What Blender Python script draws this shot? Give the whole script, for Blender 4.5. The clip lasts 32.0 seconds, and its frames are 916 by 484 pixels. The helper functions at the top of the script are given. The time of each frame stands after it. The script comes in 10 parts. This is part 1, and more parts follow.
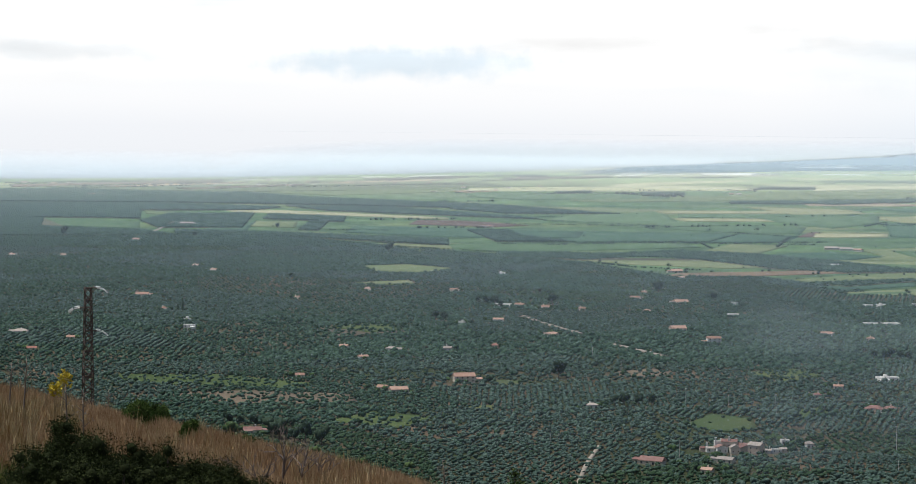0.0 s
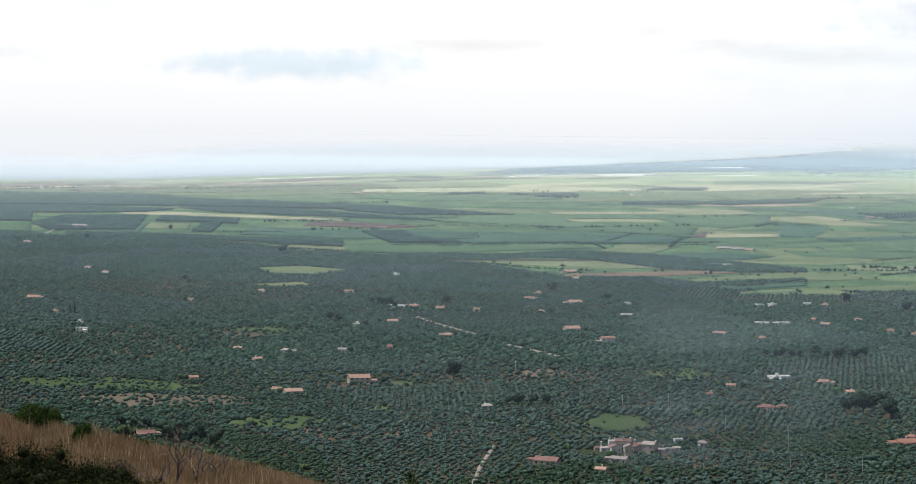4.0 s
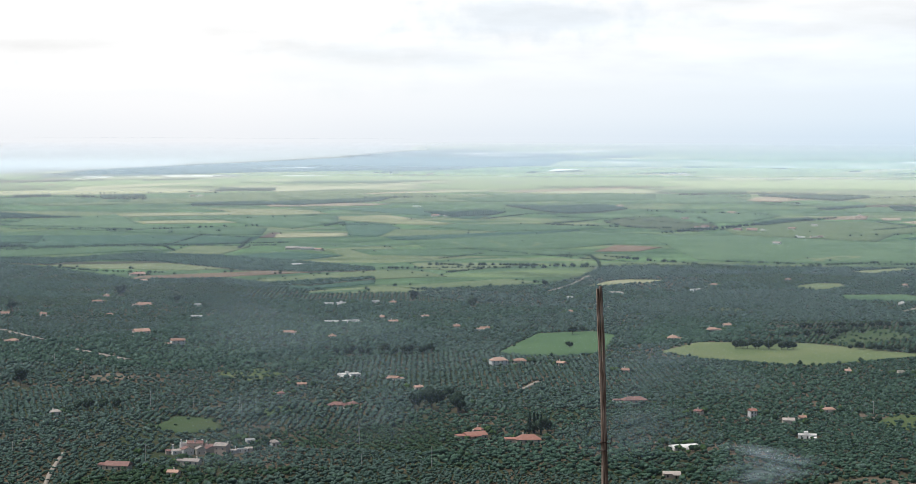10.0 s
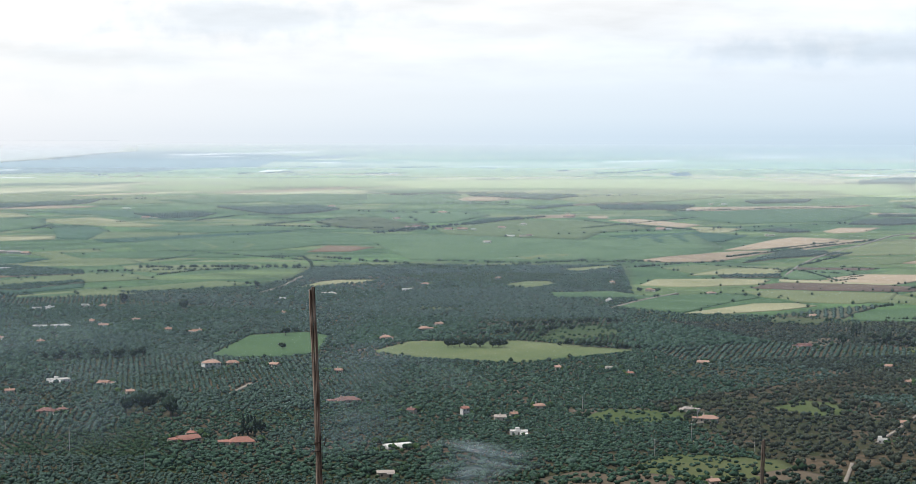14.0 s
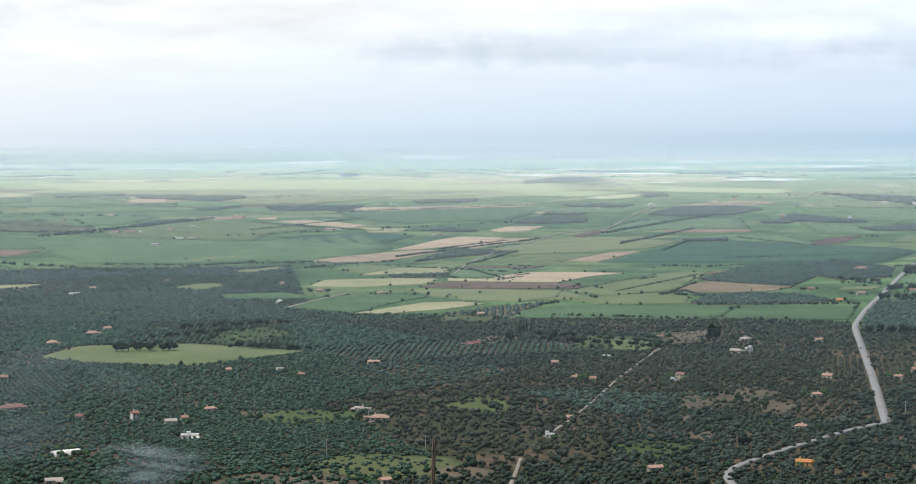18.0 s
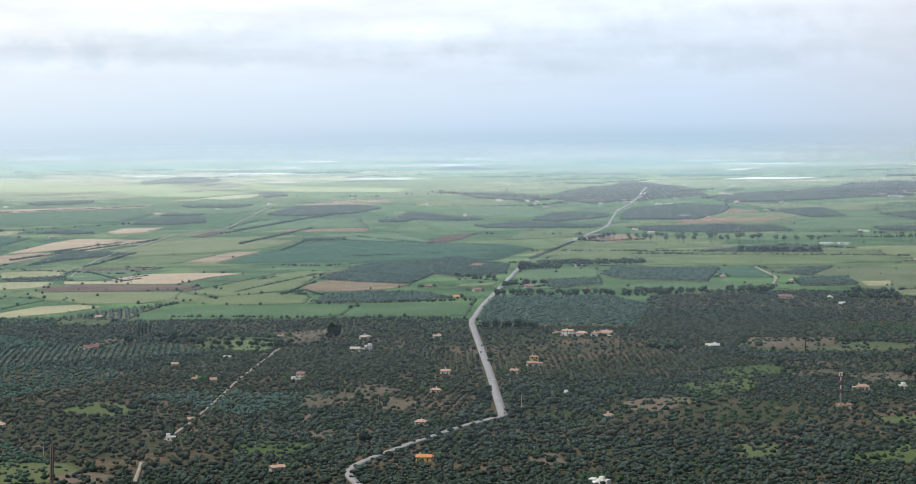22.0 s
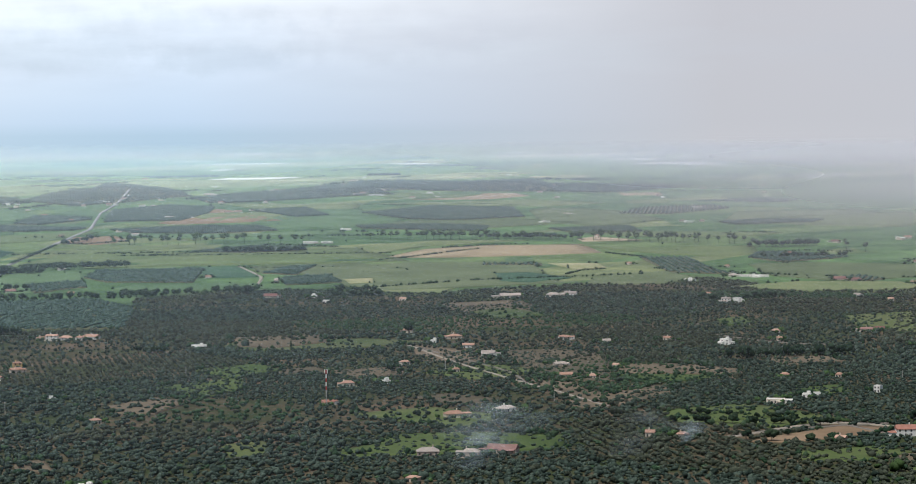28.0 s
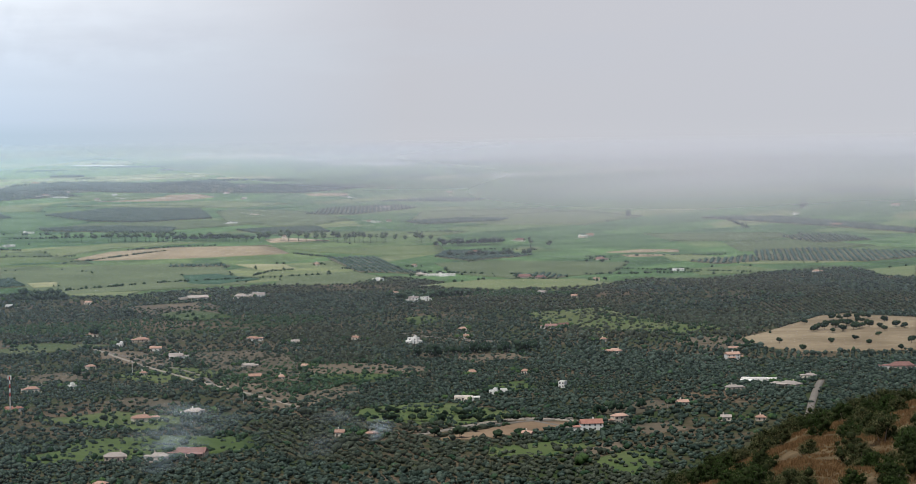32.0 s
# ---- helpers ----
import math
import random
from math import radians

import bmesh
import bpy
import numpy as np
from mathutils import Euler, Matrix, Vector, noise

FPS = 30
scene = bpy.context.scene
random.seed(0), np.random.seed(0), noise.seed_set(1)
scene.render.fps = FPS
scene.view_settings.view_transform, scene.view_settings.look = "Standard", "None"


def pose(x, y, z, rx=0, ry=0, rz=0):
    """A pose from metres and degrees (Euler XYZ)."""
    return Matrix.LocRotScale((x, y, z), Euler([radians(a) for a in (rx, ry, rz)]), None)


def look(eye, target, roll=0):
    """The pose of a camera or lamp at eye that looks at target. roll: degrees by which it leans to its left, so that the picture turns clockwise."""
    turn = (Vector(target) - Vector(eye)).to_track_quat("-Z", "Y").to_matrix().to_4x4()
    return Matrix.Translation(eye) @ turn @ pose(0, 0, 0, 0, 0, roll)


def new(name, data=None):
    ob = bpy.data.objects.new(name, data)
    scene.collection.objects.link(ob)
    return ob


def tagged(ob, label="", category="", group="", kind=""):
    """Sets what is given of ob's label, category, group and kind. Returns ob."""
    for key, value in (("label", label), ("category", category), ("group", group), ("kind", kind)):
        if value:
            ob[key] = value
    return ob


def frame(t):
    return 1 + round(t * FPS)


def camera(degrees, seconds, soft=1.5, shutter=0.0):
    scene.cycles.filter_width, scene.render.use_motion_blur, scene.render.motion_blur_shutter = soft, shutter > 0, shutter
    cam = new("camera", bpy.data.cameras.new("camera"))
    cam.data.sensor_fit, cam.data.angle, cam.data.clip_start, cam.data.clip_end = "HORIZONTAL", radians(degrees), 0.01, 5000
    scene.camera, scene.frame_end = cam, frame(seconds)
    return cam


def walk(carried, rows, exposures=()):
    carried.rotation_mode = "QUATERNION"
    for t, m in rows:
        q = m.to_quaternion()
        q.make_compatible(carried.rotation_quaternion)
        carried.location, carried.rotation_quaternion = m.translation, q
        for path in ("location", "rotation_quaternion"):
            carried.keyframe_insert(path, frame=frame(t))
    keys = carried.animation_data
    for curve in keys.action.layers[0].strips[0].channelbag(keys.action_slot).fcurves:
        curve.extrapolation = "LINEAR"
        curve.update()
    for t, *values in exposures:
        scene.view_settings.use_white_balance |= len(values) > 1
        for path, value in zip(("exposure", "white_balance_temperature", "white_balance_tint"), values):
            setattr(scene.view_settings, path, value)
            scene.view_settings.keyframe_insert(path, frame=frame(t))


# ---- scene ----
cam = camera(23.85, 32.0, soft=0.5)
EYE = 200.0
# seconds, turn to the right, pitch, roll (degrees): a slow pan from one spot
PAN = [
    (0.0, -0.0, -2.997, -0.627),
    (0.5, 0.002, -2.997, -0.62),
    (1.0, 0.004, -3.001, -0.603),
    (1.5, 0.047, -3.0, -0.597),
    (2.0, 0.431, -2.98, -0.596),
    (2.5, 0.979, -2.972, -0.593),
    (4.5, 3.621, -2.918, -0.551),
    (5.0, 4.535, -2.905, -0.527),
    (5.5, 5.274, -2.897, -0.514),
    (6.0, 6.203, -2.889, -0.493),
    (6.5, 7.327, -2.874, -0.467),
    (7.0, 8.403, -2.861, -0.437),
    (7.5, 9.38, -2.852, -0.417),
    (8.0, 10.394, -2.86, -0.392),
    (8.5, 11.412, -2.853, -0.37),
    (9.0, 12.336, -2.841, -0.346),
    (9.5, 13.191, -2.834, -0.32),
    (10.0, 14.173, -2.836, -0.297),
    (10.5, 15.093, -2.828, -0.27),
    (11.0, 16.05, -2.828, -0.252),
    (11.5, 16.913, -2.82, -0.237),
    (12.0, 17.853, -2.818, -0.209),
    (12.5, 18.864, -2.816, -0.186),
    (13.0, 19.932, -2.808, -0.156),
    (13.5, 20.87, -2.8, -0.131),
    (15.5, 24.773, -2.78, -0.031),
    (16.0, 25.895, -2.776, -0.004),
    (16.5, 27.123, -2.773, 0.031),
    (17.0, 28.301, -2.778, 0.067),
    (17.5, 29.41, -2.769, 0.097),
    (18.0, 30.518, -2.767, 0.119),
    (18.5, 31.744, -2.761, 0.157),
    (19.0, 32.884, -2.759, 0.187),
    (19.5, 34.073, -2.765, 0.214),
    (20.0, 35.339, -2.773, 0.24),
    (20.5, 36.575, -2.776, 0.278),
    (21.0, 37.967, -2.776, 0.322),
    (21.5, 39.226, -2.787, 0.347),
    (22.0, 40.577, -2.808, 0.368),
    (22.5, 41.899, -2.815, 0.386),
    (23.0, 43.112, -2.823, 0.397),
    (23.5, 44.432, -2.823, 0.415),
    (24.0, 45.443, -2.827, 0.431),
    (24.5, 46.391, -2.829, 0.452),
    (25.0, 47.463, -2.838, 0.481),
    (25.5, 48.553, -2.845, 0.515),
    (27.5, 52.943, -2.89, 0.621),
    (28.0, 54.156, -2.903, 0.646),
    (28.5, 55.353, -2.911, 0.659),
    (29.0, 56.287, -2.918, 0.678),
    (29.5, 57.21, -2.931, 0.698),
    (30.0, 58.228, -2.938, 0.722),
    (30.5, 59.201, -2.95, 0.745),
    (31.0, 60.228, -2.962, 0.767),
    (31.5, 61.36, -2.972, 0.787),
    (32.0, 62.412, -2.988, 0.797),
]
walk(cam, [(t, pose(0, 0, EYE, 90 + p, r, -a)) for t, a, p, r in PAN])

# ---------------------------------------------------------------- sky and light
SUN_AZ, SUN_EL = -85.0, 68.0
world = bpy.data.worlds.new("world")
scene.world = world
world.use_nodes = True
wn = world.node_tree.nodes
sky = wn.new("ShaderNodeTexSky")
sky.sky_type = "NISHITA"
sky.sun_disc = False
sky.sun_elevation, sky.sun_rotation = radians(SUN_EL), radians(SUN_AZ)
sky.dust_density, sky.air_density, sky.altitude = 4.0, 1.0, 200
wn["Background"].inputs["Strength"].default_value = 0.07
world.node_tree.links.new(sky.outputs[0], wn["Background"].inputs["Color"])

sun_data = bpy.data.lights.new("sun", "SUN")
sun_data.energy, sun_data.angle, sun_data.color = 3.3, radians(12), (1.0, 0.98, 0.94)
sun = new("sun", sun_data)
_a, _e = radians(SUN_AZ), radians(SUN_EL)
sun.matrix_world = look((math.sin(_a) * math.cos(_e) * 900, math.cos(_a) * math.cos(_e) * 900, 200 + math.sin(_e) * 900), (0, 0, 200))

rng = np.random.default_rng(7)


# ---------------------------------------------------------------- the lie of the land
NEAR, SPAN = 3400.0, 1550.0


def reach(r):
    """Distances past NEAR are drawn in, so that the whole plain lies within the lens's reach."""
    r = np.asarray(r, float)
    return np.where(r > NEAR, r * (1 + NEAR / SPAN) / (1 + r / SPAN), r)


def shrink(x, y):
    r = np.maximum(np.hypot(x, y), 1e-6)
    return reach(r) / r


def place(x, y, z=0.0):
    s = shrink(x, y)
    return np.stack([x * s, y * s, EYE + (np.asarray(z) - EYE) * s], -1)


def smooth(a, b, x):
    k = np.clip((x - a) / (b - a), 0, 1)
    return k * k * (3 - 2 * k)


def hill(az, r):
    """Height of the hillside under the viewpoint and of its two spurs, az in degrees."""
    left = np.interp(az, [-40, -25, -11.9, -5.9, -1.4, 2.0], [0.078, 0.095, 0.1240, 0.148, 0.166, 0.19])
    right = np.interp(az, [66.0, 68.7, 71.4, 74.3, 84, 100], [0.19, 0.164, 0.1415, 0.1275, 0.094, 0.083])
    gl = np.where(r < 62, left + (0.20 - left) * (1 - smooth(6, 62, r)), left + (r - 62) * 2e-5)
    gl = gl + (0.19 - gl) * smooth(240, 420, r)
    gr = right + (0.19 - right) * (1 - smooth(70, 185, r))
    gr = gr + (0.19 - gr) * smooth(260, 480, r)
    slope = np.minimum(0.182, np.where(az < 30, gl, gr))
    rough = 0.25 * np.sin(r * 0.31 + az * 1.7) * smooth(20, 60, r) + 0.12 * np.sin(r * 0.9 + az * 4.1)
    drop = np.sqrt((r * slope) ** 2 + 1.65 ** 2) - np.where(r < 400, rough * smooth(4, 20, r), 0)
    return np.maximum(EYE - drop, 0.0)


def low_ridge(az, r):
    """Low far hills on the plain."""
    z = np.zeros_like(r)
    for a0, wa, r0, wr, h in RIDGES:
        z = z + h * np.exp(-((az - a0) / wa) ** 2) * np.exp(-((r - r0) / wr) ** 2)
    return z


RIDGES = [(28.6, 2.0, 11000, 700, 58), (33.3, 1.2, 8900, 450, 20), (45.0, 1.5, 7300, 600, 36), (52, 2.4, 7200, 700, 36), (56.5, 2.4, 7300, 700, 33), (60.5, 2.2, 7200, 700, 33), (65, 2.4, 7300, 700, 32), (70, 3, 7400, 700, 28)]


def height(x, y):
    r, az = np.hypot(x, y), np.degrees(np.arctan2(x, y))
    return np.where(r < 1300, hill(az, r), low_ridge(az, r))


# ---------------------------------------------------------------- materials
MATS = {}


def nodes_of(name):
    m = bpy.data.materials.new(name)
    m.use_nodes = True
    MATS[name] = m
    return m, m.node_tree.nodes, m.node_tree.links, m.node_tree.nodes["Principled BSDF"]


def ramp(n, stops):
    r = n.new("ShaderNodeValToRGB")
    while len(r.color_ramp.elements) < len(stops):
        r.color_ramp.elements.new(0.5)
    for e, (p, c) in zip(r.color_ramp.elements, stops):
        e.position, e.color = p, (*c, 1)
    return r


def surface(name, colours, scale=1.0, rough=0.85, bump=0.3, metal=0.0, per=None, detail=6.0, fine=9.0, spread=0.5):
    """A two-scale noise material in metres; per: 'object' or 'island' varies the tone from piece to piece."""
    m, n, l, b = nodes_of(name)
    co = n.new("ShaderNodeNewGeometry")
    big, small = n.new("ShaderNodeTexNoise"), n.new("ShaderNodeTexNoise")
    for t, s in ((big, scale), (small, scale * fine)):
        t.inputs["Scale"].default_value, t.inputs["Detail"].default_value = s, detail
        l.new(co.outputs["Position"], t.inputs["Vector"])
    mix = n.new("ShaderNodeMath")
    mix.operation = "MULTIPLY_ADD"
    mix.inputs[1].default_value = 0.45
    half = n.new("ShaderNodeMath")
    half.operation = "MULTIPLY"
    half.inputs[1].default_value = 0.55
    l.new(big.outputs["Fac"], half.inputs[0])
    l.new(small.outputs["Fac"], mix.inputs[0])
    l.new(half.outputs[0], mix.inputs[2])
    value = mix.outputs[0]
    if per:
        src = n.new("ShaderNodeObjectInfo").outputs["Random"] if per == "object" else co.outputs["Random Per Island"]
        add = n.new("ShaderNodeMath")
        add.operation = "MULTIPLY_ADD"
        add.inputs[1].default_value = spread
        l.new(src, add.inputs[0])
        l.new(value, add.inputs[2])
        sub = n.new("ShaderNodeMath")
        sub.operation = "SUBTRACT"
        sub.inputs[1].default_value = spread / 2
        l.new(add.outputs[0], sub.inputs[0])
        value = sub.outputs[0]
    k = len(colours) - 1
    r = ramp(n, [(0.25 + 0.5 * i / k, c) for i, c in enumerate(colours)])
    l.new(value, r.inputs[0])
    l.new(r.outputs[0], b.inputs["Base Color"])
    b.inputs["Roughness"].default_value, b.inputs["Metallic"].default_value = rough, metal
    b.inputs["Specular IOR Level"].default_value = 0.06 if "leaf" in name or "grass" in name or name == "shrub_shade" else 0.25
    if bump:
        bp = n.new("ShaderNodeBump")
        bp.inputs["Strength"].default_value = bump
        bp.inputs["Distance"].default_value = 0.3 / scale / fine
        l.new(small.outputs["Fac"], bp.inputs["Height"])
        l.new(bp.outputs[0], b.inputs["Normal"])
    return m


def crop(name, colours, stripes=0.25):
    """A field: tone from field to field, drill lines and damp patches, in plan metres."""
    m, n, l, b = nodes_of(name)
    at = n.new("ShaderNodeAttribute")
    at.attribute_name = "plan"
    info = n.new("ShaderNodeObjectInfo")
    rot = n.new("ShaderNodeVectorRotate")
    rot.rotation_type = "Z_AXIS"
    turn = n.new("ShaderNodeMath")
    turn.operation = "MULTIPLY"
    turn.inputs[1].default_value = 3.1
    l.new(info.outputs["Random"], turn.inputs[0])
    l.new(turn.outputs[0], rot.inputs["Angle"])
    l.new(at.outputs["Vector"], rot.inputs["Vector"])
    patch, lines, fine = n.new("ShaderNodeTexNoise"), n.new("ShaderNodeTexNoise"), n.new("ShaderNodeTexNoise")
    stretch = n.new("ShaderNodeMapping")
    stretch.inputs["Scale"].default_value = (0.0012, 0.06, 1)
    l.new(rot.outputs[0], stretch.inputs["Vector"])
    l.new(stretch.outputs[0], lines.inputs["Vector"])
    lines.inputs["Scale"].default_value, lines.inputs["Detail"].default_value = 1.0, 3.0
    patch.inputs["Scale"].default_value, fine.inputs["Scale"].default_value = 0.011, 0.16
    for t in (patch, fine):
        t.inputs["Detail"].default_value = 5.0
        l.new(at.outputs["Vector"], t.inputs["Vector"])

    def madd(a, k, c):
        o = n.new("ShaderNodeMath")
        o.operation = "MULTIPLY_ADD"
        o.inputs[1].default_value = k
        l.new(a, o.inputs[0])
        if isinstance(c, float):
            o.inputs[2].default_value = c
        else:
            l.new(c, o.inputs[2])
        return o.outputs[0]
    v = madd(info.outputs["Random"], 0.5, -0.25 - 0.5 * (stripes + 1.25 + 0.5) + 0.5)
    v = madd(patch.outputs["Fac"], 1.25, v)
    v = madd(lines.outputs["Fac"], stripes, v)
    v = madd(fine.outputs["Fac"], 0.5, v)
    k = len(colours) - 1
    r = ramp(n, [(0.2 + 0.6 * i / k, c) for i, c in enumerate(colours)])
    l.new(v, r.inputs[0])
    l.new(r.outputs[0], b.inputs["Base Color"])
    b.inputs["Roughness"].default_value = 0.9
    b.inputs["Specular IOR Level"].default_value = 0.15
    return m


crop("wheat", [(0.056, 0.114, 0.05), (0.078, 0.142, 0.064), (0.108, 0.176, 0.084)])
crop("sown", [(0.075, 0.105, 0.05), (0.10, 0.132, 0.066), (0.135, 0.165, 0.088)])
crop("lime", [(0.094, 0.138, 0.056), (0.128, 0.167, 0.074), (0.17, 0.2, 0.098)])
crop("meadow", [(0.036, 0.066, 0.026), (0.052, 0.086, 0.034), (0.08, 0.098, 0.046)])
# Lit copies of pale and lime: far sunlight is put into the colour.
crop("sunlit_pale", [(0.29, 0.31, 0.18), (0.37, 0.375, 0.235), (0.45, 0.44, 0.3)])
crop("sunlit_lime", [(0.2, 0.28, 0.13), (0.27, 0.34, 0.17), (0.35, 0.40, 0.22)])
crop("soil_grove", [(0.075, 0.068, 0.046), (0.108, 0.09, 0.063), (0.145, 0.116, 0.082)])
crop("grove_floor", [(0.07, 0.088, 0.048), (0.092, 0.1, 0.06), (0.12, 0.118, 0.078)])
crop("clearing", [(0.05, 0.082, 0.026), (0.074, 0.106, 0.036), (0.1, 0.118, 0.05)])
crop("pale", [(0.19, 0.21, 0.1), (0.26, 0.265, 0.14), (0.34, 0.33, 0.2)])
crop("tan", [(0.24, 0.185, 0.125), (0.33, 0.26, 0.18), (0.42, 0.34, 0.24)], 0.4)
crop("straw", [(0.175, 0.135, 0.085), (0.25, 0.2, 0.13), (0.33, 0.27, 0.18)], 0.7)
crop("soil", [(0.15, 0.105, 0.065), (0.2, 0.14, 0.09), (0.26, 0.19, 0.125)])
crop("brown", [(0.085, 0.06, 0.045), (0.12, 0.085, 0.065), (0.15, 0.11, 0.08)])
crop("sea", [(0.24, 0.30, 0.36), (0.28, 0.34, 0.40), (0.32, 0.38, 0.44)], 0.1)
# Blue of distant haze and cloud shade is put into this land colour.
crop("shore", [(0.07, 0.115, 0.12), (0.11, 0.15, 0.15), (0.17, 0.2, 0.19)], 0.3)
crop("bright", [(0.62, 0.62, 0.60), (0.72, 0.72, 0.70), (0.80, 0.80, 0.78)], 0.5)
crop("dark", [(0.032, 0.082, 0.05), (0.046, 0.104, 0.06), (0.064, 0.126, 0.07)])
surface("asphalt", [(0.22, 0.22, 0.22), (0.27, 0.27, 0.27), (0.31, 0.31, 0.30)], 0.05, 0.9, 0.1)
surface("dull_track", [(0.13, 0.118, 0.10), (0.165, 0.15, 0.13), (0.20, 0.185, 0.16)], 0.08, 0.95, 0.1)
surface("track", [(0.2, 0.18, 0.15), (0.27, 0.24, 0.2), (0.34, 0.31, 0.265)], 0.08, 0.95, 0.1)
surface("terracotta", [(0.28, 0.17, 0.125), (0.36, 0.225, 0.17), (0.44, 0.29, 0.225)], 0.5, 0.85, 0.3, per="object")
surface("orange", [(0.42, 0.17, 0.06), (0.48, 0.21, 0.08), (0.52, 0.26, 0.11)], 0.5, 0.8, 0.3)
surface("red", [(0.24, 0.11, 0.085), (0.30, 0.145, 0.11), (0.36, 0.19, 0.145)], 0.5, 0.8, 0.3, per="object")
surface("rust", [(0.16, 0.085, 0.075), (0.21, 0.115, 0.10), (0.26, 0.16, 0.14)], 0.5, 0.85, 0.3, per="object")
surface("grey", [(0.27, 0.24, 0.22), (0.34, 0.30, 0.27), (0.42, 0.37, 0.33)], 0.5, 0.85, 0.3, per="object")
surface("flat", [(0.50, 0.48, 0.45), (0.58, 0.56, 0.53), (0.66, 0.64, 0.60)], 0.3, 0.9, 0.2)
surface("white", [(0.66, 0.65, 0.61), (0.76, 0.75, 0.72), (0.82, 0.81, 0.78)], 0.3, 0.8, 0.1)
surface("cream", [(0.52, 0.45, 0.37), (0.6, 0.54, 0.45), (0.67, 0.61, 0.53)], 0.3, 0.85, 0.15, per="object")
surface("ochre", [(0.50, 0.34, 0.12), (0.60, 0.43, 0.18), (0.66, 0.5, 0.24)], 0.3, 0.85, 0.15)
surface("stone", [(0.44, 0.36, 0.3), (0.54, 0.45, 0.385), (0.62, 0.53, 0.46)], 0.4, 0.9, 0.4, per="object")
surface("opening", [(0.035, 0.035, 0.04), (0.05, 0.05, 0.055), (0.07, 0.065, 0.06)], 1.0, 0.35, 0)
surface("olive_leaf", [(0.016, 0.040, 0.026), (0.038, 0.078, 0.054), (0.084, 0.142, 0.10)], 0.35, 0.75, 0.8, per="island", fine=6.0, spread=0.4)
surface("silver_leaf", [(0.031, 0.057, 0.045), (0.053, 0.092, 0.074), (0.093, 0.142, 0.118)], 0.35, 0.75, 0.8, per="island", fine=6.0, spread=0.4)
surface("almond_leaf", [(0.017, 0.040, 0.021), (0.033, 0.066, 0.036), (0.06, 0.102, 0.057)], 0.35, 0.75, 0.8, per="island", fine=6.0, spread=0.4)
# Browner olive leaf, also darkened to paint cloud shade on the right.
surface("shaded_brown_leaf", [(0.021, 0.028, 0.020), (0.041, 0.051, 0.036), (0.076, 0.09, 0.065)], 0.35, 0.75, 0.8, per="island", fine=6.0, spread=0.4)
surface("sage_leaf", [(0.016, 0.027, 0.021), (0.034, 0.052, 0.041), (0.069, 0.097, 0.078)], 0.35, 0.75, 0.8, per="island", fine=6.0, spread=0.5)
# Lightened olive leaf: sunlight put into the colour of far orchards.
surface("sunlit_orchard_leaf", [(0.034, 0.056, 0.042), (0.058, 0.086, 0.066), (0.092, 0.126, 0.098)], 0.35, 0.75, 0.3, per="island", fine=6.0, spread=0.4)
surface("pine_leaf", [(0.012, 0.026, 0.016), (0.021, 0.04, 0.025), (0.036, 0.06, 0.037)], 0.4, 0.8, 0.9, per="object", fine=6.0)
surface("broad_leaf", [(0.03, 0.055, 0.02), (0.05, 0.085, 0.03), (0.08, 0.12, 0.045)], 0.4, 0.7, 0.9, per="object", fine=6.0)
surface("bark", [(0.07, 0.055, 0.045), (0.11, 0.09, 0.075), (0.16, 0.13, 0.11)], 4.0, 0.95, 0.6)


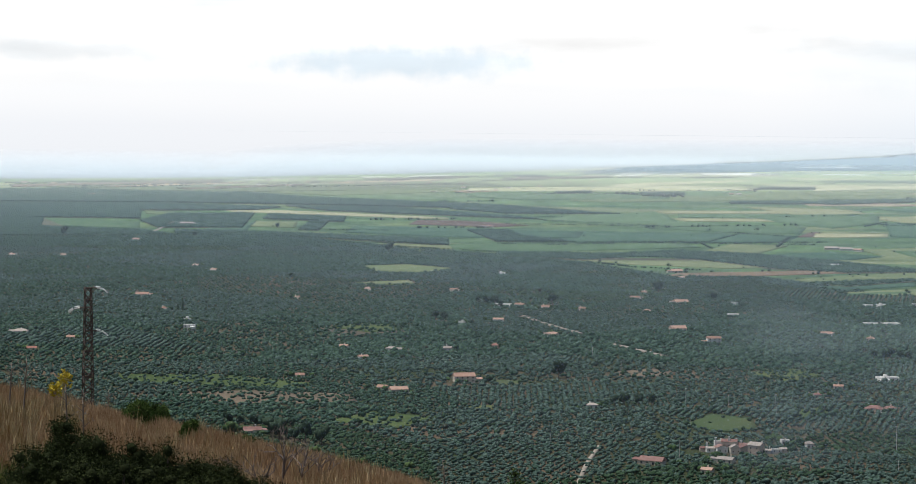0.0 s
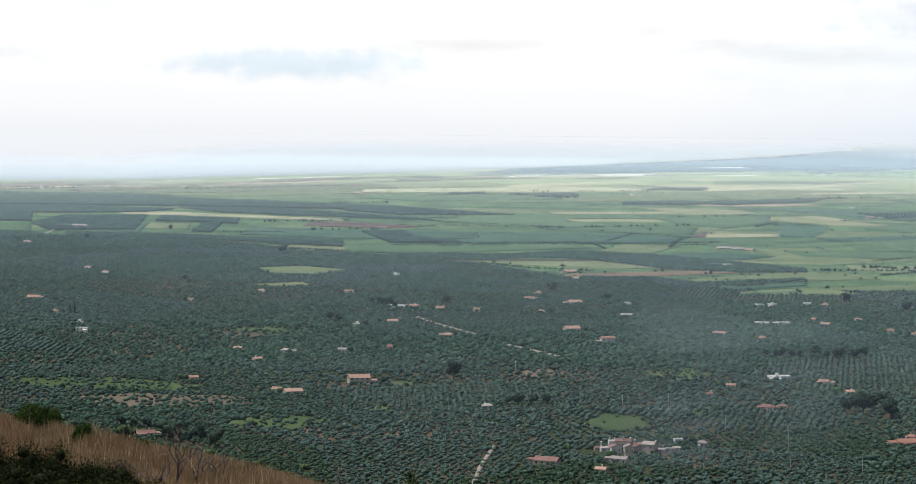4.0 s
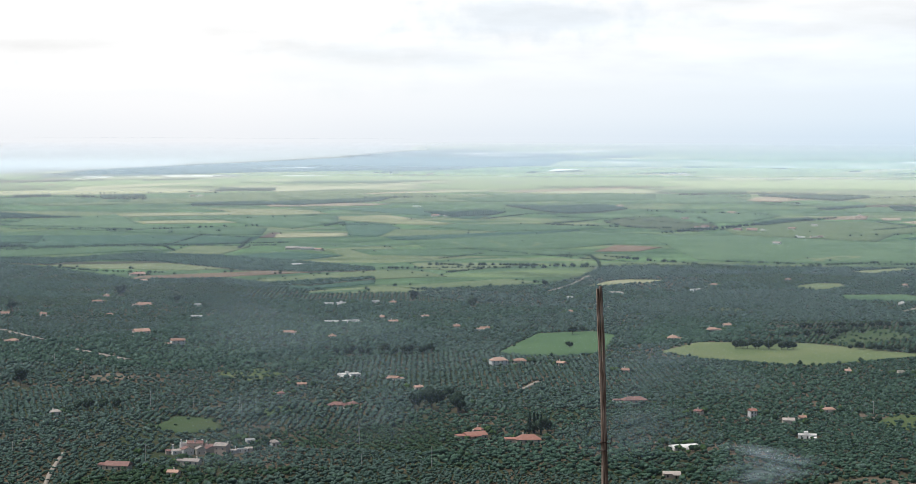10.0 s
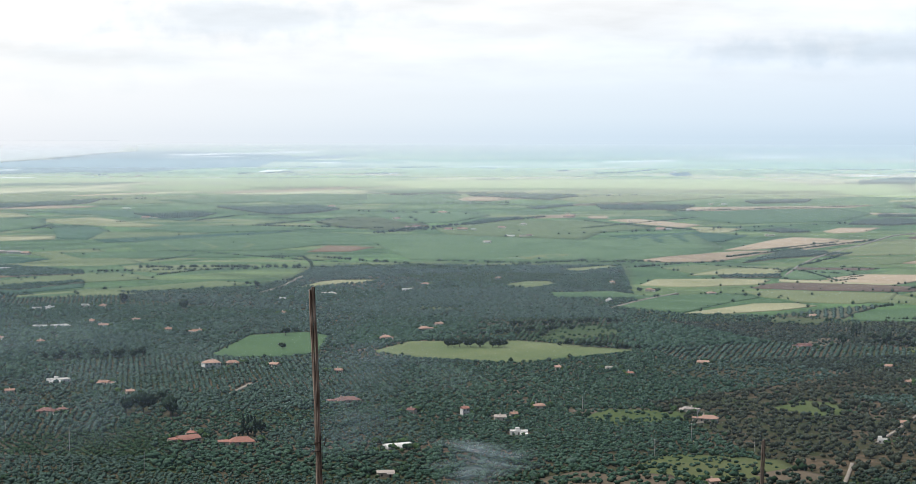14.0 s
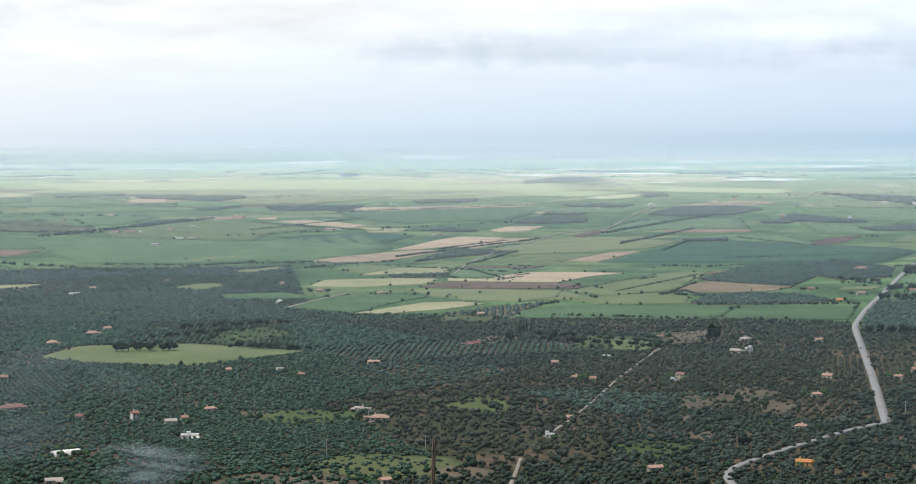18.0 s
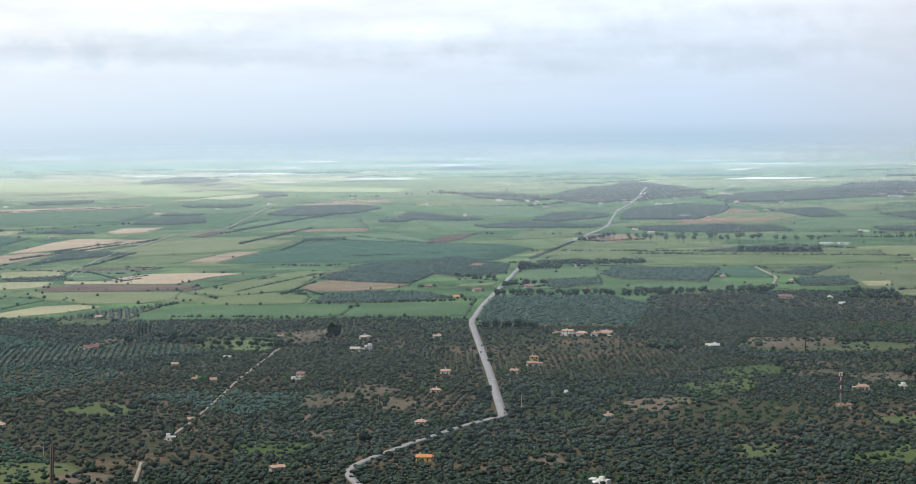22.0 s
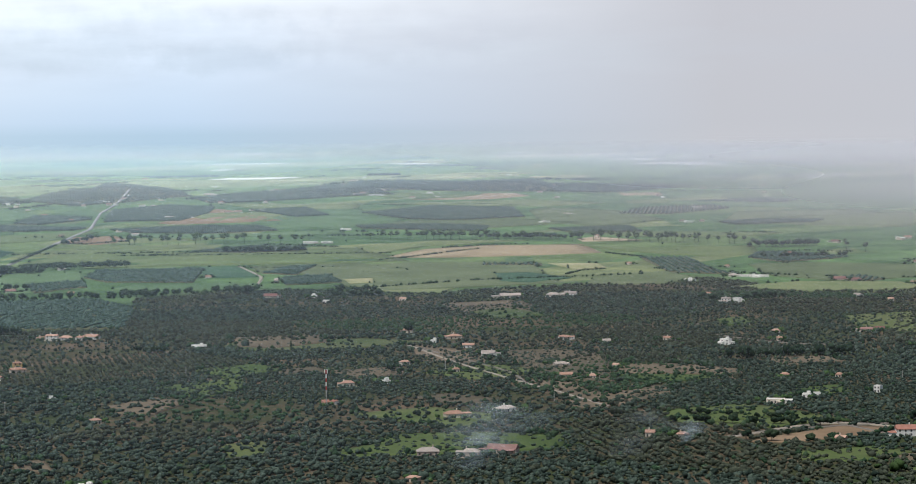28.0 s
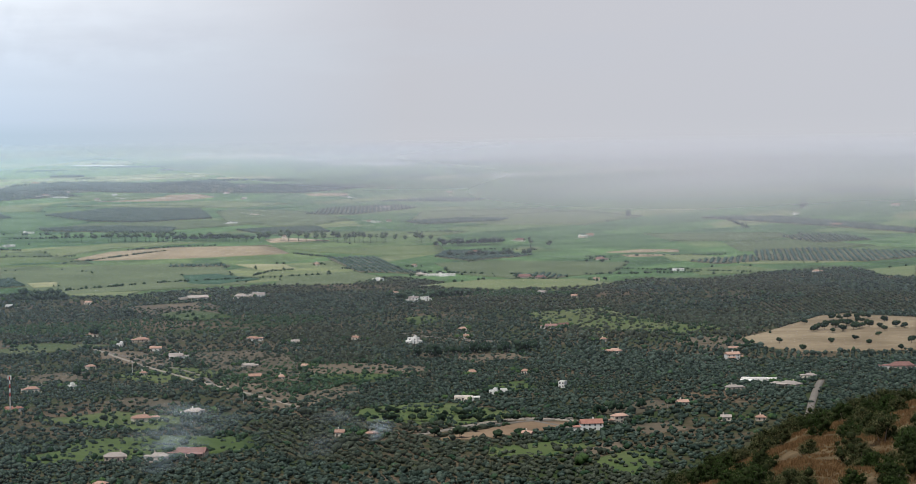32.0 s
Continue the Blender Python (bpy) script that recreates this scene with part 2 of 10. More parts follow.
def ground_material():
    m, n, l, b = nodes_of("plain_ground")
    at = n.new("ShaderNodeAttribute")
    at.attribute_name = "plan"
    sep = n.new("ShaderNodeSeparateXYZ")
    l.new(at.outputs["Vector"], sep.inputs[0])
    # strip fields of the far plain
    cells = n.new("ShaderNodeTexVoronoi")
    cells.distance = "CHEBYCHEV"
    mp = n.new("ShaderNodeMapping")
    mp.inputs["Rotation"].default_value = (0, 0, 0.5)
    mp.inputs["Scale"].default_value = (0.0022, 0.0058, 1)
    l.new(at.outputs["Vector"], mp.inputs["Vector"])
    cells.inputs["Scale"].default_value = 1.0
    cells.inputs["Randomness"].default_value = 0.8
    l.new(mp.outputs[0], cells.inputs["Vector"])
    pick = n.new("ShaderNodeSeparateColor")
    l.new(cells.outputs["Color"], pick.inputs[0])
    far = ramp(n, [(0.0, (0.062, 0.122, 0.052)), (0.26, (0.085, 0.16, 0.064)), (0.5, (0.11, 0.165, 0.07)), (0.68, (0.07, 0.13, 0.06)), (0.9, (0.15, 0.185, 0.09))])
    far.color_ramp.interpolation = "CONSTANT"
    l.new(pick.outputs[0], far.inputs[0])
    mp2 = n.new("ShaderNodeMapping")
    mp2.inputs["Rotation"].default_value = (0, 0, 0.45)
    mp2.inputs["Scale"].default_value = (0.00035, 0.0010, 1)
    l.new(at.outputs["Vector"], mp2.inputs["Vector"])
    wide = n.new("ShaderNodeTexVoronoi")
    wide.distance = "CHEBYCHEV"
    wide.inputs["Scale"].default_value = 1.0
    l.new(mp2.outputs[0], wide.inputs["Vector"])
    pick2 = n.new("ShaderNodeSeparateColor")
    l.new(wide.outputs["Color"], pick2.inputs[0])
    # Farther ground is paler: sunlight on the far plain put into the colour.
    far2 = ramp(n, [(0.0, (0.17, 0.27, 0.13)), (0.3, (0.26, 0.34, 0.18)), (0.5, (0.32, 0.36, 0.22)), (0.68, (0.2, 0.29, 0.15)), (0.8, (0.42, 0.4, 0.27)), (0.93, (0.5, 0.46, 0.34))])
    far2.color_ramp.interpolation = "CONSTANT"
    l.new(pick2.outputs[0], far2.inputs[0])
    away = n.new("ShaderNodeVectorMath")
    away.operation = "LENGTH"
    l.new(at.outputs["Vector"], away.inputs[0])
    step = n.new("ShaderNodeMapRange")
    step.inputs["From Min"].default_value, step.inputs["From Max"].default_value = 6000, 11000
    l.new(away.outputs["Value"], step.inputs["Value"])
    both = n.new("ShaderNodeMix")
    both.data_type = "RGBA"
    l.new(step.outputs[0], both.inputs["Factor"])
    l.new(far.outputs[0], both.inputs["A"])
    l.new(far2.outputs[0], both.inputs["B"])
    # grove floor
    big, small = n.new("ShaderNodeTexNoise"), n.new("ShaderNodeTexNoise")
    big.inputs["Scale"].default_value, small.inputs["Scale"].default_value = 0.011, 0.12
    for t in (big, small):
        t.inputs["Detail"].default_value = 6.0
        l.new(at.outputs["Vector"], t.inputs["Vector"])
    near = ramp(n, [(0.36, (0.030, 0.050, 0.018)), (0.46, (0.042, 0.052, 0.024)), (0.54, (0.066, 0.058, 0.036)), (0.62, (0.12, 0.09, 0.06))])
    mixf = n.new("ShaderNodeMath")
    mixf.operation = "MULTIPLY_ADD"
    mixf.inputs[1].default_value = 0.4
    h = n.new("ShaderNodeMath")
    h.operation = "MULTIPLY"
    h.inputs[1].default_value = 0.62
    l.new(big.outputs["Fac"], h.inputs[0])
    l.new(small.outputs["Fac"], mixf.inputs[0])
    l.new(h.outputs[0], mixf.inputs[2])
    l.new(mixf.outputs[0], near.inputs[0])
    # vary the far strips with the same noise
    vary = n.new("ShaderNodeMix")
    vary.data_type, vary.blend_type = "RGBA", "MULTIPLY"
    vary.inputs["Factor"].default_value = 0.9
    tone = ramp(n, [(0.38, (0.5, 0.56, 0.55)), (0.5, (0.95, 0.95, 0.95)), (0.63, (1.5, 1.4, 1.3))])
    l.new(mixf.outputs[0], tone.inputs[0])
    l.new(both.outputs["Result"], vary.inputs["A"])
    l.new(tone.outputs[0], vary.inputs["B"])
    open_at = n.new("ShaderNodeAttribute")
    open_at.attribute_name = "farmed"
    mix = n.new("ShaderNodeMix")
    mix.data_type = "RGBA"
    l.new(open_at.outputs["Fac"], mix.inputs["Factor"])
    l.new(near.outputs[0], mix.inputs["A"])
    l.new(vary.outputs["Result"], mix.inputs["B"])
    dry_at = n.new("ShaderNodeAttribute")
    dry_at.attribute_name = "dry"
    dry = ramp(n, [(0.35, (0.06, 0.044, 0.022)), (0.5, (0.098, 0.07, 0.036)), (0.7, (0.16, 0.115, 0.066))])
    turf = n.new("ShaderNodeTexNoise")
    turf.inputs["Scale"].default_value, turf.inputs["Detail"].default_value = 0.6, 8.0
    l.new(at.outputs["Vector"], turf.inputs["Vector"])
    l.new(turf.outputs["Fac"], dry.inputs[0])
    all_mix = n.new("ShaderNodeMix")
    all_mix.data_type = "RGBA"
    l.new(dry_at.outputs["Fac"], all_mix.inputs["Factor"])
    l.new(mix.outputs["Result"], all_mix.inputs["A"])
    l.new(dry.outputs[0], all_mix.inputs["B"])
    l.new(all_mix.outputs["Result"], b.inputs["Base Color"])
    b.inputs["Roughness"].default_value = 0.95
    b.inputs["Specular IOR Level"].default_value = 0.1
    return m


ground_material()


# See-through sheet paint: haze colour put in, as dense as the veil.
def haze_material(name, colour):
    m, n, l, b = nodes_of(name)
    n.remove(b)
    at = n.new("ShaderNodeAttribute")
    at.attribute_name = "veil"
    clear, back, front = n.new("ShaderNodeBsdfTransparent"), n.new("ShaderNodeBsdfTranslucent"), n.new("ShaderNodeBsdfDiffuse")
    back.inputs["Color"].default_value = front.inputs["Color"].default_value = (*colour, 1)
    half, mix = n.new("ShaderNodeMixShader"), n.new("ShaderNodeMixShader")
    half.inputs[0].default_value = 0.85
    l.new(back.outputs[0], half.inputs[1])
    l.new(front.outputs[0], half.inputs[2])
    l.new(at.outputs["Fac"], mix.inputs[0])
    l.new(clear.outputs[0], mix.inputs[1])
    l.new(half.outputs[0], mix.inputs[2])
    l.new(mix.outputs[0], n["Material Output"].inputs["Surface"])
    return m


# Haze tints: brighter for sunlit air, darker for cloud shade on the right.
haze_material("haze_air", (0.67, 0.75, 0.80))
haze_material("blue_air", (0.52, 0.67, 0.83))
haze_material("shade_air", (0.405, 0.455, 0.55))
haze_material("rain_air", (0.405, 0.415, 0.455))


# ---------------------------------------------------------------- mesh helpers
def quick_mesh(name, verts, faces, mat, smooth_faces=False):
    """A mesh from arrays of vertices (n, 3) and equal-sided faces (m, k)."""
    verts, faces = np.asarray(verts, np.float32), np.asarray(faces, np.int32)
    me = bpy.data.meshes.new(name)
    me.vertices.add(len(verts))
    me.vertices.foreach_set("co", verts.ravel())
    m, k = faces.shape
    me.loops.add(m * k)
    me.loops.foreach_set("vertex_index", faces.ravel())
    me.polygons.add(m)
    me.polygons.foreach_set("loop_start", np.arange(0, m * k, k, dtype=np.int32))
    if smooth_faces:
        me.polygons.foreach_set("use_smooth", np.ones(m, bool))
    me.update(calc_edges=True)
    me.materials.append(MATS[mat])
    return me


def carry(me, name, values):
    values = np.asarray(values, np.float32)
    kind, key = ("FLOAT", "value") if values.ndim == 1 else ("FLOAT_VECTOR", "vector")
    me.attributes.new(name, kind, "POINT").data.foreach_set(key, values.ravel())


def part(name, bm, material, parent, label=""):
    me = bpy.data.meshes.new(name)
    bm.to_mesh(me)
    bm.free()
    me.materials.append(MATS[material])
    ob = new(name, me)
    ob.parent = parent
    return tagged(ob, label)


def inside(px, py, poly):
    hit = np.zeros(px.shape, bool)
    for (x0, y0), (x1, y1) in zip(poly, poly[1:] + poly[:1]):
        if y0 != y1:
            hit ^= ((y0 > py) != (y1 > py)) & (px < (x1 - x0) * (py - y0) / (y1 - y0) + x0)
    return hit


# ---------------------------------------------------------------- ground
LIMIT_AZ = [-11.9, -7.4, -4.3, -1.3, 1.1, 3.4, 5.7, 7.8, 9.5, 11.0, 11.8, 13.9, 15.6, 16.5, 17.4, 18.0, 20.8, 22.7, 26.1, 26.4, 26.7, 27.8, 28.7, 30.2, 30.3, 32.2, 37.4, 40.8, 41.1, 45.3, 45.6, 47.7, 49.4, 51.1, 52.2, 54.0, 54.9, 56.0, 57.3, 59.0, 60.8, 62.3, 63.6, 65.7, 67.2, 68.8, 71.0, 72.4, 74.3]
LIMIT_R = [3913, 3991, 3931, 3600, 3443, 3261, 2978, 3010, 2886, 2742, 2793, 2813, 2861, 2892, 3045, 3302, 3364, 3340, 3360, 2794, 2503, 2444, 2451, 2411, 2446, 2378, 2369, 2344, 2264, 2251, 2672, 2756, 2783, 2745, 2703, 2714, 2756, 2778, 2821, 2909, 2933, 2784, 2691, 2704, 2840, 2832, 2982, 3052, 2909]


def make_ground():
    az = np.concatenate([np.arange(-180, -15, 5.0), np.arange(-15, 78, 0.5), np.arange(78, 180, 5.0)])
    r = np.concatenate([[0.0, 0.5, 1, 2, 4, 6, 9], np.arange(12, 80, 4), np.arange(80, 260, 10), np.arange(260, 1150, 45), np.geomspace(1150, 92000, 128)])
    A, Rr = np.meshgrid(az, r, indexing="ij")
    X, Y = np.sin(np.radians(A)) * Rr, np.cos(np.radians(A)) * Rr
    V = place(X, Y, height(X, Y)).reshape(-1, 3)
    na, nr = len(az), len(r)
    i, j = np.meshgrid(np.arange(na), np.arange(nr - 1), indexing="ij")
    i2 = (i + 1) % na
    F = np.stack([i * nr + j, i * nr + j + 1, i2 * nr + j + 1, i2 * nr + j], -1).reshape(-1, 4)[:, ::-1]
    me = quick_mesh("ground", V, F, "plain_ground", True)
    plan = np.stack([X, Y, 0 * X], -1).reshape(-1, 3)
    far = np.interp(A, LIMIT_AZ, LIMIT_R)
    carry(me, "plan", plan)
    carry(me, "dry", (1 - smooth(500, 900, Rr)).ravel())
    carry(me, "farmed", smooth(0.98, 1.02, (Rr / far)).ravel())
    tagged(new("ground", me), "wide plain of olive groves and crop fields below a hill", "ground", kind="structure")


make_ground()

FIELDS = []


def field(kind, *corners):
    """A field with its crop standing a little above the soil."""
    FIELDS.append((kind, corners))
    c = np.array(corners, float)
    mid = c.mean(0)
    size = np.abs(c - mid).max()
    near = np.hypot(*mid) < 3400
    n = int(np.clip(size / (12 if near else 90), 4, 26))
    verts, faces, plan = [], [], []
    for a, b in zip(c, np.roll(c, -1, 0)):
        base, rows = len(verts), []
        for u in range(n + 1):
            rows.append([])
            for v in range(u + 1):
                k = u / n
                p = mid + (a + (b - a) * (v / u if u else 0) - mid) * k
                rows[-1].append(len(verts))
                if near:
                    p = mid + (p - mid) * (1 + (0.09 if kind in ("clearing", "meadow", "soil_grove") else 0.012) * k * noise.noise((p[0] * 0.018, p[1] * 0.018, 0)))
                verts.append((p[0], p[1]))
        for u in range(n):
            for v in range(u + 1):
                faces.append((rows[u][v], rows[u + 1][v], rows[u + 1][v + 1]))
                if v < u:
                    faces.append((rows[u][v], rows[u + 1][v + 1], rows[u][v + 1]))
        edge = rows[n]
        low = len(verts)
        verts.extend([(verts[e][0], verts[e][1]) for e in edge])
        for q in range(len(edge) - 1):
            faces.append((edge[q], low + q, low + q + 1))
            faces.append((edge[q], low + q + 1, edge[q + 1]))
        plan.extend([1.0] * (low - base) + [-0.5] * len(edge))
    xy = np.array(verts)
    r = np.hypot(xy[:, 0], xy[:, 1])
    lift = 0.3 + 0.0001 * r + 0.0015 * len(FIELDS)
    z = height(xy[:, 0], xy[:, 1]) + lift * np.array(plan)
    me = quick_mesh("crop_field", place(xy[:, 0], xy[:, 1], z), faces, kind)
    carry(me, "plan", np.column_stack([xy, z]))
    words = dict(wheat="green field of young wheat on the plain", lime="yellow-green field of ripening grain on the plain", meadow="grassy green clearing among olive groves", clearing="bright green grass under sparse trees", grove_floor="shaded grey-green soil under rows of olive trees", soil_grove="bare reddish soil under sparse trees",
                 pale="pale straw-coloured field on the plain", straw="dry straw-coloured field dotted with round trees", tan="beige field of dry stubble on the plain", soil="field of bare reddish soil", sunlit_pale="straw-coloured strip far off, sunlight put into its colour", sunlit_lime="pale green strip far off, sunlight put into its colour", brown="freshly ploughed dark brown field", sown="dull green field of grain under a dark sky", dark="dense bluish-green field of tall grain",
                 shore="low land along the far coast, blue haze put into its colour", sea="pale grey-blue sea in the haze", bright="white plastic-covered crop rows far off on the plain")
    tagged(new("water" if kind == "sea" else "crop_field", me), words[kind], "sea" if kind == "sea" else "field", "" if kind == "sea" else "fields of the plain", "structure")


field("clearing", (-287, 1733), (-189, 1738), (-110, 1689), (-116, 1647), (-203, 1661), (-250, 1676))
field("meadow", (23, 1722), (53, 1716), (49, 1681), (29, 1695))
field("meadow", (154, 1464), (182, 1526), (208, 1507), (205, 1450), (179, 1434))
field("clearing", (8, 1560), (29, 1562), (27, 1538), (8, 1537))
field("wheat", (519, 1907), (612, 2091), (675, 2106), (685, 2059), (620, 1899), (572, 1871), (537, 1882))
field("lime", (671, 1892), (740, 1974), (843, 1940), (908, 1809), (866, 1792), (760, 1750), (688, 1821))
field("meadow", (863, 1958), (924, 2052), (987, 2070), (975, 1977), (864, 1904))
field("meadow", (1178, 2056), (1228, 2092), (1259, 2044), (1199, 1981))
field("clearing", (1129, 1708), (1190, 1769), (1252, 1741), (1207, 1679))
field("clearing", (868, 2335), (905, 2375), (951, 2326), (902, 2311))
field("meadow", (1155, 1741), (1223, 1812), (1259, 1750), (1185, 1657), (1151, 1685))
field("clearing", (990, 1308), (1029, 1344), (1036, 1323), (996, 1280))
field("soil", (1008, 1270), (1036, 1294), (1028, 1263), (999, 1241))
field("meadow", (1517, 1373), (1558, 1395), (1650, 1309), (1661, 1233), (1563, 1254), (1503, 1317))
field("meadow", (1909, 1347), (2028, 1407), (2020, 1362), (1945, 1296))
field("straw", (1912, 706), (1967, 704), (2167, 711), (2202, 697), (2186, 612), (1875, 525), (1819, 608), (1856, 669))
field("soil", (1225, 659), (1262, 654), (1322, 641), (1335, 609), (1286, 610), (1236, 633))
field("clearing", (1288, 759), (1336, 739), (1363, 670), (1338, 649), (1281, 682))
field("clearing", (1127, 780), (1189, 799), (1167, 762), (1138, 739))
field("clearing", (1982, 946), (2086, 954), (2103, 881), (2013, 775), (1940, 801), (1974, 890))
field("clearing", (1991, 841), (2059, 799), (2007, 754), (1931, 773))
field("soil_grove", (1876, 757), (1917, 744), (1922, 711), (1855, 703))
field("clearing", (1320, 779), (1356, 756), (1377, 701), (1357, 654), (1319, 663), (1280, 741))
field("soil_grove", (1635, 1246), (1611, 1168), (1527, 1057), (1498, 1086), (1553, 1171))
field("soil_grove", (1444, 977), (1444, 932), (1346, 839), (1345, 879))
field("clearing", (1168, 819), (1194, 799), (1145, 748), (1101, 763))
field("soil_grove", (1558, 959), (1611, 932), (1576, 878), (1522, 892))
field("soil_grove", (1871, 754), (1918, 732), (1873, 698), (1819, 716))
field("clearing", (2002, 1115), (2046, 1104), (1989, 1059), (1941, 1067))
field("soil_grove", (1030, 1358), (1039, 1332), (996, 1280), (993, 1305))
field("soil_grove", (1031, 1300), (1045, 1299), (998, 1235), (988, 1242))
field("soil_grove", (917, 1254), (935, 1249), (906, 1215), (896, 1222))
field("soil_grove", (872, 1179), (893, 1174), (866, 1141), (850, 1146))
field("soil_grove", (658, 1440), (724, 1420), (704, 1362), (646, 1383))
field("soil_grove", (1067, 1804), (1148, 1871), (1153, 1823), (1074, 1772))
field("lime", (1215, 1770), (1241, 1717), (1181, 1653), (1153, 1670))
field("soil_grove", (1014, 1338), (1048, 1322), (1021, 1275), (989, 1290))
field("soil_grove", (910, 998), (931, 993), (902, 952), (880, 960))
field("clearing", (1033, 937), (1071, 935), (1026, 886), (991, 889))
field("soil_grove", (1386, 1198), (1431, 1185), (1401, 1147), (1359, 1156))
field("soil_grove", (1846, 729), (1901, 704), (1857, 666), (1794, 692))
field("clearing", (1496, 766), (1537, 746), (1499, 717), (1461, 733))
field("clearing", (1057, 866), (1077, 854), (1051, 825), (1028, 834))
field("soil_grove", (1225, 563), (1261, 547), (1230, 526), (1197, 538))
field("soil_grove", (125, 1782), (167, 1816), (184, 1780), (146, 1739))
field("soil_grove", (-142, 2151), (-70, 2201), (-45, 2119), (-109, 2061))
field("clearing", (241, 1550), (266, 1569), (268, 1533), (243, 1511))
field("soil_grove", (-217, 1605), (-159, 1636), (-78, 1617), (-67, 1566), (-159, 1552))
field("sea", (-2190, 7492), (-1656, 7830), (-815, 8523), (176, 10098), (1209, 12321), (4144, 19684), (6399, 27837), (20000, 87000), (10000, 89000), (-9000, 88000), (-20000, 70000), (-14000, 44000))
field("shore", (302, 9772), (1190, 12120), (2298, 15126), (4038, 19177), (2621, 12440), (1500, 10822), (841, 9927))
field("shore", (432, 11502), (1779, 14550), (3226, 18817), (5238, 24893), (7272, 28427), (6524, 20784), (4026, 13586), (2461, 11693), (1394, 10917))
field("clearing", (643, 1378), (687, 1430), (738, 1399), (724, 1355), (670, 1339))
field("clearing", (578, 1170), (631, 1213), (683, 1162), (666, 1100), (590, 1104))
field("clearing", (803, 1390), (853, 1423), (869, 1382), (819, 1326))
field("clearing", (779, 1141), (824, 1167), (842, 1125), (792, 1083))
field("clearing", (1200, 963), (1261, 938), (1255, 868), (1171, 843))
field("clearing", (1242, 1200), (1328, 1189), (1292, 1133), (1208, 1118))
field("clearing", (1177, 532), (1231, 524), (1198, 480), (1138, 485))
field("clearing", (-88, 1470), (-58, 1519), (-8, 1492), (-39, 1431))
field("clearing", (-130, 2161), (-85, 2219), (-37, 2173), (-81, 2105))
field("clearing", (238, 1790), (284, 1828), (305, 1778), (267, 1720))
field("clearing", (1437, 1079), (1528, 1072), (1501, 994), (1415, 1004))
field("clearing", (1514, 947), (1572, 914), (1529, 846), (1474, 879))
field("soil_grove", (505, 1145), (546, 1170), (588, 1136), (580, 1085), (515, 1104))
field("soil_grove", (634, 1119), (670, 1133), (675, 1094), (641, 1072))
field("soil_grove", (978, 1249), (1030, 1280), (1033, 1249), (992, 1220))
field("soil_grove", (1296, 985), (1338, 973), (1323, 915), (1278, 919))
field("soil_grove", (1373, 922), (1411, 904), (1395, 863), (1355, 869))
field("soil_grove", (1325, 573), (1357, 552), (1329, 524), (1292, 542))


field("sown", (-1570, 7446), (-718, 7345), (79, 8070), (208, 7347), (-612, 6632), (-1190, 6665))
field("sunlit_lime", (-784, 8243), (43, 9400), (603, 10332), (564, 9664), (40, 8840), (-723, 7827))
field("lime", (-569, 6535), (34, 7350), (462, 7917), (435, 7437), (32, 6880), (-380, 6319))
field("sunlit_pale", (34, 7280), (779, 7882), (1072, 7696), (1029, 7389), (607, 7094), (32, 6940))
field("sunlit_lime", (275, 8746), (1615, 9717), (1971, 9324), (1835, 8678), (1130, 8112), (478, 8176))
field("sunlit_pale", (557, 9544), (2066, 10702), (2223, 10518), (2132, 10087), (1333, 9578), (536, 9184))
field("tan", (-24, 6920), (130, 7179), (166, 7058), (31, 6750))
field("sunlit_pale", (1337, 9244), (2192, 10371), (2050, 9696), (1497, 9006))
field("dark", (1436, 8783), (1629, 9065), (1924, 9099), (1878, 8884), (1552, 8642))
field("wheat", (31, 6690), (667, 6737), (627, 6339), (192, 6097), (30, 6350))
field("lime", (272, 6434), (823, 6680), (989, 7101), (1720, 7925), (1679, 6991), (839, 6254), (351, 6000))
field("dark", (750, 6084), (856, 6262), (1026, 6165), (873, 6027))
field("lime", (-430, 5654), (-129, 5799), (27, 5710), (26, 5540), (-333, 5560))
field("lime", (-1204, 6184), (-1100, 6163), (-914, 5920), (-922, 5777), (-1112, 5957))
field("pale", (-566, 5209), (-422, 5173), (-191, 4996), (-19, 4840), (-18, 4746), (-240, 4884), (-520, 5043))
field("lime", (-423, 4582), (-334, 4547), (-320, 4283), (-415, 4311))
field("dark", (-205, 4414), (-17, 4355), (251, 4269), (235, 3992), (-24, 3979), (-213, 4115))
field("dark", (-451, 4381), (-423, 4582), (-402, 4118), (-526, 4044))
field("brown", (-85, 4698), (22, 4696), (149, 4501), (81, 4405), (-100, 4494))
field("lime", (-353, 4129), (-246, 4107), (-254, 4060), (-363, 4058))
field("wheat", (-873, 4612), (-785, 4606), (-653, 4466), (-609, 4165), (-809, 4241))
field("pale", (-863, 4254), (-802, 4268), (-784, 4172), (-849, 4157))
field("lime", (-737, 5087), (-651, 5008), (-636, 4838), (-702, 4890))
field("wheat", (-208, 5436), (-32, 5330), (237, 4944), (158, 4987), (-31, 5140))
field("lime", (-148, 5368), (25, 5270), (134, 5078), (52, 5100), (-116, 5229))
field("wheat", (253, 5014), (502, 5367), (484, 4755), (581, 4606), (381, 4450), (189, 4739))
field("pale", (488, 5368), (1022, 5516), (993, 5359), (488, 5217))
field("pale", (490, 4946), (856, 4977), (819, 4841), (502, 4794))
field("wheat", (529, 5193), (986, 5319), (883, 5053), (508, 4984))
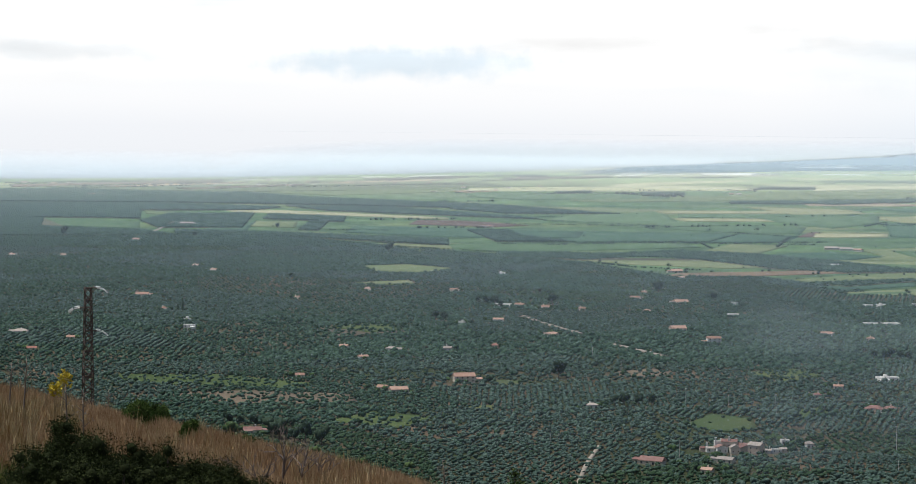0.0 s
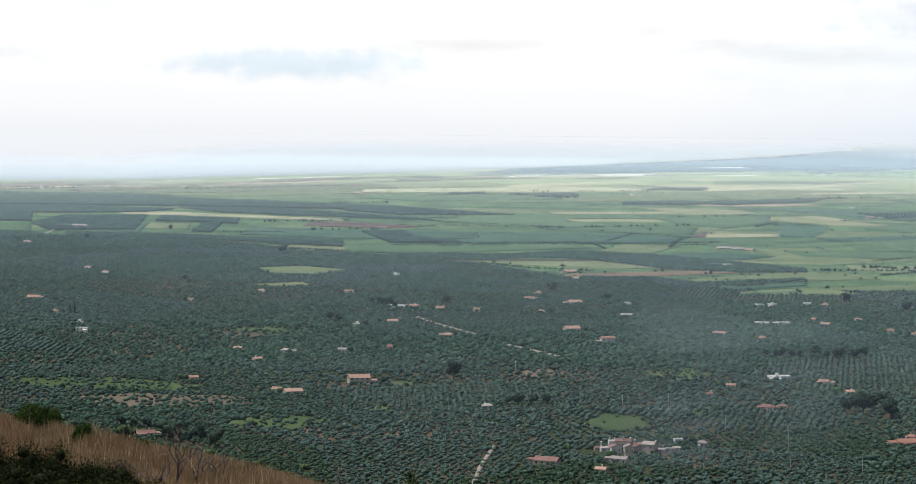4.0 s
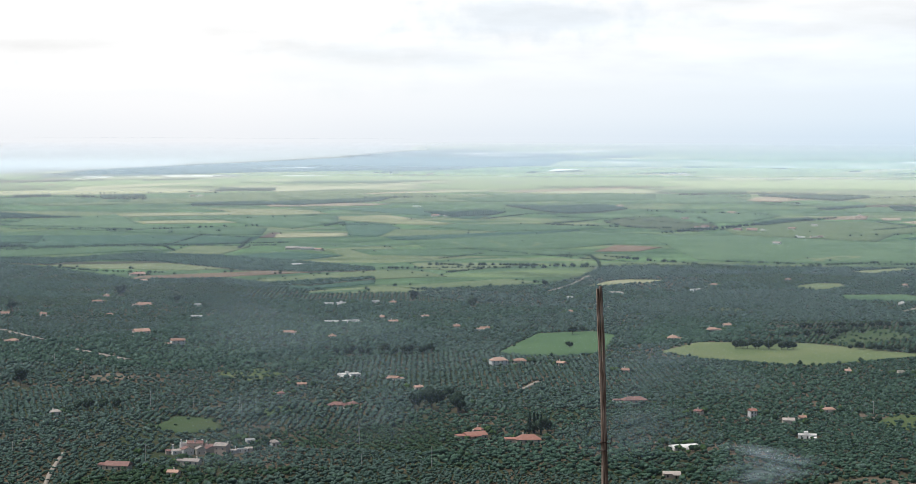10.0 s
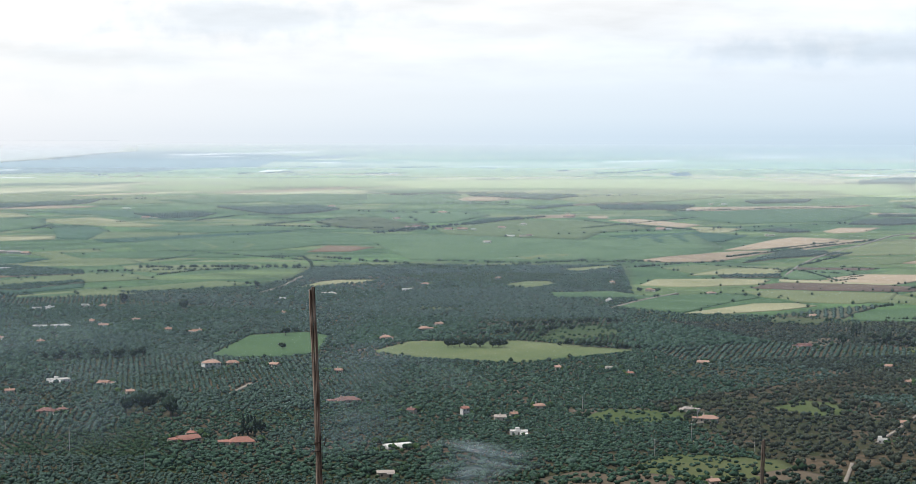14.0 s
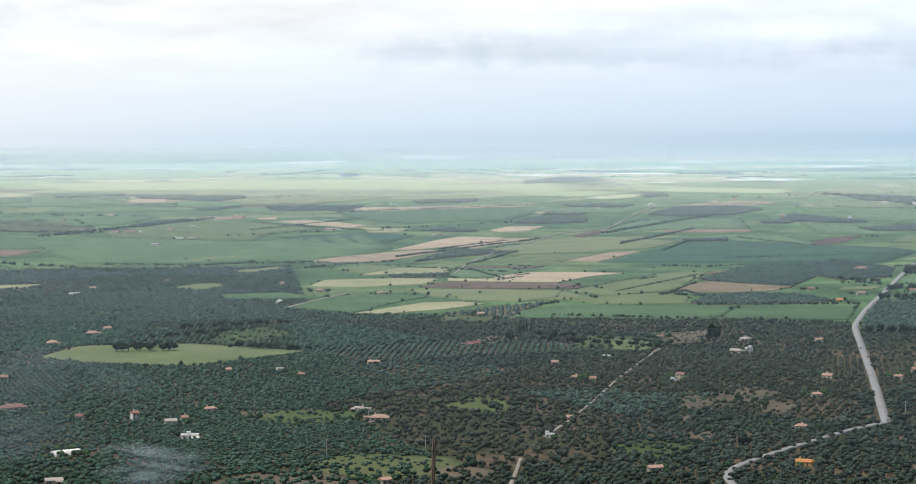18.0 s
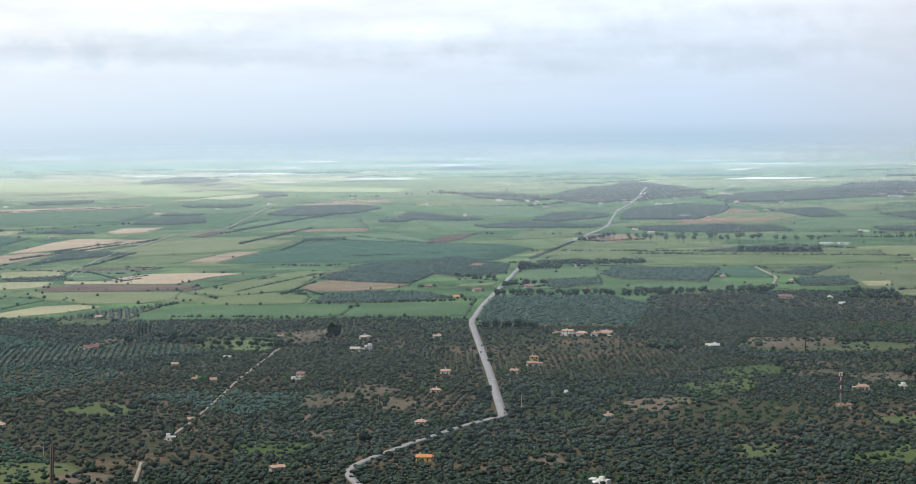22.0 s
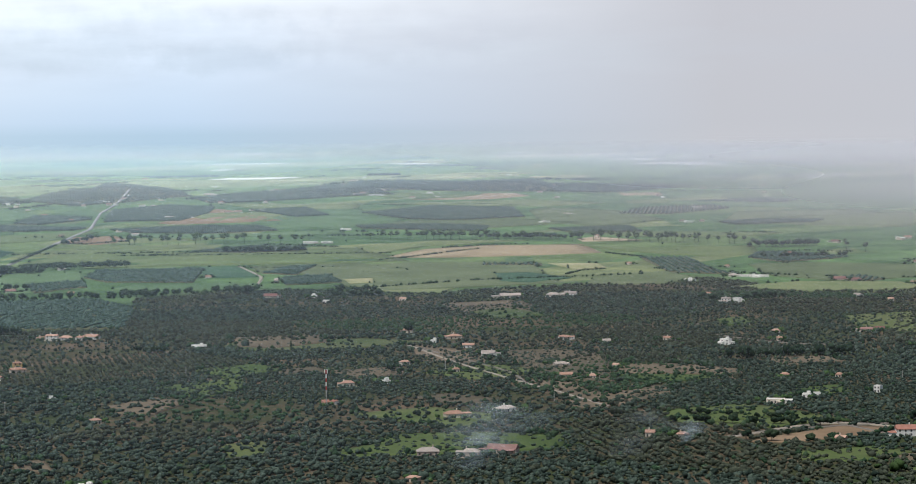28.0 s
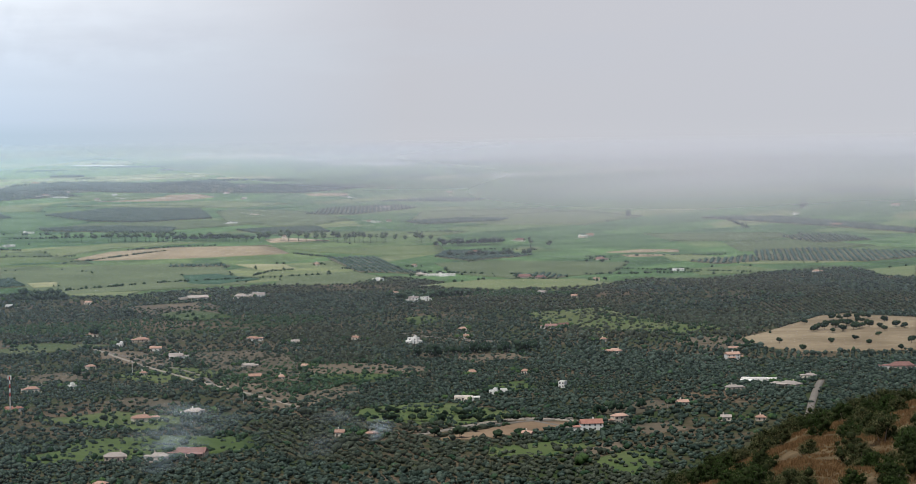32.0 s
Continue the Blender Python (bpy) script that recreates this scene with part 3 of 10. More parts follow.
field("pale", (990, 5115), (1138, 5238), (1162, 4976), (983, 4943))
field("dark", (251, 4269), (523, 4235), (662, 4173), (588, 3902), (330, 3849), (123, 3845), (224, 3990))
field("wheat", (391, 4427), (594, 4610), (731, 4534), (673, 4245), (529, 4284))
field("brown", (713, 4350), (723, 4304), (678, 4132), (649, 4126))
field("pale", (708, 4277), (853, 4285), (829, 4165), (676, 4110))
field("lime", (485, 3842), (583, 3804), (497, 3557), (405, 3590))
field("dark", (481, 3504), (625, 3632), (689, 3495), (599, 3371), (538, 3390))
field("lime", (686, 3696), (824, 3788), (802, 3294), (640, 3393), (692, 3495))
field("lime", (195, 3313), (294, 3422), (381, 3377), (473, 3193), (399, 3154), (260, 3225))
field("soil", (288, 2974), (311, 3038), (504, 3120), (556, 3078), (411, 2994))
field("lime", (438, 2906), (547, 3027), (679, 3117), (712, 2952), (481, 2879))
field("dark", (449, 2821), (500, 2808), (555, 2858), (616, 2900), (602, 2833), (487, 2735))
field("lime", (480, 2695), (610, 2798), (641, 2673), (517, 2663))
field("wheat", (-14, 3740), (396, 3883), (419, 3716), (112, 3517), (-2, 3528))
field("lime", (-136, 3129), (-70, 3168), (-1, 3087), (-49, 2979), (-114, 2993))
field("lime", (-129, 2786), (-62, 2839), (-53, 2776), (-105, 2748))
field("clearing", (-89, 3597), (-21, 3558), (-58, 3484))
field("sunlit_lime", (3190, 10986), (3975, 11777), (5008, 12966), (6736, 14071), (6338, 13241), (5186, 12421), (3669, 10867))
field("bright", (3406, 11496), (3707, 12272), (3910, 12009), (3780, 11610))
field("bright", (7349, 15352), (8141, 16009), (7960, 15630), (7229, 14999))
field("bright", (3788, 10837), (4356, 11278), (4219, 10923), (3793, 10666))
field("sunlit_lime", (2471, 10975), (3143, 10823), (3560, 10545), (3744, 10013), (2976, 10049), (2366, 10507))
field("sunlit_lime", (1432, 10412), (2227, 10537), (2934, 9905), (3639, 9732), (3401, 9095), (2430, 9091), (1456, 9348))
field("dark", (1414, 8686), (1697, 8828), (2093, 9184), (1924, 8761), (1572, 8536))
field("sunlit_pale", (1135, 8243), (1520, 8251), (1881, 7868), (1724, 7566), (1524, 7711), (1177, 7559))
field("sunlit_lime", (1946, 8644), (2641, 8917), (3313, 8861), (3061, 8133), (2476, 7891), (2005, 7662), (1923, 8043))
field("sunlit_pale", (1581, 7291), (1884, 7528), (2149, 7706), (2042, 7476), (1790, 7232), (1567, 7140))
field("sunlit_pale", (1962, 7342), (2449, 7805), (2660, 7481), (2531, 7177), (2298, 6929), (2263, 7014), (2058, 7233))
field("sunlit_pale", (2287, 7090), (2443, 7366), (2637, 7479), (2584, 7328), (2382, 7059))
field("wheat", (1885, 7125), (2220, 6881), (2721, 7118), (2444, 5948), (1922, 6126), (1815, 6647))
field("lime", (1121, 7122), (1812, 6927), (1888, 6376), (1374, 6179), (1123, 6483))
field("tan", (973, 6184), (1076, 6207), (1334, 6075), (1257, 5949), (957, 5883))
field("dark", (1074, 5751), (1340, 5674), (1280, 5421), (1374, 5140), (1293, 4944), (1153, 5460))
field("pale", (762, 5740), (1014, 5589), (1011, 5335), (815, 5237))
field("wheat", (677, 5186), (891, 5143), (1015, 5212), (931, 4780), (782, 4512), (723, 4648))
field("pale", (1010, 5183), (1075, 5159), (1191, 4732), (1111, 4650), (1052, 4735), (975, 4935))
field("dark", (949, 4807), (1027, 4677), (1000, 4442), (884, 4130), (835, 4171))
field("lime", (988, 4446), (1181, 4326), (1096, 4189), (921, 4093), (894, 4152))
field("dark", (894, 4127), (1138, 4257), (1366, 4353), (1206, 4154), (1047, 4003), (891, 4007))
field("wheat", (906, 3978), (1349, 4300), (1556, 4093), (1394, 3704), (1258, 3794), (1097, 3632), (876, 3665))
field("lime", (942, 3898), (1094, 3964), (1146, 3831), (1096, 3737), (938, 3705), (908, 3778))
field("wheat", (735, 3672), (876, 3665), (1086, 3595), (1109, 3470), (997, 3434), (736, 3486))
field("soil", (1246, 3753), (1304, 3668), (1220, 3550), (1142, 3556))
field("lime", (1124, 3484), (1169, 3432), (1098, 3311), (1055, 3361))
field("lime", (752, 3263), (898, 3361), (1001, 3379), (1066, 3305), (909, 3194), (789, 3085), (739, 3131))
field("meadow", (1557, 4783), (1702, 5040), (1867, 4992), (1742, 4548), (1590, 4251), (1515, 4489))
field("wheat", (1175, 4695), (1362, 4644), (1457, 4476), (1374, 4380), (1158, 4333), (1084, 4534))
field("lime", (464, 2956), (552, 3002), (709, 3112), (728, 3049), (731, 2954), (621, 2940), (507, 2929))
field("wheat", (458, 2647), (495, 2696), (577, 2732), (561, 2694))
field("lime", (576, 2765), (699, 2827), (798, 2892), (830, 2831), (768, 2756), (675, 2731))
field("pale", (849, 2705), (927, 2822), (962, 2849), (1015, 2831), (984, 2790), (913, 2754))
field("lime", (1144, 2686), (1193, 2731), (1224, 2721), (1202, 2654), (1138, 2605), (1129, 2643))
field("wheat", (1137, 2527), (1223, 2518), (1224, 2393), (1107, 2443))
field("lime", (1339, 2956), (1459, 3024), (1456, 2978), (1355, 2907))
field("sunlit_lime", (4343, 12402), (5483, 13131), (6281, 12947), (5042, 9777), (4200, 10058), (3860, 10311))
field("sunlit_pale", (3660, 9724), (4279, 9873), (4590, 9522), (4460, 9251), (3549, 9188))
field("sunlit_lime", (3158, 9055), (4124, 9176), (4891, 8631), (4739, 7271), (4444, 6568), (4002, 7283), (3427, 7625), (2910, 7773))
field("sunlit_pale", (4616, 10270), (4835, 8913), (5151, 8559), (4741, 8737))
field("sunlit_lime", (4799, 9887), (6327, 12690), (7686, 14916), (8059, 14490), (7025, 12029), (5777, 9431), (4902, 8922))
field("sunlit_pale", (5059, 8983), (5777, 9431), (5211, 8217), (5203, 8645))
field("tan", (2554, 6367), (2695, 6601), (2764, 6377), (2578, 6174), (2494, 6197))
field("sunlit_pale", (3175, 7245), (3287, 7392), (3181, 7155), (3107, 7089))
field("wheat", (2645, 7497), (2948, 7394), (2681, 6672), (2542, 6789))
field("lime", (2854, 6348), (3183, 6603), (3463, 6301), (3070, 5955), (2756, 5876))
field("brown", (2643, 5796), (2984, 5865), (2876, 5728), (2598, 5696))
field("wheat", (2522, 5609), (2700, 5603), (2635, 5256), (2380, 5256))
field("tan", (2893, 5450), (3163, 5414), (3476, 5433), (3304, 5270), (3030, 5248), (2823, 5169), (2724, 5200))
field("wheat", (2644, 5129), (2817, 5127), (3219, 5193), (3111, 4848), (2735, 4411), (2443, 4363), (2460, 4649))
field("tan", (2180, 4973), (2341, 5043), (2236, 4827), (2133, 4830))
field("tan", (2305, 4895), (2367, 4909), (2302, 4774), (2259, 4783))
field("tan", (2254, 4675), (2352, 4716), (2324, 4337), (2224, 4230), (2227, 4465))
field("pale", (2254, 4261), (2317, 4137), (2209, 3993), (2150, 4012))
field("lime", (1699, 4398), (2043, 4782), (2183, 4653), (2162, 4249), (1952, 4076), (1787, 3810), (1612, 4075))
field("soil", (1649, 3734), (1719, 3664), (1690, 3628), (1617, 3675))
field("wheat", (1435, 4137), (1612, 4075), (1767, 3767), (2113, 3968), (1887, 3432), (1738, 3241), (1565, 3137), (1329, 3182), (1230, 3285))
field("dark", (1895, 3929), (2139, 4016), (2165, 3841), (2002, 3642), (1854, 3643))
field("lime", (1386, 3268), (1536, 3366), (1532, 3310), (1411, 3206))
field("wheat", (1825, 5263), (2144, 5335), (2120, 5075), (1867, 4682), (1743, 4654))
field("tan", (1570, 3135), (1657, 3213), (1868, 3335), (1936, 3312), (1786, 3169), (1675, 3066), (1563, 3070))
field("tan", (1848, 3362), (2111, 3655), (2216, 3746), (2266, 3653), (2170, 3539), (1997, 3417), (1907, 3362))
field("tan", (1997, 3395), (2240, 3612), (2318, 3611), (2143, 3456), (1996, 3333))
field("tan", (2411, 3957), (2545, 4105), (2628, 4076), (2479, 3906), (2391, 3878))
field("pale", (1378, 2707), (1485, 2683), (1527, 2643), (1464, 2564), (1353, 2555), (1305, 2607))
field("lime", (1509, 2944), (1644, 3009), (1757, 3005), (1735, 2914), (1592, 2755), (1487, 2791))
field("pale", (1466, 2770), (1588, 2887), (1670, 2874), (1635, 2797), (1600, 2752), (1513, 2768))
field("brown", (1458, 2554), (1512, 2585), (1626, 2493), (1608, 2356), (1470, 2468))
field("tan", (1542, 2637), (1653, 2574), (1633, 2531), (1587, 2558))
field("wheat", (1594, 2726), (1689, 2838), (1748, 2818), (1713, 2713), (1617, 2638), (1556, 2645))
field("wheat", (1112, 2286), (1250, 2424), (1340, 2436), (1347, 2359), (1260, 2290), (1149, 2184))
field("lime", (1376, 2456), (1437, 2457), (1541, 2362), (1503, 2184), (1372, 2290), (1354, 2357))
field("pale", (1147, 2176), (1289, 2271), (1340, 2263), (1343, 2215), (1273, 2176), (1185, 2154))
field("sunlit_lime", (5478, 8005), (5097, 7076), (5187, 6658), (5206, 6323), (4843, 5987), (4668, 6336), (4689, 6812))
field("sunlit_pale", (5845, 8614), (5726, 8320), (5116, 7185), (5190, 7584))
field("sunlit_lime", (4253, 6987), (4553, 6615), (4421, 6280), (4047, 6052), (3976, 6253))
field("sunlit_pale", (3935, 5886), (4251, 6142), (4394, 6188), (4122, 5854), (3947, 5769))
field("pale", (3764, 5795), (3935, 5886), (3824, 5719), (3701, 5681))
field("tan", (3120, 4889), (3214, 4780), (3144, 4730), (3072, 4813))
field("wheat", (3325, 5209), (3441, 5001), (3559, 4942), (3250, 4670), (3192, 4747), (3168, 4965))
field("tan", (3754, 5097), (4029, 5290), (4237, 5319), (4115, 5096), (3933, 5049), (3803, 5048))
field("brown", (2418, 3649), (2604, 3839), (2623, 3818), (2514, 3697), (2402, 3594))
field("soil", (2737, 3780), (2921, 3709), (2831, 3595), (2678, 3678))
field("wheat", (2783, 4045), (3079, 4277), (3281, 4213), (2940, 3733), (2754, 3803), (2578, 3705))
field("lime", (1984, 3281), (2337, 3557), (2464, 3423), (2468, 3352), (2295, 3188), (2129, 3132), (1934, 3123))
field("dark", (1899, 2810), (2290, 3163), (2427, 3296), (2553, 3296), (2585, 3196), (2645, 2945), (2591, 2824), (2309, 2599), (2100, 2696), (1989, 2763))
field("wheat", (2632, 3533), (2803, 3465), (2583, 3070), (2585, 3196), (2567, 3315))
field("tan", (1923, 2919), (2133, 3101), (2195, 3092), (2112, 3018), (1950, 2869))
field("lime", (1774, 2935), (1936, 3071), (2066, 3039), (1910, 2909), (1804, 2862))
field("brown", (1707, 2875), (1822, 2824), (1777, 2786), (1677, 2825))
field("tan", (1617, 2643), (1710, 2697), (1780, 2665), (1819, 2608), (1740, 2575), (1641, 2500), (1589, 2567))
field("pale", (1543, 2646), (1641, 2500), (1622, 2486), (1518, 2604))
field("brown", (1420, 2511), (1506, 2583), (1633, 2459), (1627, 2433), (1565, 2385), (1476, 2442))
field("lime", (1541, 2335), (1675, 2450), (1837, 2552), (1902, 2583), (1941, 2563), (1805, 2424), (1671, 2283), (1636, 2273), (1545, 2247))
field("soil", (1918, 2548), (1986, 2579), (1982, 2543), (1918, 2491))
field("straw", (1716, 2331), (1815, 2397), (1830, 2299), (1844, 2253), (1778, 2209), (1713, 2212), (1664, 2260))
field("lime", (1459, 2223), (1534, 2244), (1623, 2256), (1619, 2175), (1546, 2089), (1464, 2130))
field("lime", (1384, 2374), (1498, 2377), (1548, 2358), (1475, 2260), (1402, 2226), (1350, 2275))
field("wheat", (1318, 2104), (1428, 2151), (1581, 2031), (1473, 1924), (1412, 1918), (1280, 2021))
field("wheat", (1455, 1898), (1587, 2037), (1685, 1981), (1705, 1962), (1565, 1816))
field("lime", (1888, 2210), (1951, 2197), (1908, 2160), (1860, 2175))
field("brown", (2592, 3124), (2803, 3314), (2916, 3345), (2731, 3176), (2597, 3087))
field("wheat", (3216, 3907), (3367, 3750), (3293, 3588), (3066, 3341), (2963, 3372), (2897, 3443))
field("lime", (4227, 5134), (4462, 5131), (4267, 4649), (3957, 4550), (3915, 4756))
field("wheat", (4115, 4837), (4064, 4428), (3851, 4107), (3523, 3838), (3504, 4030))
field("lime", (3013, 3319), (3225, 3294), (3202, 3236), (2904, 3064), (2755, 3084))
field("wheat", (3924, 4162), (4120, 4209), (4031, 4031), (3738, 3758), (3830, 3892))
field("soil", (3596, 3445), (3936, 3653), (4349, 3942), (4243, 3791), (3814, 3248), (3550, 3349))
field("lime", (4002, 3802), (4249, 3663), (3976, 3320), (3755, 3271), (3719, 3356))
field("wheat", (4367, 3647), (4512, 3596), (3747, 2839), (3547, 3073), (3686, 3244))
field("lime", (3519, 3482), (3575, 3233), (3583, 3121), (3530, 3225), (3397, 3325))
field("soil", (2855, 2979), (3021, 3119), (3094, 3078), (2971, 2924), (2837, 2868))
field("lime", (2316, 2524), (2705, 2764), (2721, 2526), (2945, 2347), (2681, 2031), (2442, 2267), (2424, 2437))
field("lime", (2718, 2868), (2844, 2799), (2834, 2630), (2706, 2649), (2705, 2764))
field("wheat", (3139, 3106), (3276, 2884), (3488, 2810), (3368, 2713), (3089, 2868), (3064, 3000))
field("wheat", (2075, 2299), (2194, 2391), (2243, 2303), (2008, 2062), (1883, 2063))
field("wheat", (2020, 2020), (2098, 2054), (2175, 1946), (2135, 1840), (1979, 1969))
field("dark", (2410, 2237), (2462, 2185), (2292, 1997), (2250, 2056))
field("sown", (2471, 2176), (2608, 2077), (2503, 1897), (2350, 1993), (2359, 2055))
field("wheat", (3628, 3174), (4065, 3369), (4162, 3265), (3991, 3029), (3586, 2861), (3415, 2956))
field("sown", (3911, 2968), (4082, 2765), (3985, 2545), (3681, 2582), (3689, 2895))
field("sown", (4536, 3058), (4720, 3123), (4597, 2833), (4174, 2450), (3808, 2375), (3956, 2634))
field("lime", (5098, 4000), (5282, 4007), (5345, 3768), (5225, 3747), (5022, 3853))
field("tan", (5000, 3783), (5182, 3738), (5394, 3803), (5445, 3730), (5340, 3599), (5142, 3605))
field("tan", (5566, 3433), (5606, 3309), (5507, 3241), (5466, 3348))
field("lime", (4760, 3734), (4989, 3578), (5175, 3487), (5049, 3148), (4787, 3167), (4762, 3534))
field("lime", (4684, 4229), (4693, 3722), (4433, 3536), (4358, 3812))
field("lime", (2387, 2446), (2615, 2491), (2851, 2263), (2766, 2124), (2670, 2073), (2498, 2258), (2314, 2371))
field("lime", (2817, 2212), (3014, 2288), (3196, 2242), (3292, 2220), (3209, 2382), (2979, 2377))
field("straw", (2745, 2132), (2965, 2214), (3114, 2184), (3207, 2049), (3003, 1883), (2886, 1955), (2789, 2025))
field("sown", (2428, 2078), (2649, 2011), (2746, 1852), (2521, 1669), (2382, 1557), (2290, 1607), (2138, 1698), (2282, 1859))
field("pale", (2307, 1862), (2342, 1839), (2269, 1782), (2239, 1797))
field("lime", (2166, 1683), (2237, 1624), (2166, 1591), (2138, 1651))
field("dark", (2501, 1745), (2541, 1714), (2474, 1598), (2365, 1596), (2368, 1643))
field("lime", (3184, 2056), (3156, 1922), (3297, 1761), (3084, 1637), (2962, 1644), (3050, 1857))
field("pale", (2733, 1809), (2761, 1743), (2685, 1675), (2623, 1686))
field("tan", (3377, 2170), (3444, 2174), (3383, 2035), (3292, 2103))
field("sown", (2550, 1601), (2640, 1550), (2544, 1439), (2429, 1426), (2367, 1513))
field("sown", (2837, 1525), (2924, 1463), (2936, 1253), (2719, 1186), (2570, 1244), (2634, 1380))
field("wheat", (3121, 1500), (3196, 1444), (3094, 1359), (3000, 1355), (2996, 1440))
field("lime", (2417, 1325), (2545, 1299), (2600, 1175), (2529, 1103), (2454, 1148), (2395, 1207))
field("tan", (3166, 1391), (3245, 1365), (3253, 1302), (3109, 1244), (3066, 1309))
field("lime", (3562, 2248), (3692, 2167), (3726, 1927), (3586, 1915), (3471, 2101))
field("sown", (4646, 2529), (4861, 2305), (4502, 2034), (4039, 2021), (4159, 2293))
field("wheat", (5184, 3041), (5543, 2866), (5176, 2338), (4901, 2452), (4963, 2824))
field("soil", (2035, 1487), (2111, 1448), (2058, 1420), (2000, 1445))
field("clearing", (2004, 1399), (2029, 1384), (1959, 1298), (1924, 1320))
field("sown", (3481, 1310), (3594, 1234), (3453, 1036), (3304, 1086), (3216, 1181))
field("sown", (4405, 2280), (4758, 2147), (4464, 1871), (4042, 1824), (4034, 2020))
field("lime", (3212, 1327), (3015, 1080), (3041, 930), (2952, 1057), (2995, 1210))
field("lime", (2816, 1120), (2908, 1068), (2821, 967), (2712, 1054))
field("lime", (2871, 878), (2972, 835), (2747, 772), (2767, 822))
field("sown", (3732, 1565), (3823, 1335), (3709, 1262), (3547, 1270), (3514, 1419))


field("bright", (690, 9554), (774, 9671), (866, 9791), (846, 9629), (686, 9423))
field("bright", (742, 9915), (906, 10011), (891, 9906), (739, 9812))
field("bright", (917, 9852), (1066, 10029), (1044, 9871), (911, 9725))
field("bright", (1138, 10203), (1371, 10319), (1510, 10170), (1468, 9925), (1238, 9912), (1112, 9919))
field("bright", (1339, 9973), (1416, 10009), (1390, 9824), (1318, 9802))
field("bright", (1727, 10273), (1967, 10348), (1929, 10176), (1708, 10131))
field("bright", (2784, 16834), (3209, 17923), (3748, 18891), (4286, 20185), (4170, 19641), (3462, 17952), (3074, 17170))
field("bright", (1893, 12253), (2269, 12674), (2315, 12544), (2216, 12375))
field("bright", (5392, 21897), (5901, 22650), (8362, 25983), (8391, 25142), (6267, 22323), (5550, 21071))
field("bright", (4814, 19329), (5731, 20414), (5913, 20222), (5572, 19848), (4750, 19024))
field("bright", (8287, 40085), (9365, 41889), (10107, 41048), (8666, 38764))
field("bright", (4244, 15598), (4690, 16040), (4608, 15757), (4180, 15332))
field("bright", (1483, 12544), (1549, 12672), (1525, 12481), (1463, 12378))
field("shore", (808, 11175), (1638, 13117), (2143, 14122), (2064, 13603), (1556, 12461), (773, 10701))
field("shore", (2531, 14135), (3868, 15708), (4054, 15389), (3165, 14156), (2467, 13366))
field("shore", (2558, 12046), (3593, 13638), (3831, 13643), (2917, 11844), (2462, 11297))
field("shore", (5311, 18163), (8126, 23102), (7625, 21677), (5036, 16883))
field("shore", (3954, 16057), (6923, 20377), (6371, 18751), (3802, 14754))
field("sunlit_pale", (3009, 10607), (3792, 12114), (4576, 13007), (5268, 13783), (5067, 13258), (4335, 12322), (3526, 11160))
field("sunlit_pale", (3681, 10373), (4874, 10301), (4788, 10118), (3596, 10133))
field("sunlit_pale", (3534, 9171), (3993, 9665), (4659, 9913), (4536, 9717), (3752, 9081))
field("sunlit_pale", (4723, 10703), (7430, 14605), (6838, 13441), (4924, 10695))
field("sunlit_pale", (577, 7991), (881, 8507), (1205, 8888), (1177, 8680), (864, 8136), (548, 7590))
field("sunlit_pale", (1234, 7591), (1748, 8234), (2022, 8607), (1975, 8407), (1691, 7963), (1217, 7362))
field("tan", (2041, 7422), (2430, 7764), (2800, 8095), (2795, 7943), (2402, 7462), (2041, 7266))
field("tan", (2501, 6263), (2658, 6581), (2807, 6642), (2625, 6211))
field("tan", (1476, 7141), (1853, 7523), (1826, 7415), (1501, 7067))
field("bright", (7717, 15467), (8134, 15989), (8472, 16235), (8157, 15631), (7561, 15056))
field("dark", (1827, 8837), (2032, 9090), (2212, 9194), (1959, 8761), (1771, 8567))
field("wheat", (1617, 6564), (2305, 7160), (2461, 6993), (2258, 6417), (1636, 6210))


field("soil_grove", (2031, 1496), (2117, 1447), (2056, 1374), (1968, 1323), (1920, 1359), (1967, 1441))
field("meadow", (1952, 1398), (2013, 1393), (1982, 1328), (1922, 1300), (1898, 1336))
field("soil_grove", (1621, 1122), (1661, 1085), (1627, 1013), (1458, 903), (1455, 956), (1531, 1048))
field("clearing", (1045, 852), (1135, 866), (1171, 831), (1187, 776), (1138, 744), (1094, 776), (1059, 813))
field("soil_grove", (1331, 870), (1455, 863), (1437, 831), (1353, 823), (1303, 836))
field("clearing", (2099, 1018), (2186, 968), (2041, 841), (1980, 791), (1926, 853), (1973, 931))
field("clearing", (1329, 784), (1387, 754), (1389, 721), (1334, 702), (1291, 720), (1292, 758))
field("soil_grove", (1568, 970), (1603, 927), (1592, 865), (1549, 836), (1533, 887), (1513, 931))
field("soil_grove", (1881, 758), (1933, 738), (1885, 697), (1829, 731))
field("soil_grove", (1591, 1426), (1655, 1369), (1604, 1313), (1529, 1321), (1523, 1358))
field("soil_grove", (1675, 886), (1727, 844), (1687, 813), (1633, 842))
field("clearing", (1200, 611), (1251, 579), (1237, 549), (1182, 562), (1172, 593))
field("soil_grove", (1411, 630), (1461, 602), (1438, 575), (1378, 585), (1373, 609))
field("soil_grove", (1408, 1153), (1462, 1121), (1423, 1079), (1363, 1092))
field("clearing", (1356, 1261), (1424, 1243), (1390, 1189), (1317, 1187))
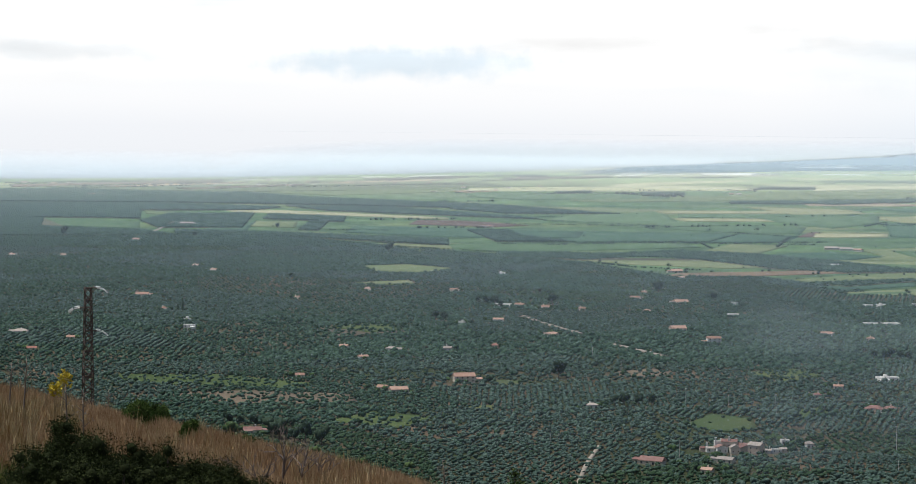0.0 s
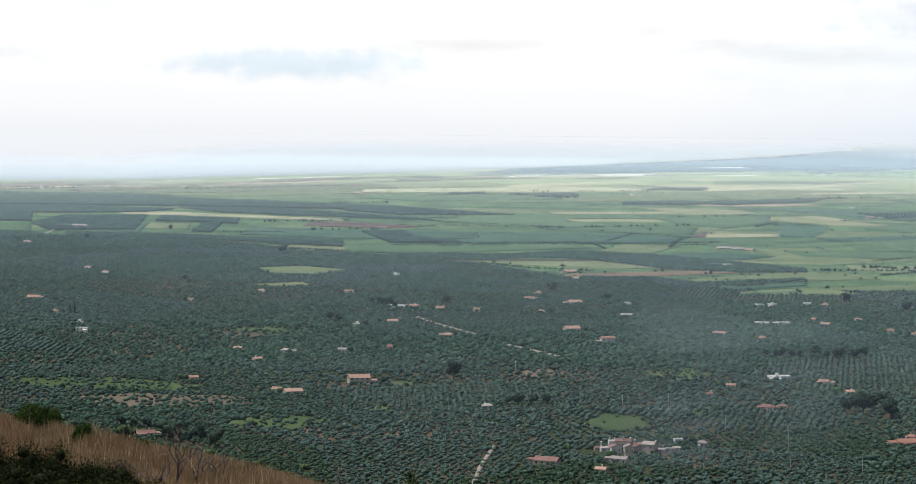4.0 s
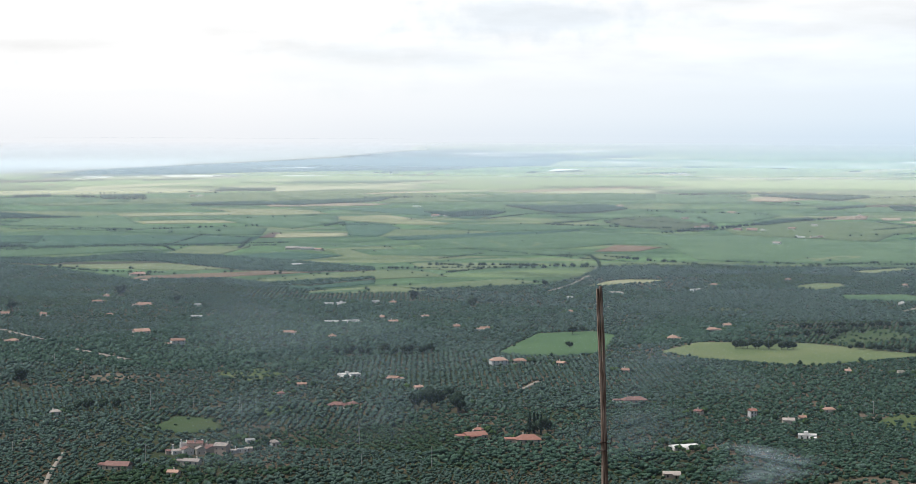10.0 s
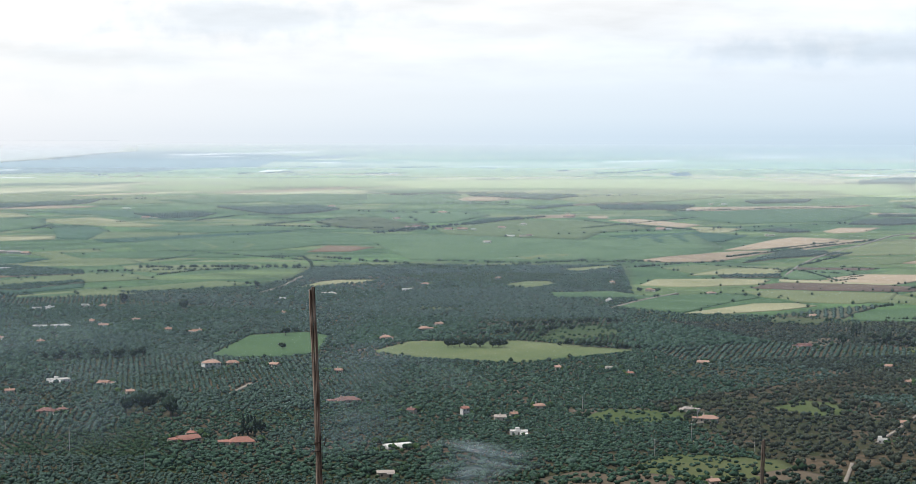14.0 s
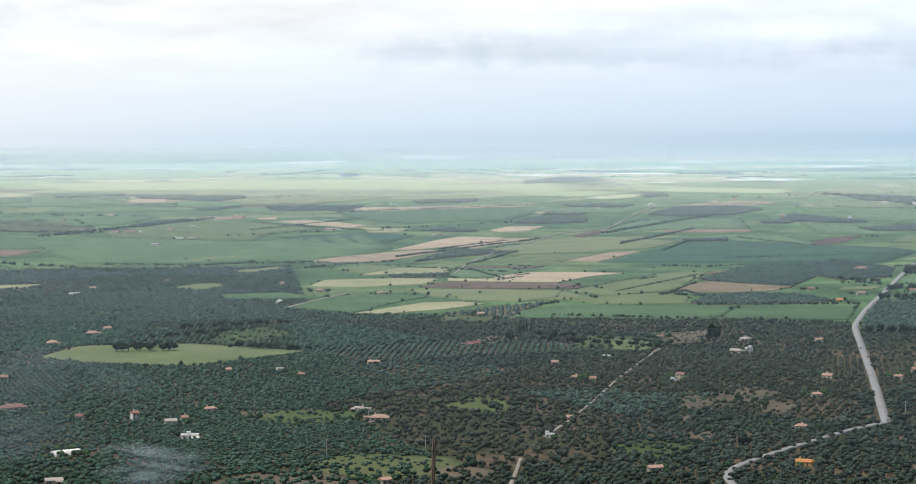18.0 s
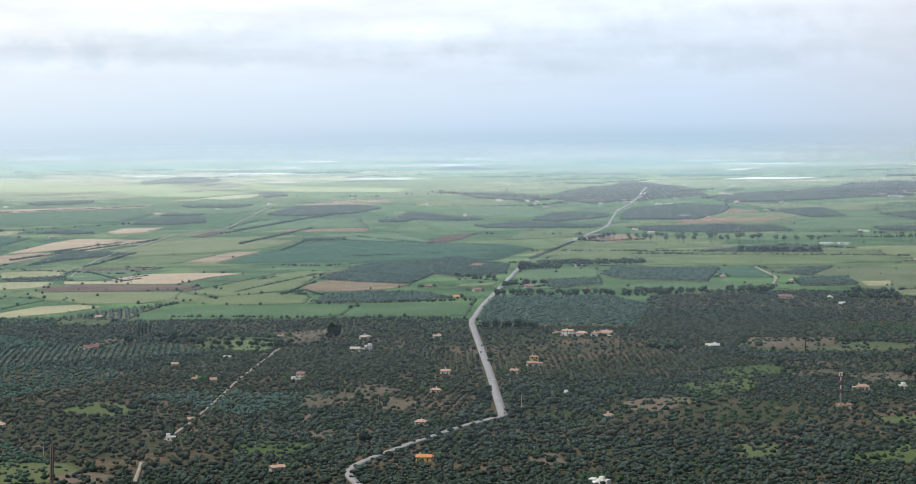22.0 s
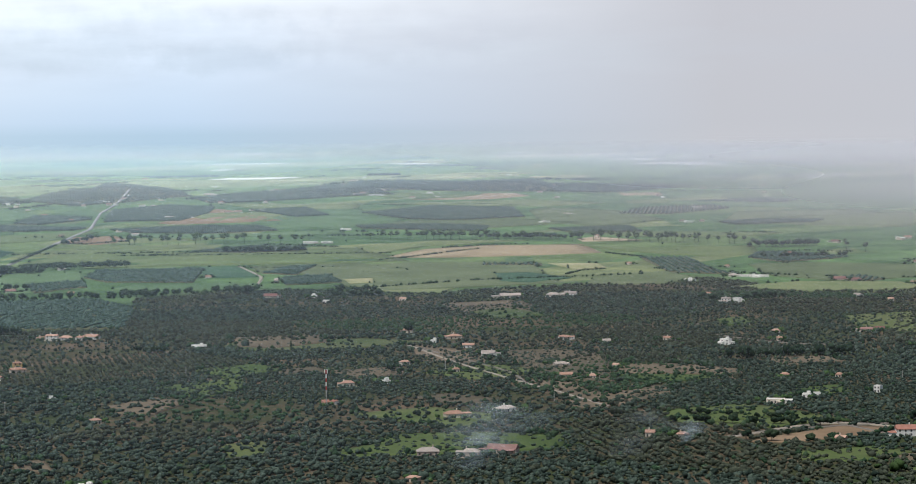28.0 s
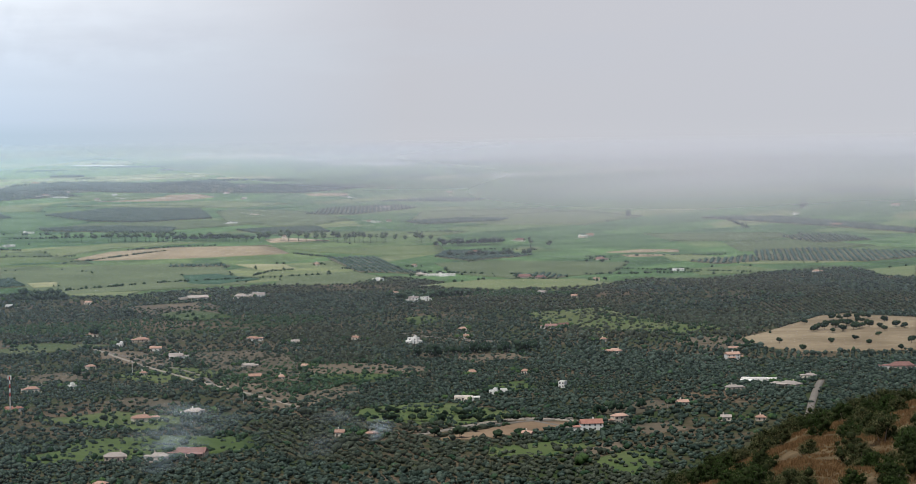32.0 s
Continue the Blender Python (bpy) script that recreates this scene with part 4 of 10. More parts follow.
field("soil_grove", (984, 1338), (1085, 1368), (1067, 1316), (974, 1262), (941, 1273))
field("soil_grove", (1139, 1144), (1198, 1152), (1193, 1111), (1126, 1084), (1106, 1099))
field("soil_grove", (1283, 1792), (1351, 1786), (1303, 1705), (1222, 1679))


field("soil_grove", (-1459, 7099), (-1182, 7529), (-861, 7929), (-834, 7683), (-1136, 7236), (-1405, 6838))
field("soil_grove", (-898, 6906), (-536, 7568), (-520, 7343), (-839, 6731))
field("soil_grove", (-370, 8435), (41, 9049), (40, 8771), (-316, 8213))
field("soil_grove", (182, 8798), (655, 9467), (634, 9164), (222, 8517))
field("tan", (-1150, 7083), (-758, 7758), (-743, 7599), (-1093, 6964))
field("tan", (-471, 7842), (-53, 8487), (-51, 8297), (-421, 7698))
field("bright", (-833, 8077), (-597, 8426), (-590, 8332), (-820, 7992))
field("bright", (-384, 8733), (-293, 8841), (-290, 8737), (-374, 8614))
field("bright", (-201, 8995), (-33, 9214), (-32, 9079), (-194, 8868))


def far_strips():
    """Long pale and green strips of the farthest plain, sunlight and haze put into their colours."""
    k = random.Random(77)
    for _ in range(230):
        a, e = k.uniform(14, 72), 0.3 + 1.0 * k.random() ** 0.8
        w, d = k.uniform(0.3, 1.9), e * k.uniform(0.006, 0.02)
        kind = k.choice(("bright", "sunlit_pale", "bright", "sunlit_pale", "sunlit_lime", "sunlit_lime", "shore", "dark", "dark", "shore", "bright", "sunlit_pale"))
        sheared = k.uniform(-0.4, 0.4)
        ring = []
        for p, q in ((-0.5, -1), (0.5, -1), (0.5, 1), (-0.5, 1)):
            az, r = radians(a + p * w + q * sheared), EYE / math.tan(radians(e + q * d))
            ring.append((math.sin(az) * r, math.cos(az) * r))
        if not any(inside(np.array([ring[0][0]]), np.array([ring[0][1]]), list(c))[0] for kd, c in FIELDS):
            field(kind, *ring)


far_strips()

ROADS = []


def road(kind, width, *points):
    p = np.array(points, float)
    seg = np.hypot(*np.diff(p, axis=0).T)
    at = np.concatenate([[0], np.cumsum(seg)])
    s = np.linspace(0, at[-1], max(8, int(at[-1] / 18)))
    x, y = np.interp(s, at, p[:, 0]), np.interp(s, at, p[:, 1])
    for _ in range(3):
        x[1:-1], y[1:-1] = (x[:-2] + 2 * x[1:-1] + x[2:]) / 4, (y[:-2] + 2 * y[1:-1] + y[2:]) / 4
    ROADS.append((np.column_stack([x, y]), width))
    dx, dy = np.gradient(x), np.gradient(y)
    ln = np.hypot(dx, dy)
    nx, ny = -dy / ln, dx / ln
    wob = width / 2 * (1 + (0.12 if kind == "track" else 0.0) * np.sin(s * 0.37))
    rows = []
    for o, zz in ((-1.0, -0.4), (-1.0, 1.0), (1.0, 1.0), (1.0, -0.4)):
        X, Y = x + nx * wob * o, y + ny * wob * o
        rows.append(place(X, Y, height(X, Y) + zz * (0.5 + 0.0003 * np.hypot(X, Y))))
    V = np.stack(rows, 1).reshape(-1, 3)
    F = [(4 * i + k, 4 * i + k + 1, 4 * i + k + 5, 4 * i + k + 4) for i in range(len(s) - 1) for k in range(3)]
    me = quick_mesh("road", V, F, kind)
    tagged(new("road", me), "grey asphalt country road through the groves" if kind == "asphalt" else "narrow grey-brown lane beside a pale wall" if kind == "dull_track" else "pale unpaved farm track between olive trees", "road", kind="structure")


road("asphalt", 6.4, (1022, 1146), (1205, 1368), (1514, 1748), (1657, 1895), (2199, 2425), (2343, 2562), (2815, 2957), (3295, 3353), (3986, 4019), (5024, 4933))
road("asphalt", 4.8, (1022, 1146), (986, 1135), (887, 1085), (818, 1046), (790, 1030), (773, 1006), (760, 978), (743, 940))
road("track", 2.6, (714, 1135), (691, 1102), (653, 1049))
road("track", 2.2, (776, 1205), (839, 1269), (948, 1389), (1015, 1465), (1195, 1656))
road("track", 4, (72, 2310), (96, 2207), (123, 2119))
road("track", 5, (143, 2026), (161, 1983), (185, 1916))
road("track", 2.6, (92, 1364), (78, 1285), (69, 1204))
road("track", 2.8, (1616, 1227), (1514, 1099), (1439, 992), (1376, 896), (1326, 826))
road("dull_track", 5.2, (1619, 530), (1582, 521), (1487, 494), (1381, 462))
road("track", 4, (791, 2651), (849, 2750), (931, 2928))
road("track", 4, (1104, 2275), (1187, 2367), (1282, 2454))
road("track", 4, (1238, 677), (1303, 666), (1349, 654), (1336, 608))
road("track", 4, (-568, 4034), (-585, 4484), (-548, 4793), (-499, 5077))
road("track", 3, (457, 1617), (492, 1679))
road("track", 3.5, (1599, 2724), (1724, 2902), (1877, 3101), (2443, 3741), (2703, 3932), (3652, 5084))
road("track", 4, (2460, 2189), (2286, 1991), (2141, 1875))
road("dull_track", 2.6, (1235, 680), (1259, 680), (1304, 655), (1348, 619))
road("dull_track", 2.4, (1341, 660), (1318, 627), (1302, 594))
road("dull_track", 2.4, (1847, 1029), (1804, 942), (1816, 875))
road("dull_track", 2.2, (1604, 1209), (1475, 1010), (1411, 955))


# ---------------------------------------------------------------- houses
HOUSES = []


def box(bm, x0, x1, y0, y1, z0, z1):
    v = [bm.verts.new(c) for c in ((x0, y0, z0), (x1, y0, z0), (x1, y1, z0), (x0, y1, z0), (x0, y0, z1), (x1, y0, z1), (x1, y1, z1), (x0, y1, z1))]
    for f in ((3, 2, 1, 0), (4, 5, 6, 7), (0, 1, 5, 4), (1, 2, 6, 5), (2, 3, 7, 6), (3, 0, 4, 7)):
        bm.faces.new([v[i] for i in f])


def house(x, y, w, shape, roof, wall, storeys, turn=None):
    k = random.Random(int(x * 7 + y * 13))
    HOUSES.append((x, y, w))
    s = float(shrink(x, y))
    az = -math.degrees(math.atan2(x, y))
    turn = k.uniform(-32, 32) if turn is None else turn
    w = max(0.9 * w, 5.0)
    d = min(max(0.6 * w, 5.5), 10.0)
    h = (2.6 if storeys < 2 else 4.9) + k.uniform(0.0, 0.4)
    words = dict(terracotta="terracotta-tiled", orange="bright orange-tiled", red="red-tiled", rust="dark red-brown-tiled", grey="weathered grey-tiled", flat="flat-roofed", tunnel="tunnel-shaped")
    name = "greenhouse" if shape == "tunnel" else "farmhouse"
    base = new(name)
    tagged(base, "%s %s %s among olive trees" % ("two-storey" if storeys > 1 else "low", words[roof], dict(white="white-walled", cream="cream-walled", ochre="ochre-walled", stone="stone-walled")[wall] + " farmhouse") if shape != "tunnel" else "long white plastic tunnel greenhouse among olive trees", "greenhouse" if shape == "tunnel" else "house", "houses on the plain")
    base.matrix_world = Matrix.Translation(place(x, y, float(height(np.array(x), np.array(y))) - 0.35)) @ pose(0, 0, 0, 0, 0, az + turn) @ Matrix.Scale(s, 4)
    bm = bmesh.new()
    if shape == "tunnel":
        HOUSES.extend([(x * q, y * q, w) for q in (0.993, 0.986)])
        n = 9
        ends = []
        for xx in (-w / 2, w / 2):
            ends.append([bm.verts.new((xx, -4.5 * math.cos(math.pi * i / n), 3.6 * math.sin(math.pi * i / n))) for i in range(n + 1)])
        for i in range(n):
            bm.faces.new((ends[0][i], ends[1][i], ends[1][i + 1], ends[0][i + 1]))
        bm.faces.new(ends[0])
        bm.faces.new(ends[1][::-1])
        part("cover", bm, "white", base)
        return base
    box(bm, -w / 2, w / 2, -d / 2, d / 2, -0.5, h)
    if shape == "flat":
        for a in ((-w / 2, w / 2, -d / 2, -d / 2 + 0.25), (-w / 2, w / 2, d / 2 - 0.25, d / 2), (-w / 2, -w / 2 + 0.25, -d / 2 + 0.25, d / 2 - 0.25), (w / 2 - 0.25, w / 2, -d / 2 + 0.25, d / 2 - 0.25)):
            box(bm, *a, h, h + 0.5)
    part("wall", bm, wall, base)
    bm = bmesh.new()
    if shape == "flat":
        box(bm, -w / 2 + 0.26, w / 2 - 0.26, -d / 2 + 0.26, d / 2 - 0.26, h, h + 0.12)
        part("roof", bm, "flat", base)
        if k.random() < 0.5:
            bm = bmesh.new()
            a = k.uniform(-0.3, 0.3) * w
            box(bm, a - 1.4, a + 1.4, -1.2, 1.5, h + 0.12, h + 2.2)
            part("stair_hut", bm, wall, base)
    else:
        rise, o = d * k.uniform(0.2, 0.3), 0.28
        hip = min(k.choice((0.0, 0.0, d * 0.45)), w * 0.3)
        t = 0.22
        lo = [bm.verts.new(c) for c in ((-w / 2 - o, -d / 2 - o, h - 0.08), (w / 2 + o, -d / 2 - o, h - 0.08), (w / 2 + o, d / 2 + o, h - 0.08), (-w / 2 - o, d / 2 + o, h - 0.08))]
        up = [bm.verts.new((v.co.x, v.co.y, v.co.z + t)) for v in lo]
        ra, rb = bm.verts.new((-w / 2 - o + hip, 0, h + rise + t)), bm.verts.new((w / 2 + o - hip, 0, h + rise + t))
        for f in ((lo[3], lo[2], lo[1], lo[0]), (lo[0], lo[1], up[1], up[0]), (lo[1], lo[2], up[2], up[1]), (lo[2], lo[3], up[3], up[2]), (lo[3], lo[0], up[0], up[3]), (up[0], up[1], rb, ra), (up[2], up[3], ra, rb), (up[1], up[2], rb), (up[3], up[0], ra)):
            bm.faces.new(f)
        part("roof", bm, roof, base)
        if k.random() < 0.7:
            bm = bmesh.new()
            a = k.uniform(-0.3, 0.3) * w
            box(bm, a - 0.4, a + 0.4, 0.6, 1.3, h + rise * 0.3, h + rise + 1.3)
            part("chimney", bm, wall, base)
        if k.random() < 0.45 and w > 9:
            bm = bmesh.new()
            lw, ld, lh = w * k.uniform(0.35, 0.6), 3.2, 2.5
            a = k.choice((-1, 1)) * (w - lw) / 2 * 0.9
            v = [bm.verts.new(c) for c in ((a - lw / 2, -d / 2, lh + 0.6), (a + lw / 2, -d / 2, lh + 0.6), (a + lw / 2, -d / 2 - ld, lh), (a - lw / 2, -d / 2 - ld, lh))]
            g = bmesh.ops.extrude_face_region(bm, geom=[bm.faces.new(v)])
            bmesh.ops.translate(bm, verts=[e for e in g["geom"] if isinstance(e, bmesh.types.BMVert)], vec=(0, 0, 0.2))
            part("porch_roof", bm, roof, base)
            for q in (-1, 1):
                bm = bmesh.new()
                box(bm, a + q * (lw / 2 - 0.4) - 0.15, a + q * (lw / 2 - 0.4) + 0.15, -d / 2 - ld + 0.3, -d / 2 - ld + 0.6, -0.3, lh)
                part("post", bm, wall, base)
    if w > 8 and shape == "flat":
        lw, ld, lh = w * k.uniform(0.35, 0.5), d * 0.8, h * k.uniform(0.6, 0.85)
        lx = k.choice((-1, 1)) * (w - lw) / 2
        bm = bmesh.new()
        box(bm, lx - lw / 2, lx + lw / 2, -d / 2 - ld, -d / 2 - 0.02, -0.5, lh)
        wing = part("wing", bm, wall, base)
        bm = bmesh.new()
        box(bm, lx - 0.5, lx + 0.5, -d / 2 - ld - 0.05, -d / 2 - ld + 0.05, 0.9, 2.0)
        part("wing_window", bm, "opening", wing)
    if w > 9 and k.random() < 0.75:
        aw, ad, ah = w * k.uniform(0.3, 0.45), d * k.uniform(0.5, 0.75), 2.4 + k.uniform(0, 0.5)
        side = k.choice((-1, 1))
        ax, ay = side * (w / 2 + aw / 2 - 0.05), k.uniform(-0.2, 0.2) * d
        bm = bmesh.new()
        box(bm, ax - aw / 2, ax + aw / 2, ay - ad / 2, ay + ad / 2, -0.5, ah)
        annex = part("annex", bm, k.choice((wall, "white")), base)
        bm = bmesh.new()
        o = 0.25
        v = [bm.verts.new(q) for q in ((ax - aw / 2 - o, ay - ad / 2 - o, ah), (ax + aw / 2 + o, ay - ad / 2 - o, ah), (ax + aw / 2 + o, ay + ad / 2 + o, ah + 0.5), (ax - aw / 2 - o, ay + ad / 2 + o, ah + 0.5))]
        g = bmesh.ops.extrude_face_region(bm, geom=[bm.faces.new(v)])
        bmesh.ops.translate(bm, verts=[e for e in g["geom"] if isinstance(e, bmesh.types.BMVert)], vec=(0, 0, 0.18))
        part("annex_roof", bm, "flat" if shape == "flat" else roof, annex)
        bm = bmesh.new()
        box(bm, ax - 0.5, ax + 0.5, ay - ad / 2 - 0.05, ay - ad / 2 + 0.05, 0.9, 1.9)
        part("annex_window", bm, "opening", annex)
    if w > 10 and k.random() < 0.4:
        bm = bmesh.new()
        y0 = -d / 2 - k.uniform(4, 7)
        box(bm, -w * 0.6, w * 0.6, y0 - 0.15, y0 + 0.15, -0.5, 1.1)
        part("garden_wall", bm, k.choice(("white", "cream", "stone")), base)
    cols = max(2, int(w / 3.4))
    door = k.randrange(cols)
    for fl in range(storeys):
        for i in range(cols):
            cx = -w / 2 + (i + 0.5) * w / cols
            bm = bmesh.new()
            if fl == 0 and i == door:
                box(bm, cx - 0.55, cx + 0.55, -d / 2 - 0.06, -d / 2 + 0.05, 0, 2.15)
                part("door", bm, "opening", base)
            else:
                z = 0.95 + 2.5 * fl
                box(bm, cx - 0.55, cx + 0.55, -d / 2 - 0.05, -d / 2 + 0.05, z, z + 1.35)
                part("window", bm, "opening", base)
    return base


def masseria(x, y):
    """An old fortified farmstead: joined stone blocks with gabled roofs, turrets and chimneys round a yard."""
    base = new("farmstead")
    tagged(base, "old pale stone farmstead of joined gabled blocks with white turrets", "house", "houses on the plain")
    HOUSES.extend([(x + q, y, 24.0) for q in (-18, 0, 18)])
    base.matrix_world = Matrix.Translation((x, y, 0)) @ pose(0, 0, 0, 0, 0, -math.degrees(math.atan2(x, y))) @ Matrix.Scale(0.8, 4)
    for cx, cy, w, d, h, rise, along, turn, wall, roof in (
            (18.0, 0.0, 10.5, 9.0, 7.4, 2.0, True, -24, "stone", "grey"), (9.0, 2.5, 9.0, 10.0, 5.0, 1.8, False, 14, "stone", "rust"),
            (1.5, 4.0, 8.0, 11.0, 4.6, 2.0, False, 10, "cream", "grey"), (-2.5, 10.0, 12.0, 7.5, 8.2, 1.6, True, -6, "cream", "rust"),
            (-9.0, 4.0, 8.5, 8.0, 4.4, 1.7, False, 20, "white", "rust"), (-11.5, 11.0, 6.0, 6.0, 7.6, 0.0, True, 8, "white", "flat"),
            (-16.5, 5.0, 9.0, 5.5, 3.2, 1.0, True, 18, "white", "grey"), (-22.5, 7.0, 6.0, 5.0, 2.8, 0.9, True, 10, "stone", "rust"),
            (26.5, 6.0, 7.0, 5.0, 2.7, 0.7, True, -10, "white", "grey"), (34.0, 9.0, 8.0, 4.5, 2.6, 0.0, True, 6, "white", "flat"), (39.0, 13.0, 6.0, 4.5, 3.2, 0.7, True, 0, "cream", "grey"), (10.0, 11.0, 12.0, 7.0, 5.6, 1.3, True, -12, "stone", "rust")):
        m = pose(cx, cy, 0, 0, 0, turn)
        bm = bmesh.new()
        box(bm, -w / 2, w / 2, -d / 2, d / 2, -0.5, h)
        if not rise:
            for a in ((-w / 2, w / 2, -d / 2, -d / 2 + 0.3), (-w / 2, w / 2, d / 2 - 0.3, d / 2), (-w / 2, -w / 2 + 0.3, -d / 2 + 0.3, d / 2 - 0.3), (w / 2 - 0.3, w / 2, -d / 2 + 0.3, d / 2 - 0.3)):
                box(bm, *a, h, h + 0.7)
        else:
            ends = ((-w / 2 + 0.02, -d / 2, d / 2), (w / 2 - 0.02, -d / 2, d / 2)) if along else ((-d / 2 + 0.02, -w / 2, w / 2), (d / 2 - 0.02, -w / 2, w / 2))
            for e, a, b in ends:
                for q in (0.0, 0.25 if e < 0 else -0.25):
                    tri = ((e + q, a, h), (e + q, b, h), (e + q, (a + b) / 2, h + rise)) if along else ((a, e + q, h), (b, e + q, h), ((a + b) / 2, e + q, h + rise))
                    bm.faces.new([bm.verts.new(c) for c in tri])
        bmesh.ops.transform(bm, matrix=m, verts=bm.verts)
        block = part("wall", bm, wall, base)
        bm = bmesh.new()
        if rise:
            u, v = (w / 2 + 0.3, d / 2 + 0.4) if along else (d / 2 + 0.3, w / 2 + 0.4)
            for s in (-1, 1):
                drop = rise * 0.4 / v
                q = [(-u, s * v, h - drop), (u, s * v, h - drop), (u, 0, h + rise + 0.05), (-u, 0, h + rise + 0.05)]
                q = q if along else [(c[1], c[0], c[2]) for c in q]
                lo, up = [bm.verts.new(c) for c in q], [bm.verts.new((c[0], c[1], c[2] + 0.2)) for c in q]
                bm.faces.new(lo)
                bm.faces.new(up)
                for e in range(4):
                    bm.faces.new((lo[e], lo[(e + 1) % 4], up[(e + 1) % 4], up[e]))
        else:
            box(bm, -w / 2 + 0.31, w / 2 - 0.31, -d / 2 + 0.31, d / 2 - 0.31, h, h + 0.12)
        bmesh.ops.transform(bm, matrix=m, verts=bm.verts)
        part("roof", bm, roof, block)
        for q in range(max(1, int(w / 3.6))):
            for z in (1.2, 4.6)[:1 if h < 6 else 2]:
                bm = bmesh.new()
                wx = -w / 2 + (q + 0.5) * w / max(1, int(w / 3.6))
                box(bm, wx - 0.45, wx + 0.45, -d / 2 - 0.06, -d / 2 + 0.05, z, z + 1.2)
                bmesh.ops.transform(bm, matrix=m, verts=bm.verts)
                part("window", bm, "opening", block)
    for cx, cy, z0, z1, w in ((-13.5, 9.0, 7.4, 10.6, 1.1), (-9.5, 12.5, 7.4, 9.6, 0.9), (-3.0, 8.0, 8.0, 11.6, 1.2), (2.8, 10.0, 7.6, 10.4, 1.0), (-20.0, 6.0, 3.0, 7.2, 1.3), (6.5, 11.0, 5.4, 8.8, 1.0), (22.5, 0.5, 7.2, 10.0, 0.9), (28.5, 7.0, 2.6, 5.0, 0.8)):
        bm = bmesh.new()
        box(bm, cx - w / 2, cx + w / 2, cy - w / 2, cy + w / 2, z0 - 1.5, z1)
        box(bm, cx - w * 0.7, cx + w * 0.7, cy - w * 0.7, cy + w * 0.7, z1, z1 + 0.35)
        part("turret", bm, "white", base, "white plastered turret chimney")


house(-43, 1635, 15.1, "gable", "terracotta", "cream", 1)
house(-55, 1645, 8.9, "gable", "terracotta", "cream", 1)
house(7, 1708, 18.5, "gable", "terracotta", "cream", 2)
house(-132, 1407, 13.1, "gable", "rust", "white", 1)
house(99, 1554, 7.6, "gable", "grey", "white", 1)
house(119, 1294, 16.3, "gable", "rust", "cream", 1)
house(164, 1302, 11.4, "gable", "grey", "cream", 1)
house(148, 1260, 7.6, "gable", "terracotta", "cream", 1)
house(-124, 1723, 8.4, "gable", "terracotta", "cream", 1)
house(-261, 2120, 12.7, "flat", "flat", "white", 2)
house(-275, 2215, 7.2, "flat", "flat", "white", 1)
house(-416, 2066, 14.8, "gable", "grey", "white", 1)
house(-358, 2009, 8.3, "gable", "terracotta", "cream", 1)
house(-374, 1906, 9.5, "gable", "red", "cream", 1)
house(-101, 1956, 8.5, "gable", "terracotta", "cream", 1)
house(-80, 1869, 9.1, "gable", "terracotta", "white", 1)
house(-57, 1940, 11.6, "gable", "grey", "white", 1)
house(-7, 1946, 8.4, "gable", "grey", "white", 1)
house(36, 1976, 6.4, "gable", "red", "cream", 1)
house(94, 2101, 11.4, "gable", "terracotta", "cream", 1)
house(44, 2248, 12.2, "gable", "terracotta", "white", 1)
house(56, 2443, 14.5, "flat", "flat", "white", 1)
house(72, 2445, 11.9, "gable", "terracotta", "cream", 1)
house(100, 2417, 10.5, "gable", "terracotta", "cream", 1)
house(6, 2210, 7.2, "flat", "flat", "white", 1)
house(-368, 2537, 16.6, "gable", "terracotta", "cream", 1)
house(-316, 2339, 6.4, "gable", "terracotta", "cream", 1)
house(-370, 3075, 10.0, "gable", "terracotta", "cream", 1)
house(-334, 2980, 9.7, "gable", "terracotta", "cream", 1)
house(-185, 2518, 6.8, "gable", "terracotta", "cream", 1)
house(-109, 2657, 7.2, "gable", "terracotta", "cream", 1)
house(-3, 2663, 10.1, "gable", "terracotta", "cream", 1)
house(140, 2399, 7.8, "gable", "terracotta", "cream", 1)
house(212, 2565, 12.5, "gable", "terracotta", "cream", 1)
house(230, 2650, 7.2, "gable", "terracotta", "cream", 1)
house(261, 2512, 17.7, "gable", "terracotta", "cream", 1)
house(322, 2503, 8.2, "flat", "flat", "white", 1)
house(299, 2344, 10.2, "flat", "flat", "white", 1)
house(210, 2377, 7.7, "gable", "terracotta", "cream", 1)
house(223, 2171, 17.7, "gable", "terracotta", "cream", 1)
house(244, 2043, 14.5, "gable", "terracotta", "white", 2)
house(365, 2132, 11.7, "gable", "terracotta", "white", 1)
house(400, 2083, 8.0, "gable", "terracotta", "cream", 1)
house(474, 2490, 12.3, "flat", "flat", "white", 1)
house(489, 2492, 12.4, "flat", "flat", "white", 1)
house(454, 2251, 15.0, "flat", "flat", "white", 1)
house(299, 1684, 8.4, "gable", "terracotta", "cream", 1)
house(273, 1627, 5.4, "gable", "rust", "cream", 1)
house(350, 1748, 19.3, "flat", "flat", "white", 1)
house(302, 1552, 12.9, "gable", "rust", "stone", 1)
house(314, 1556, 7.8, "gable", "rust", "stone", 1)
house(212, 1383, 6.1, "flat", "flat", "white", 1)
house(225, 1368, 4.5, "gable", "grey", "white", 1)
house(63, 2973, 9.6, "flat", "flat", "white", 1)
house(311, 3062, 18.3, "gable", "terracotta", "cream", 1)
